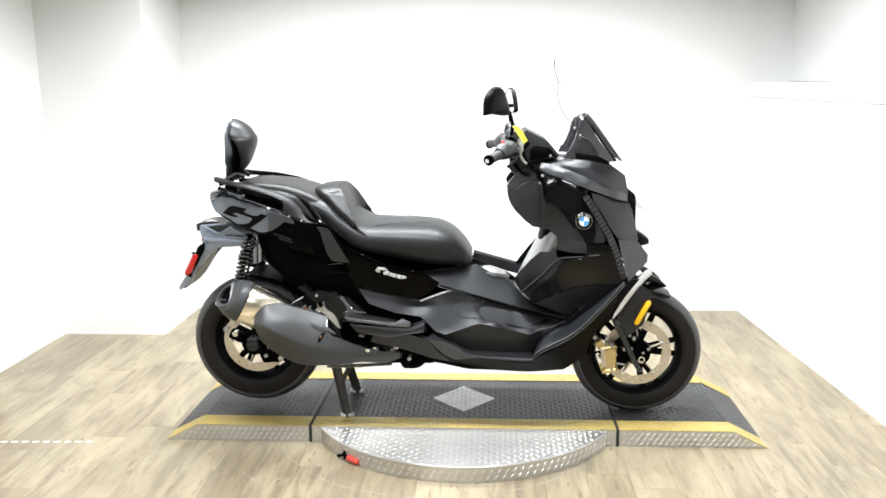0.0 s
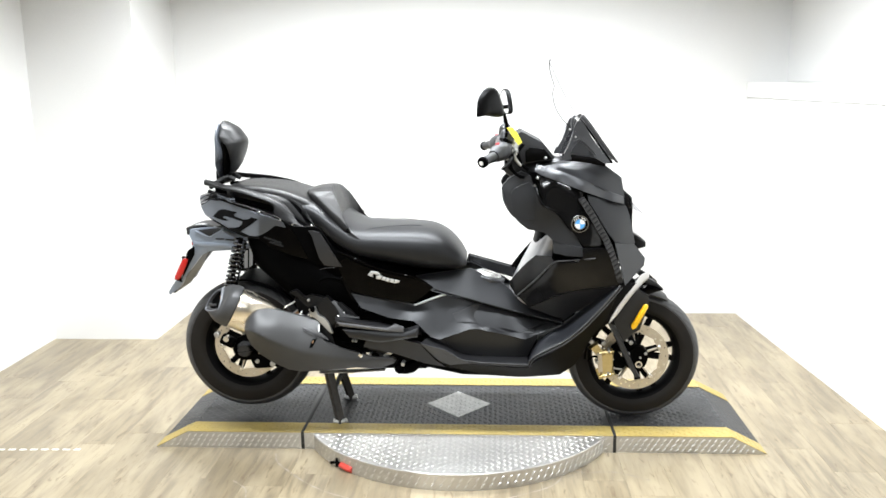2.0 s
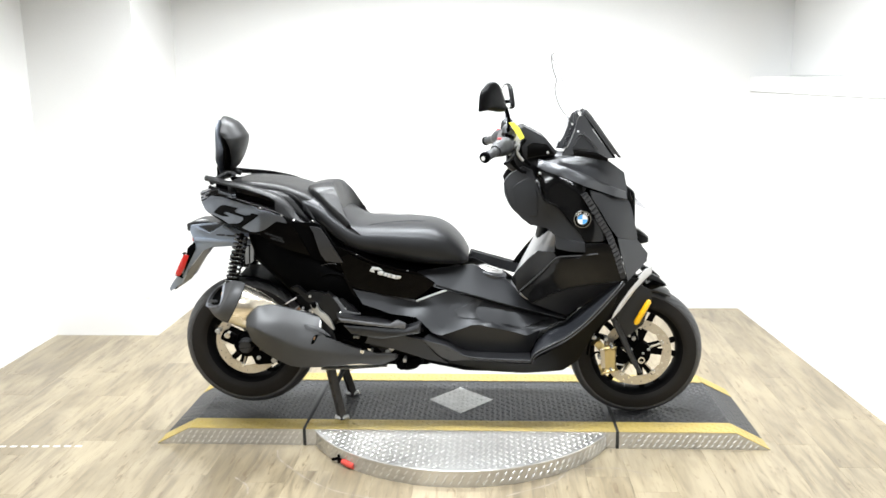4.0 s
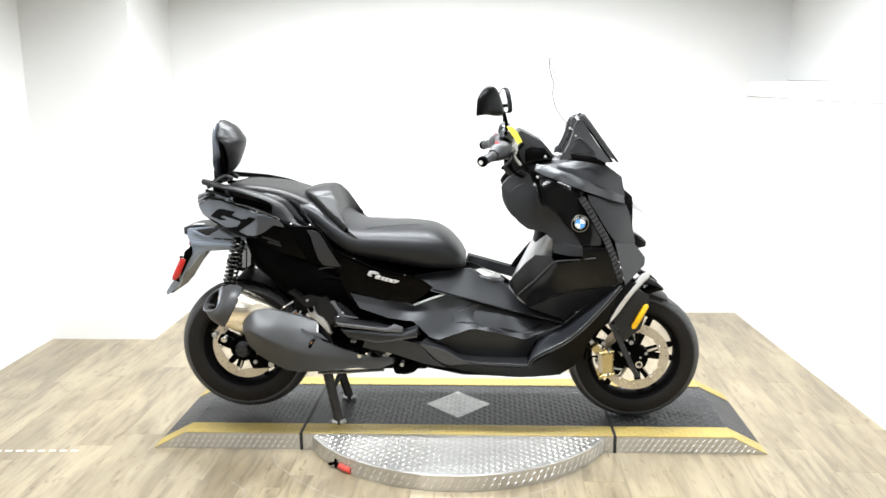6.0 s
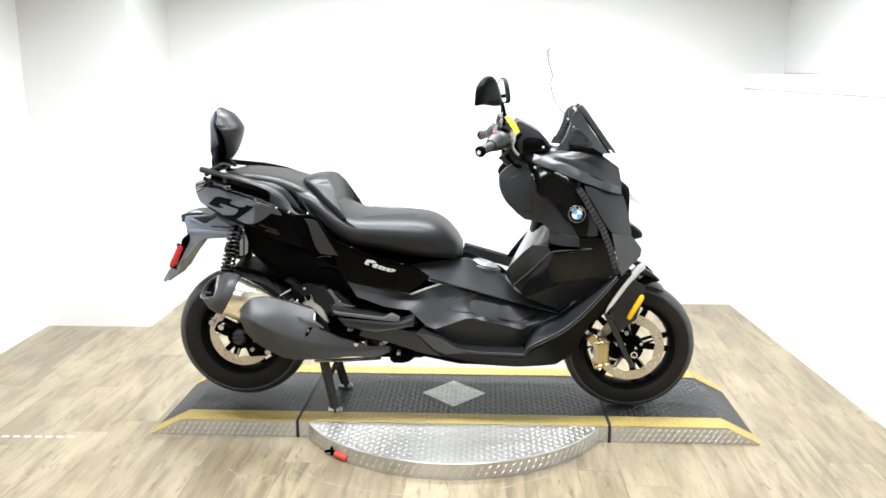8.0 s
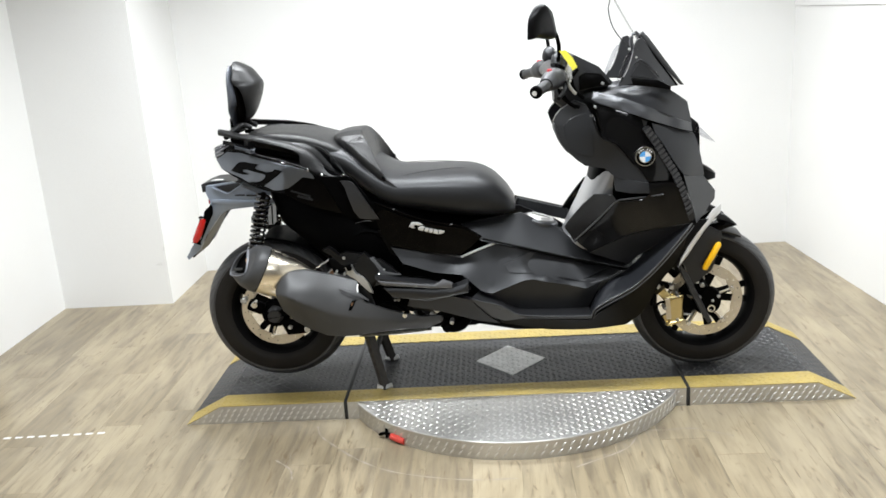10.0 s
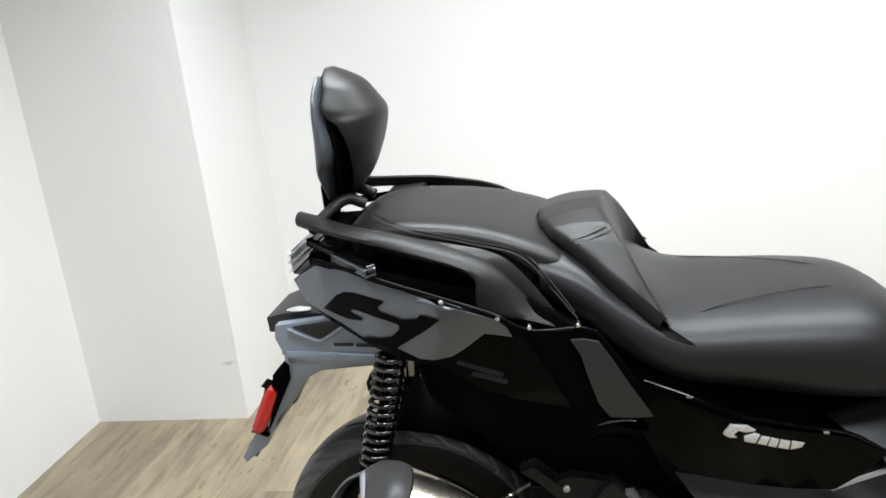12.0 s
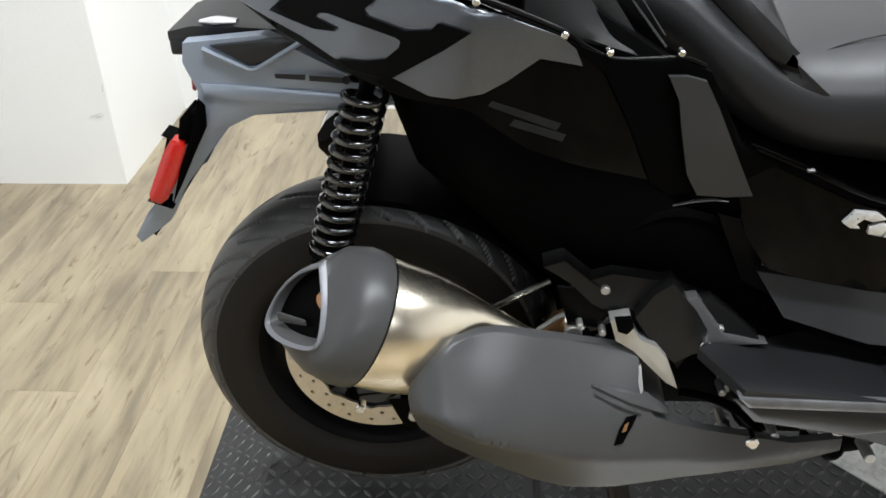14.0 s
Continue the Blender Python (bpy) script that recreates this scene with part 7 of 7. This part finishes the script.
part("emblem_ring", lathe_bm([(0.0195, -0.0046), (0.0283, -0.0046), (0.0283, -0.0008), (0.0195, -0.0008)], 40, ec), INK, emblem)
part("emblem_bead", lathe_bm([(0.0185, -0.0056), (0.0205, -0.0056), (0.0205, -0.0008), (0.0185, -0.0008)], 40, ec), CHROME, emblem)
for q in range(4):
    pts = [ec + Vector((0, -0.0048, 0))] + [ec + Vector((0.0183 * math.cos(a), -0.0048, 0.0183 * math.sin(a))) for a in np.linspace(q * math.pi / 2, (q + 1) * math.pi / 2, 9)]
    part("emblem_quarter", loft_bm([pts, [p + Vector((0, 0.003, 0)) for p in pts]]), BLUE if q % 2 else WHITE_ENAMEL, emblem)
for k in range(9):
    a = radians(20 + k * 17.5)
    q = ec + Vector((0.024 * math.cos(a), -0.0046, 0.024 * math.sin(a)))
    if k % 4:
        part("emblem_bar", box_between(q + Vector((-0.0022 * math.sin(a), 0, 0.0022 * math.cos(a))), q - Vector((-0.0022 * math.sin(a), 0, 0.0022 * math.cos(a))), 0.0012, 0.0045, 0.0), WHITE_ENAMEL, emblem)

# ---- screen ----
def screen():
    """A tall curved clear windscreen, swept back."""
    bm = bmesh.new()
    rows = []
    for t in np.linspace(0, 1, 16):
        x, z = 0.66 - 0.235 * t - 0.02 * math.sin(t * math.pi), 1.10 + 0.385 * t
        hw = 0.16 + 0.06 * math.sin(min(1, t * 1.3) * math.pi * 0.55) - 0.12 * max(0, t - 0.75) ** 1.2 * 4
        rows.append([bm.verts.new((x - 0.9 * y * y * 1.6, y, z)) for y in np.linspace(-hw, hw, 20)])
    for r0, r1 in zip(rows, rows[1:]):
        for i in range(19):
            bm.faces.new((r0[i], r0[i + 1], r1[i + 1], r1[i]))
    bmesh.ops.solidify(bm, geom=bm.faces[:], thickness=0.0006)
    return bm


ws = part("windscreen", screen(), CLEAR, scooter, "tall clear acrylic windscreen", angle=50)
ws.visible_shadow = False
# the screen's mount is a wedge on each side, with a sunk window and a rubber-edged blade in front
MOUNT = spline([(0.460, -0.165, 1.120), (0.511, -0.150, 1.243), (0.540, -0.145, 1.256), (0.600, -0.130, 1.163), (0.657, -0.105, 1.099), (0.549, -0.150, 1.125), (0.547, -0.145, 1.184)])
skin("screen_base", [(0.460, -0.130, 1.113), (0.475, -0.130, 1.137), (0.492, -0.130, 1.167), (0.505, -0.130, 1.202), (0.513, -0.130, 1.236), (0.522, -0.130, 1.255), (0.538, -0.130, 1.259), (0.551, -0.130, 1.242), (0.580, -0.130, 1.193), (0.618, -0.130, 1.145), (0.655, -0.130, 1.098), (0.621, -0.130, 1.098), (0.592, -0.130, 1.111), (0.532, -0.130, 1.121)], MOUNT, EDGE, scooter, "dark grey windscreen mount", thick=0.02, lip=0.004)
skin("mount_window", [(0.496, -0.140, 1.142), (0.515, -0.140, 1.169), (0.528, -0.140, 1.183), (0.548, -0.140, 1.172), (0.590, -0.140, 1.128), (0.540, -0.140, 1.136)], MOUNT, MATT, scooter, "sunk panel of the mount", lift=0.006, both=False)
part("mount_rib", tube_bm([(0.488, -0.155, 1.143), (0.509, -0.155, 1.176), (0.528, -0.155, 1.192), (0.550, -0.155, 1.179), (0.590, -0.155, 1.134)], 0.0028, 6, 2), SATIN, scooter)
panel("mount_foot", [(0.461, -0.160, 1.115), (0.472, -0.160, 1.141), (0.528, -0.160, 1.132), (0.587, -0.160, 1.124), (0.628, -0.160, 1.101), (0.626, -0.160, 1.091), (0.568, -0.160, 1.104), (0.509, -0.160, 1.112)], INK, scooter, "black foot of the windscreen mount", thick=0.012, lip=0.002)
panel("screen_blade", [(0.543, -0.070, 1.268), (0.555, -0.070, 1.276), (0.574, -0.070, 1.255), (0.613, -0.070, 1.201), (0.656, -0.070, 1.141), (0.689, -0.070, 1.096), (0.679, -0.070, 1.096), (0.640, -0.070, 1.140), (0.592, -0.070, 1.203), (0.554, -0.070, 1.255)], RUBBER, scooter, "black rubber-edged screen blade", thick=0.02, lip=0.003)
part("blade_line", tube_bm([(0.535, -0.105, 1.262), (0.562, -0.105, 1.231), (0.603, -0.105, 1.175), (0.635, -0.105, 1.131), (0.659, -0.105, 1.099)], 0.004, 8, 3), INK, scooter)
part("mount_horn", tube_bm([(0.511, -0.120, 1.223), (0.508, -0.120, 1.247), (0.511, -0.120, 1.269), (0.521, -0.120, 1.272)], [0.009, 0.011, 0.009, 0.005], 10, 4, flat=0.6), EDGE, scooter, "grey upper end of the mount")
panel("screen_inner", [(0.455, -0.155, 1.131), (0.468, -0.155, 1.164), (0.486, -0.155, 1.206), (0.503, -0.155, 1.229), (0.513, -0.155, 1.229), (0.498, -0.155, 1.190), (0.476, -0.155, 1.147), (0.461, -0.155, 1.123)], SMOKE, scooter, "clear side shield of the screen", thick=0.004, lip=0.001)
for q in [(0.518, -0.152, 1.200), (0.497, -0.152, 1.227)]:
    part("mount_screw", cyl_bm((q[0], q[1] - 0.004, q[2]), (q[0], q[1] + 0.01, q[2]), 0.004, sides=10, bevel=0.001), CAST, scooter)
part("dash_hood", shell_bm([(0.302, -0.120, 1.207), (0.322, -0.120, 1.219), (0.350, -0.120, 1.205), (0.401, -0.120, 1.177), (0.420, -0.120, 1.155), (0.445, -0.120, 1.124), (0.437, -0.120, 1.114), (0.383, -0.120, 1.109), (0.329, -0.120, 1.099), (0.312, -0.120, 1.127)], thick=0.24, lip=0.014, bulge=0.008), MATT, scooter, "matt black instrument hood", angle=50)
panel("hood_side", [(0.335, -0.138, 1.149), (0.354, -0.138, 1.161), (0.406, -0.138, 1.155), (0.435, -0.138, 1.119), (0.381, -0.138, 1.113), (0.336, -0.138, 1.105)], INK, scooter, "gloss black side of the instrument hood", thick=0.006, lip=0.002)
q = [(0.410, -0.150, 1.124)][0]
part("hood_screw", cyl_bm((q[0], q[1] - 0.004, q[2]), (q[0], q[1] + 0.01, q[2]), 0.005, sides=10, bevel=0.001), CAST, scooter)
part("cowl_top", loft_bm([[Vector((x, w * math.cos(k), z + h * math.sin(k))) for k in np.linspace(0, 2 * math.pi, 24, endpoint=False)] for x, z, w, h in ((0.40, 1.085, 0.14, 0.012), (0.46, 1.092, 0.15, 0.016), (0.55, 1.09, 0.13, 0.018), (0.62, 1.075, 0.1, 0.018), (0.70, 1.025, 0.05, 0.012))]), EDGE, scooter, "satin dark cowl top", angle=50)

# ---- handlebar ----
bar = part("handlebar", tube_bm([(0.2, -0.33, 1.135), (0.25, -0.22, 1.15), (0.31, -0.1, 1.155), (0.32, 0.0, 1.15), (0.31, 0.1, 1.155), (0.25, 0.22, 1.15), (0.2, 0.33, 1.135)], 0.014, 12), MATT, scooter, "black tubular handlebar")
part("bar_cover", loft_bm([[Vector((0.275 - 0.5 * y * y * 4 * 0.25 + rx * math.cos(k), y, 1.168 - 0.35 * y * y + rz * math.sin(k))) for k in np.linspace(0, 2 * math.pi, 20, endpoint=False)] for y, rx, rz in ((-0.2, 0.02, 0.016), (-0.19, 0.03, 0.024), (-0.12, 0.042, 0.031), (0.0, 0.046, 0.034), (0.12, 0.042, 0.031), (0.19, 0.03, 0.024), (0.2, 0.02, 0.016))]), MATT, bar, "matt black handlebar cover", angle=50)
for s in (-1, 1):
    part("grip", tube_bm([(0.183, s * 0.365, 1.13), (0.205, s * 0.32, 1.138), (0.222, s * 0.28, 1.143)], [0.0165, 0.0175, 0.017], 14), GRIP, bar, "black rubber grip")
    part("bar_end", cyl_bm((0.178, s * 0.373, 1.128), (0.185, s * 0.36, 1.131), 0.0195, sides=18, bevel=0.003), DEEP, bar, "black bar-end weight")
    part("bar_end_screw", cyl_bm((0.1755, s * 0.378, 1.127), (0.179, s * 0.372, 1.128), 0.008, sides=12), CHROME, bar)
    part("switch_box", tube_bm([(0.218, s * 0.288, 1.142), (0.232, s * 0.26, 1.15), (0.25, s * 0.225, 1.156), (0.268, s * 0.19, 1.16)], [0.022, 0.031, 0.034, 0.026], 16), GRIP, bar, "black switch housing")
    part("switch", box_bm(0.224, s * 0.25 - 0.01, 1.17, 0.24, s * 0.25 + 0.01, 1.188, 0.004), RED_BUTTON, bar, "red switch")
    part("lever", tube_bm([(0.285, s * 0.2, 1.135), (0.275, s * 0.27, 1.118), (0.25, s * 0.35, 1.105)], [0.009, 0.007, 0.006], 8), RIM, bar, "black brake lever")
    part("reservoir", tube_bm([(0.262, s * 0.2, 1.19), (0.27, s * 0.19, 1.21), (0.285, s * 0.185, 1.222)], [0.024, 0.028, 0.018], 14), MATT, bar, "black brake fluid reservoir")
    part("lever_clamp", box_between((0.268, s * 0.2, 1.13), (0.3, s * 0.175, 1.19), 0.022, 0.02, 0.005), CAST, bar, "cast lever clamp")
part("clamp_bolt", cyl_bm((0.286, -0.222, 1.158), (0.287, -0.195, 1.158), 0.0075, sides=10, bevel=0.001), CHROME, bar)
part("lever_joint", tube_bm([(0.30, -0.2, 1.17), (0.302, -0.205, 1.15), (0.295, -0.205, 1.135), (0.305, -0.2, 1.115), (0.318, -0.195, 1.1)], 0.0055, 8), CAST, bar, "bright lever linkage")
# mirrors: a rounded-triangle shell with a glass towards the rider, on a bent stalk
def mirror(s, c, lean, turn):
    """c: middle of the shell."""
    c = Vector(c)
    outline = ((0.078, -0.044), (0.074, 0.007), (0.050, 0.033), (0.018, 0.048), (-0.015, 0.048), (-0.042, 0.033), (-0.074, -0.005), (-0.091, -0.035), (-0.082, -0.048), (-0.036, -0.048), (0.024, -0.042))
    across = Vector((math.sin(turn), s * math.cos(turn), 0))
    back = Vector((math.cos(turn), -s * math.sin(turn), 0))
    ring = smooth_path([c + across * (u * 0.86) + Vector((0, 0, v * 1.06)) + back * (lean * v) for u, v in outline + outline[:1]], 4)[:-1]
    mid = sum(ring, Vector()) / len(ring)
    rings = [[mid + (p - mid) * k + back * d for p in ring] for k, d in ((0.9, -0.004), (0.97, -0.006), (1.0, 0.0), (0.985, 0.008), (0.9, 0.015), (0.55, 0.02))]
    stem = part("mirror", tube_bm([(0.262, s * 0.21, 1.195), (0.266, s * 0.225, 1.24), (0.26, s * 0.25, 1.275), (0.245, s * 0.285, 1.298), c + across * 0.01 + Vector((0, 0, -0.025))], [0.007, 0.0065, 0.0065, 0.007, 0.008], 8), DEEP, scooter, "black rear-view mirror")
    part("mirror_shell", loft_bm(rings), PLASTIC, stem, "black mirror shell", angle=60)
    part("mirror_glass", loft_bm([[mid + (p - mid) * 0.88 + back * d for p in ring] for d in (-0.0052, -0.0042)]), GLASS, stem, "silvered mirror glass")
    part("stalk_base", cyl_bm((0.262, s * 0.21, 1.175), (0.262, s * 0.212, 1.205), 0.012, 0.009, 14, 0.002), DEEP, stem)
    return stem


mirror(-1, [(0.204, -0.330, 1.331)][0], 0.05, radians(-35))
mirror(1, [(0.266, 0.330, 1.318)][0], 0.05, radians(-18))
tag = tagged(part("paper_tag", loft_bm([[Vector(p) + Vector((0, o, 0)) for p in [(0.265, -0.235, 1.240), (0.285, -0.235, 1.242), (0.305, -0.235, 1.218), (0.321, -0.235, 1.187), (0.306, -0.235, 1.177), (0.293, -0.235, 1.198)]] for o in (0, -0.004)]), TAG), "yellow paper tag tied to the brake lever", "paper tag")
part("tag_wire", tube_bm([(0.252, -0.220, 1.241), (0.295, -0.220, 1.240), (0.342, -0.220, 1.238)], 0.0012, 5, 1), CAST, tag)
for pts in ([(0.328, -0.170, 1.176), (0.309, -0.170, 1.146), (0.320, -0.170, 1.107), (0.346, -0.170, 1.081)], [(0.298, -0.170, 1.166), (0.280, -0.170, 1.106), (0.301, -0.170, 1.067), (0.331, -0.170, 1.053)], [(0.260, -0.170, 1.126), (0.280, -0.170, 1.086), (0.321, -0.170, 1.053)]):
    part("cable", tube_bm(pts, 0.0055, 8), DEEP, scooter, "black control cable")
part("aerial_wire", tube_bm([(0.427, -0.130, 1.480), (0.420, -0.130, 1.461), (0.428, -0.130, 1.417), (0.439, -0.130, 1.384), (0.434, -0.130, 1.353), (0.445, -0.130, 1.305), (0.471, -0.130, 1.262), (0.501, -0.130, 1.233)], 0.0019, 6), WIRE, scooter, "thin dark wire on the screen")

# ---- fork, mudguard, caliper ----
for s in (-1, 1):
    part("fork_leg", tube_bm([(0.63, s * 0.095, 0.66), (0.7, s * 0.095, 0.5), (0.775, s * 0.095, 0.335)], [0.02, 0.02, 0.024], 14, 2), DEEP, scooter, "black fork leg")
    part("fork_guard", loft_bm([[p + Vector((-w, 0.006, -0.002)), p + Vector((-w * 0.7, -0.006, -0.001)), p + Vector((w * 0.7, -0.006, 0.001)), p + Vector((w, 0.006, 0.002))] for p, w in zip([Vector(v) * Vector((1, -s, 1)) for v in [(0.666, -0.135, 0.488), (0.684, -0.135, 0.455), (0.720, -0.135, 0.378), (0.750, -0.135, 0.316), (0.774, -0.135, 0.274)]], (0.004, 0.011, 0.012, 0.011, 0.009))]), GRIP, scooter, "flat black fork guard")
panel("fork_cover", [(0.680, -0.125, 0.494), (0.706, -0.125, 0.540), (0.737, -0.125, 0.586), (0.764, -0.125, 0.621), (0.809, -0.125, 0.595), (0.807, -0.125, 0.556), (0.779, -0.125, 0.464), (0.755, -0.125, 0.446), (0.737, -0.125, 0.428), (0.713, -0.125, 0.408)], MATT, scooter, "matt black fork cover", thick=0.02, lip=0.004, bulge=0.004)
part("amber_reflector", tube_bm([(0.779 + dx, -0.14, 0.522 + dz) for dx, dz in ((0.0195, 0.043), (0.0165, 0.036), (-0.006, -0.006), (-0.0275, -0.046), (-0.031, -0.053))], [0.005, 0.0105, 0.011, 0.0105, 0.005], 14, 1), AMBER, scooter, "amber side reflector")
part("front_mudguard", lathe_bm([(0.256, -0.066), (0.262, -0.07), (0.269, -0.045), (0.272, 0.0), (0.269, 0.045), (0.262, 0.07), (0.256, 0.066), (0.26, 0.0)], 120, FW_), MATT, scooter, "black front mudguard")
for ob in [o for o in scooter.children if o.name == "front_mudguard"]:
    bm = bmesh.new()
    bm.from_mesh(ob.data)
    drop = [f for f in bm.faces if not (1.12 < math.atan2(f.calc_center_median().z - FW_.z, f.calc_center_median().x - FW_.x) < 2.7)]
    bmesh.ops.delete(bm, geom=drop, context="FACES")
    bm.to_mesh(ob.data)
    bm.free()
panel("mudguard_side", [(0.778, -0.085, 0.591), (0.789, -0.085, 0.611), (0.815, -0.085, 0.628), (0.841, -0.085, 0.620), (0.873, -0.085, 0.607), (0.844, -0.085, 0.601), (0.811, -0.085, 0.589), (0.791, -0.085, 0.582)], GLOSS, scooter, "gloss black lip of the front mudguard", thick=0.03, lip=0.002)
panel("mudguard_flap", [(0.789, -0.075, 0.643), (0.809, -0.075, 0.654), (0.842, -0.075, 0.637), (0.873, -0.075, 0.609), (0.836, -0.075, 0.620), (0.807, -0.075, 0.628)], SATIN, scooter, thick=0.03, lip=0.002)
# gold four-bolt caliper with its carrier, pins, pad plate and hose
cal = part("brake_caliper", join(box_between(*[(0.652, -0.105, 0.364), (0.661, -0.105, 0.274)], 0.027, 0.05, 0.007), box_between(*[(0.606, -0.105, 0.391), (0.638, -0.105, 0.351)], 0.022, 0.03, 0.005), box_between(*[(0.625, -0.100, 0.272), (0.676, -0.100, 0.284)], 0.016, 0.04, 0.004)), GOLD, scooter, "gold front brake caliper")
part("caliper_plate", box_between(*[(0.628, -0.122, 0.363), (0.634, -0.122, 0.289)], 0.008, 0.012, 0.002), STEEL, cal)
for pts, r in (([(0.587, -0.120, 0.406), (0.607, -0.120, 0.422), (0.628, -0.120, 0.414), (0.642, -0.120, 0.392)], 0.0048), ([(0.586, -0.120, 0.328), (0.598, -0.120, 0.346), (0.614, -0.120, 0.351), (0.630, -0.120, 0.338)], 0.0045), ([(0.582, -0.125, 0.406), (0.575, -0.125, 0.374), (0.572, -0.125, 0.343)], 0.005)):
    part("brake_hose", tube_bm(pts, r, 8), DEEP, cal)
for q, r in zip([(0.595, -0.120, 0.411), (0.642, -0.120, 0.405), (0.620, -0.120, 0.329), (0.664, -0.120, 0.374), (0.664, -0.120, 0.282)], (0.009, 0.009, 0.007, 0.006, 0.006)):
    part("caliper_pin", cyl_bm((q[0], q[1] - 0.008, q[2]), (q[0], q[1] + 0.03, q[2]), r, sides=12, bevel=0.002), CAST, cal)
part("caliper_bracket", box_between(*[(0.676, -0.100, 0.368), (0.721, -0.100, 0.319)], 0.03, 0.02, 0.004), DEEP, cal)
part("hose_clip", box_between(*[(0.685, -0.120, 0.303), (0.715, -0.120, 0.299)], 0.008, 0.006, 0.002), CAST, cal)
# black castings, sensor ring and bolts round the front axle
part("fork_foot", loft_bm([[Vector((p[0] + r * math.cos(k), -0.105 - 0.02 * (j % 2), p[2] + r * 1.25 * math.sin(k))) for k in np.linspace(0, 2 * math.pi, 20, endpoint=False)] for j, (p, r) in enumerate(((FW_ + Vector((0.004, 0, 0.02)), 0.04), (FW_ + Vector((0.004, 0, 0.02)), 0.036)))]), DEEP, scooter, "black cast fork foot")
for q, r in zip([(0.730, -0.118, 0.419), (0.720, -0.118, 0.392), (0.725, -0.118, 0.428), (0.784, -0.118, 0.349), (0.804, -0.118, 0.365), (0.747, -0.118, 0.408), (0.778, -0.118, 0.313), (0.741, -0.118, 0.364)], (0.0055, 0.0045, 0.004, 0.005, 0.006, 0.008, 0.005, 0.004)):
    part("foot_bolt", cyl_bm((q[0], q[1] - 0.01, q[2]), (q[0], q[1] + 0.02, q[2]), r, sides=10, bevel=0.0012), CAST, scooter)
part("axle_ring", lathe_bm([(0.0085, -0.136), (0.0135, -0.136), (0.0145, -0.132), (0.0145, -0.1), (0.0085, -0.1)], 24, FW_ + Vector((0.004, 0, -0.004))), CHROME, scooter, "bright ring of the front axle")

# ---- floor, plank by plank ----
floor = tagged(part("floor", box_bm(-4.8, YS - 0.2, -0.12, 5.2, YB + 0.2, -0.0035), PLANK), "pale oak vinyl plank floor with brown streaks", "floor", kind="structure")
PW, PLEN = 0.152, 0.92
rng = random.Random(4)


def plank_mesh(length):
    bm = box_bm(0, 0, -0.0036, PW - 0.0004, length - 0.0004, 0.0)
    top = [e for e in bm.edges if all(v.co.z > -0.001 for v in e.verts)]
    bmesh.ops.bevel(bm, geom=top, offset=0.0004, segments=1, affect="EDGES")
    me = bpy.data.meshes.new("plank")
    bm.to_mesh(me)
    bm.free()
    me.materials.append(PLANK)
    return me


whole = plank_mesh(PLEN)
row = 0
x = XL - 0.1
while x < XR1 + 0.45:
    y = YF - 3.2 - rng.random() * PLEN
    while y < YB + 0.05:
        ob = new("plank", whole)
        ob.parent = floor
        ob.location = (x, y, 0)
        y += PLEN
    x += PW
    row += 1
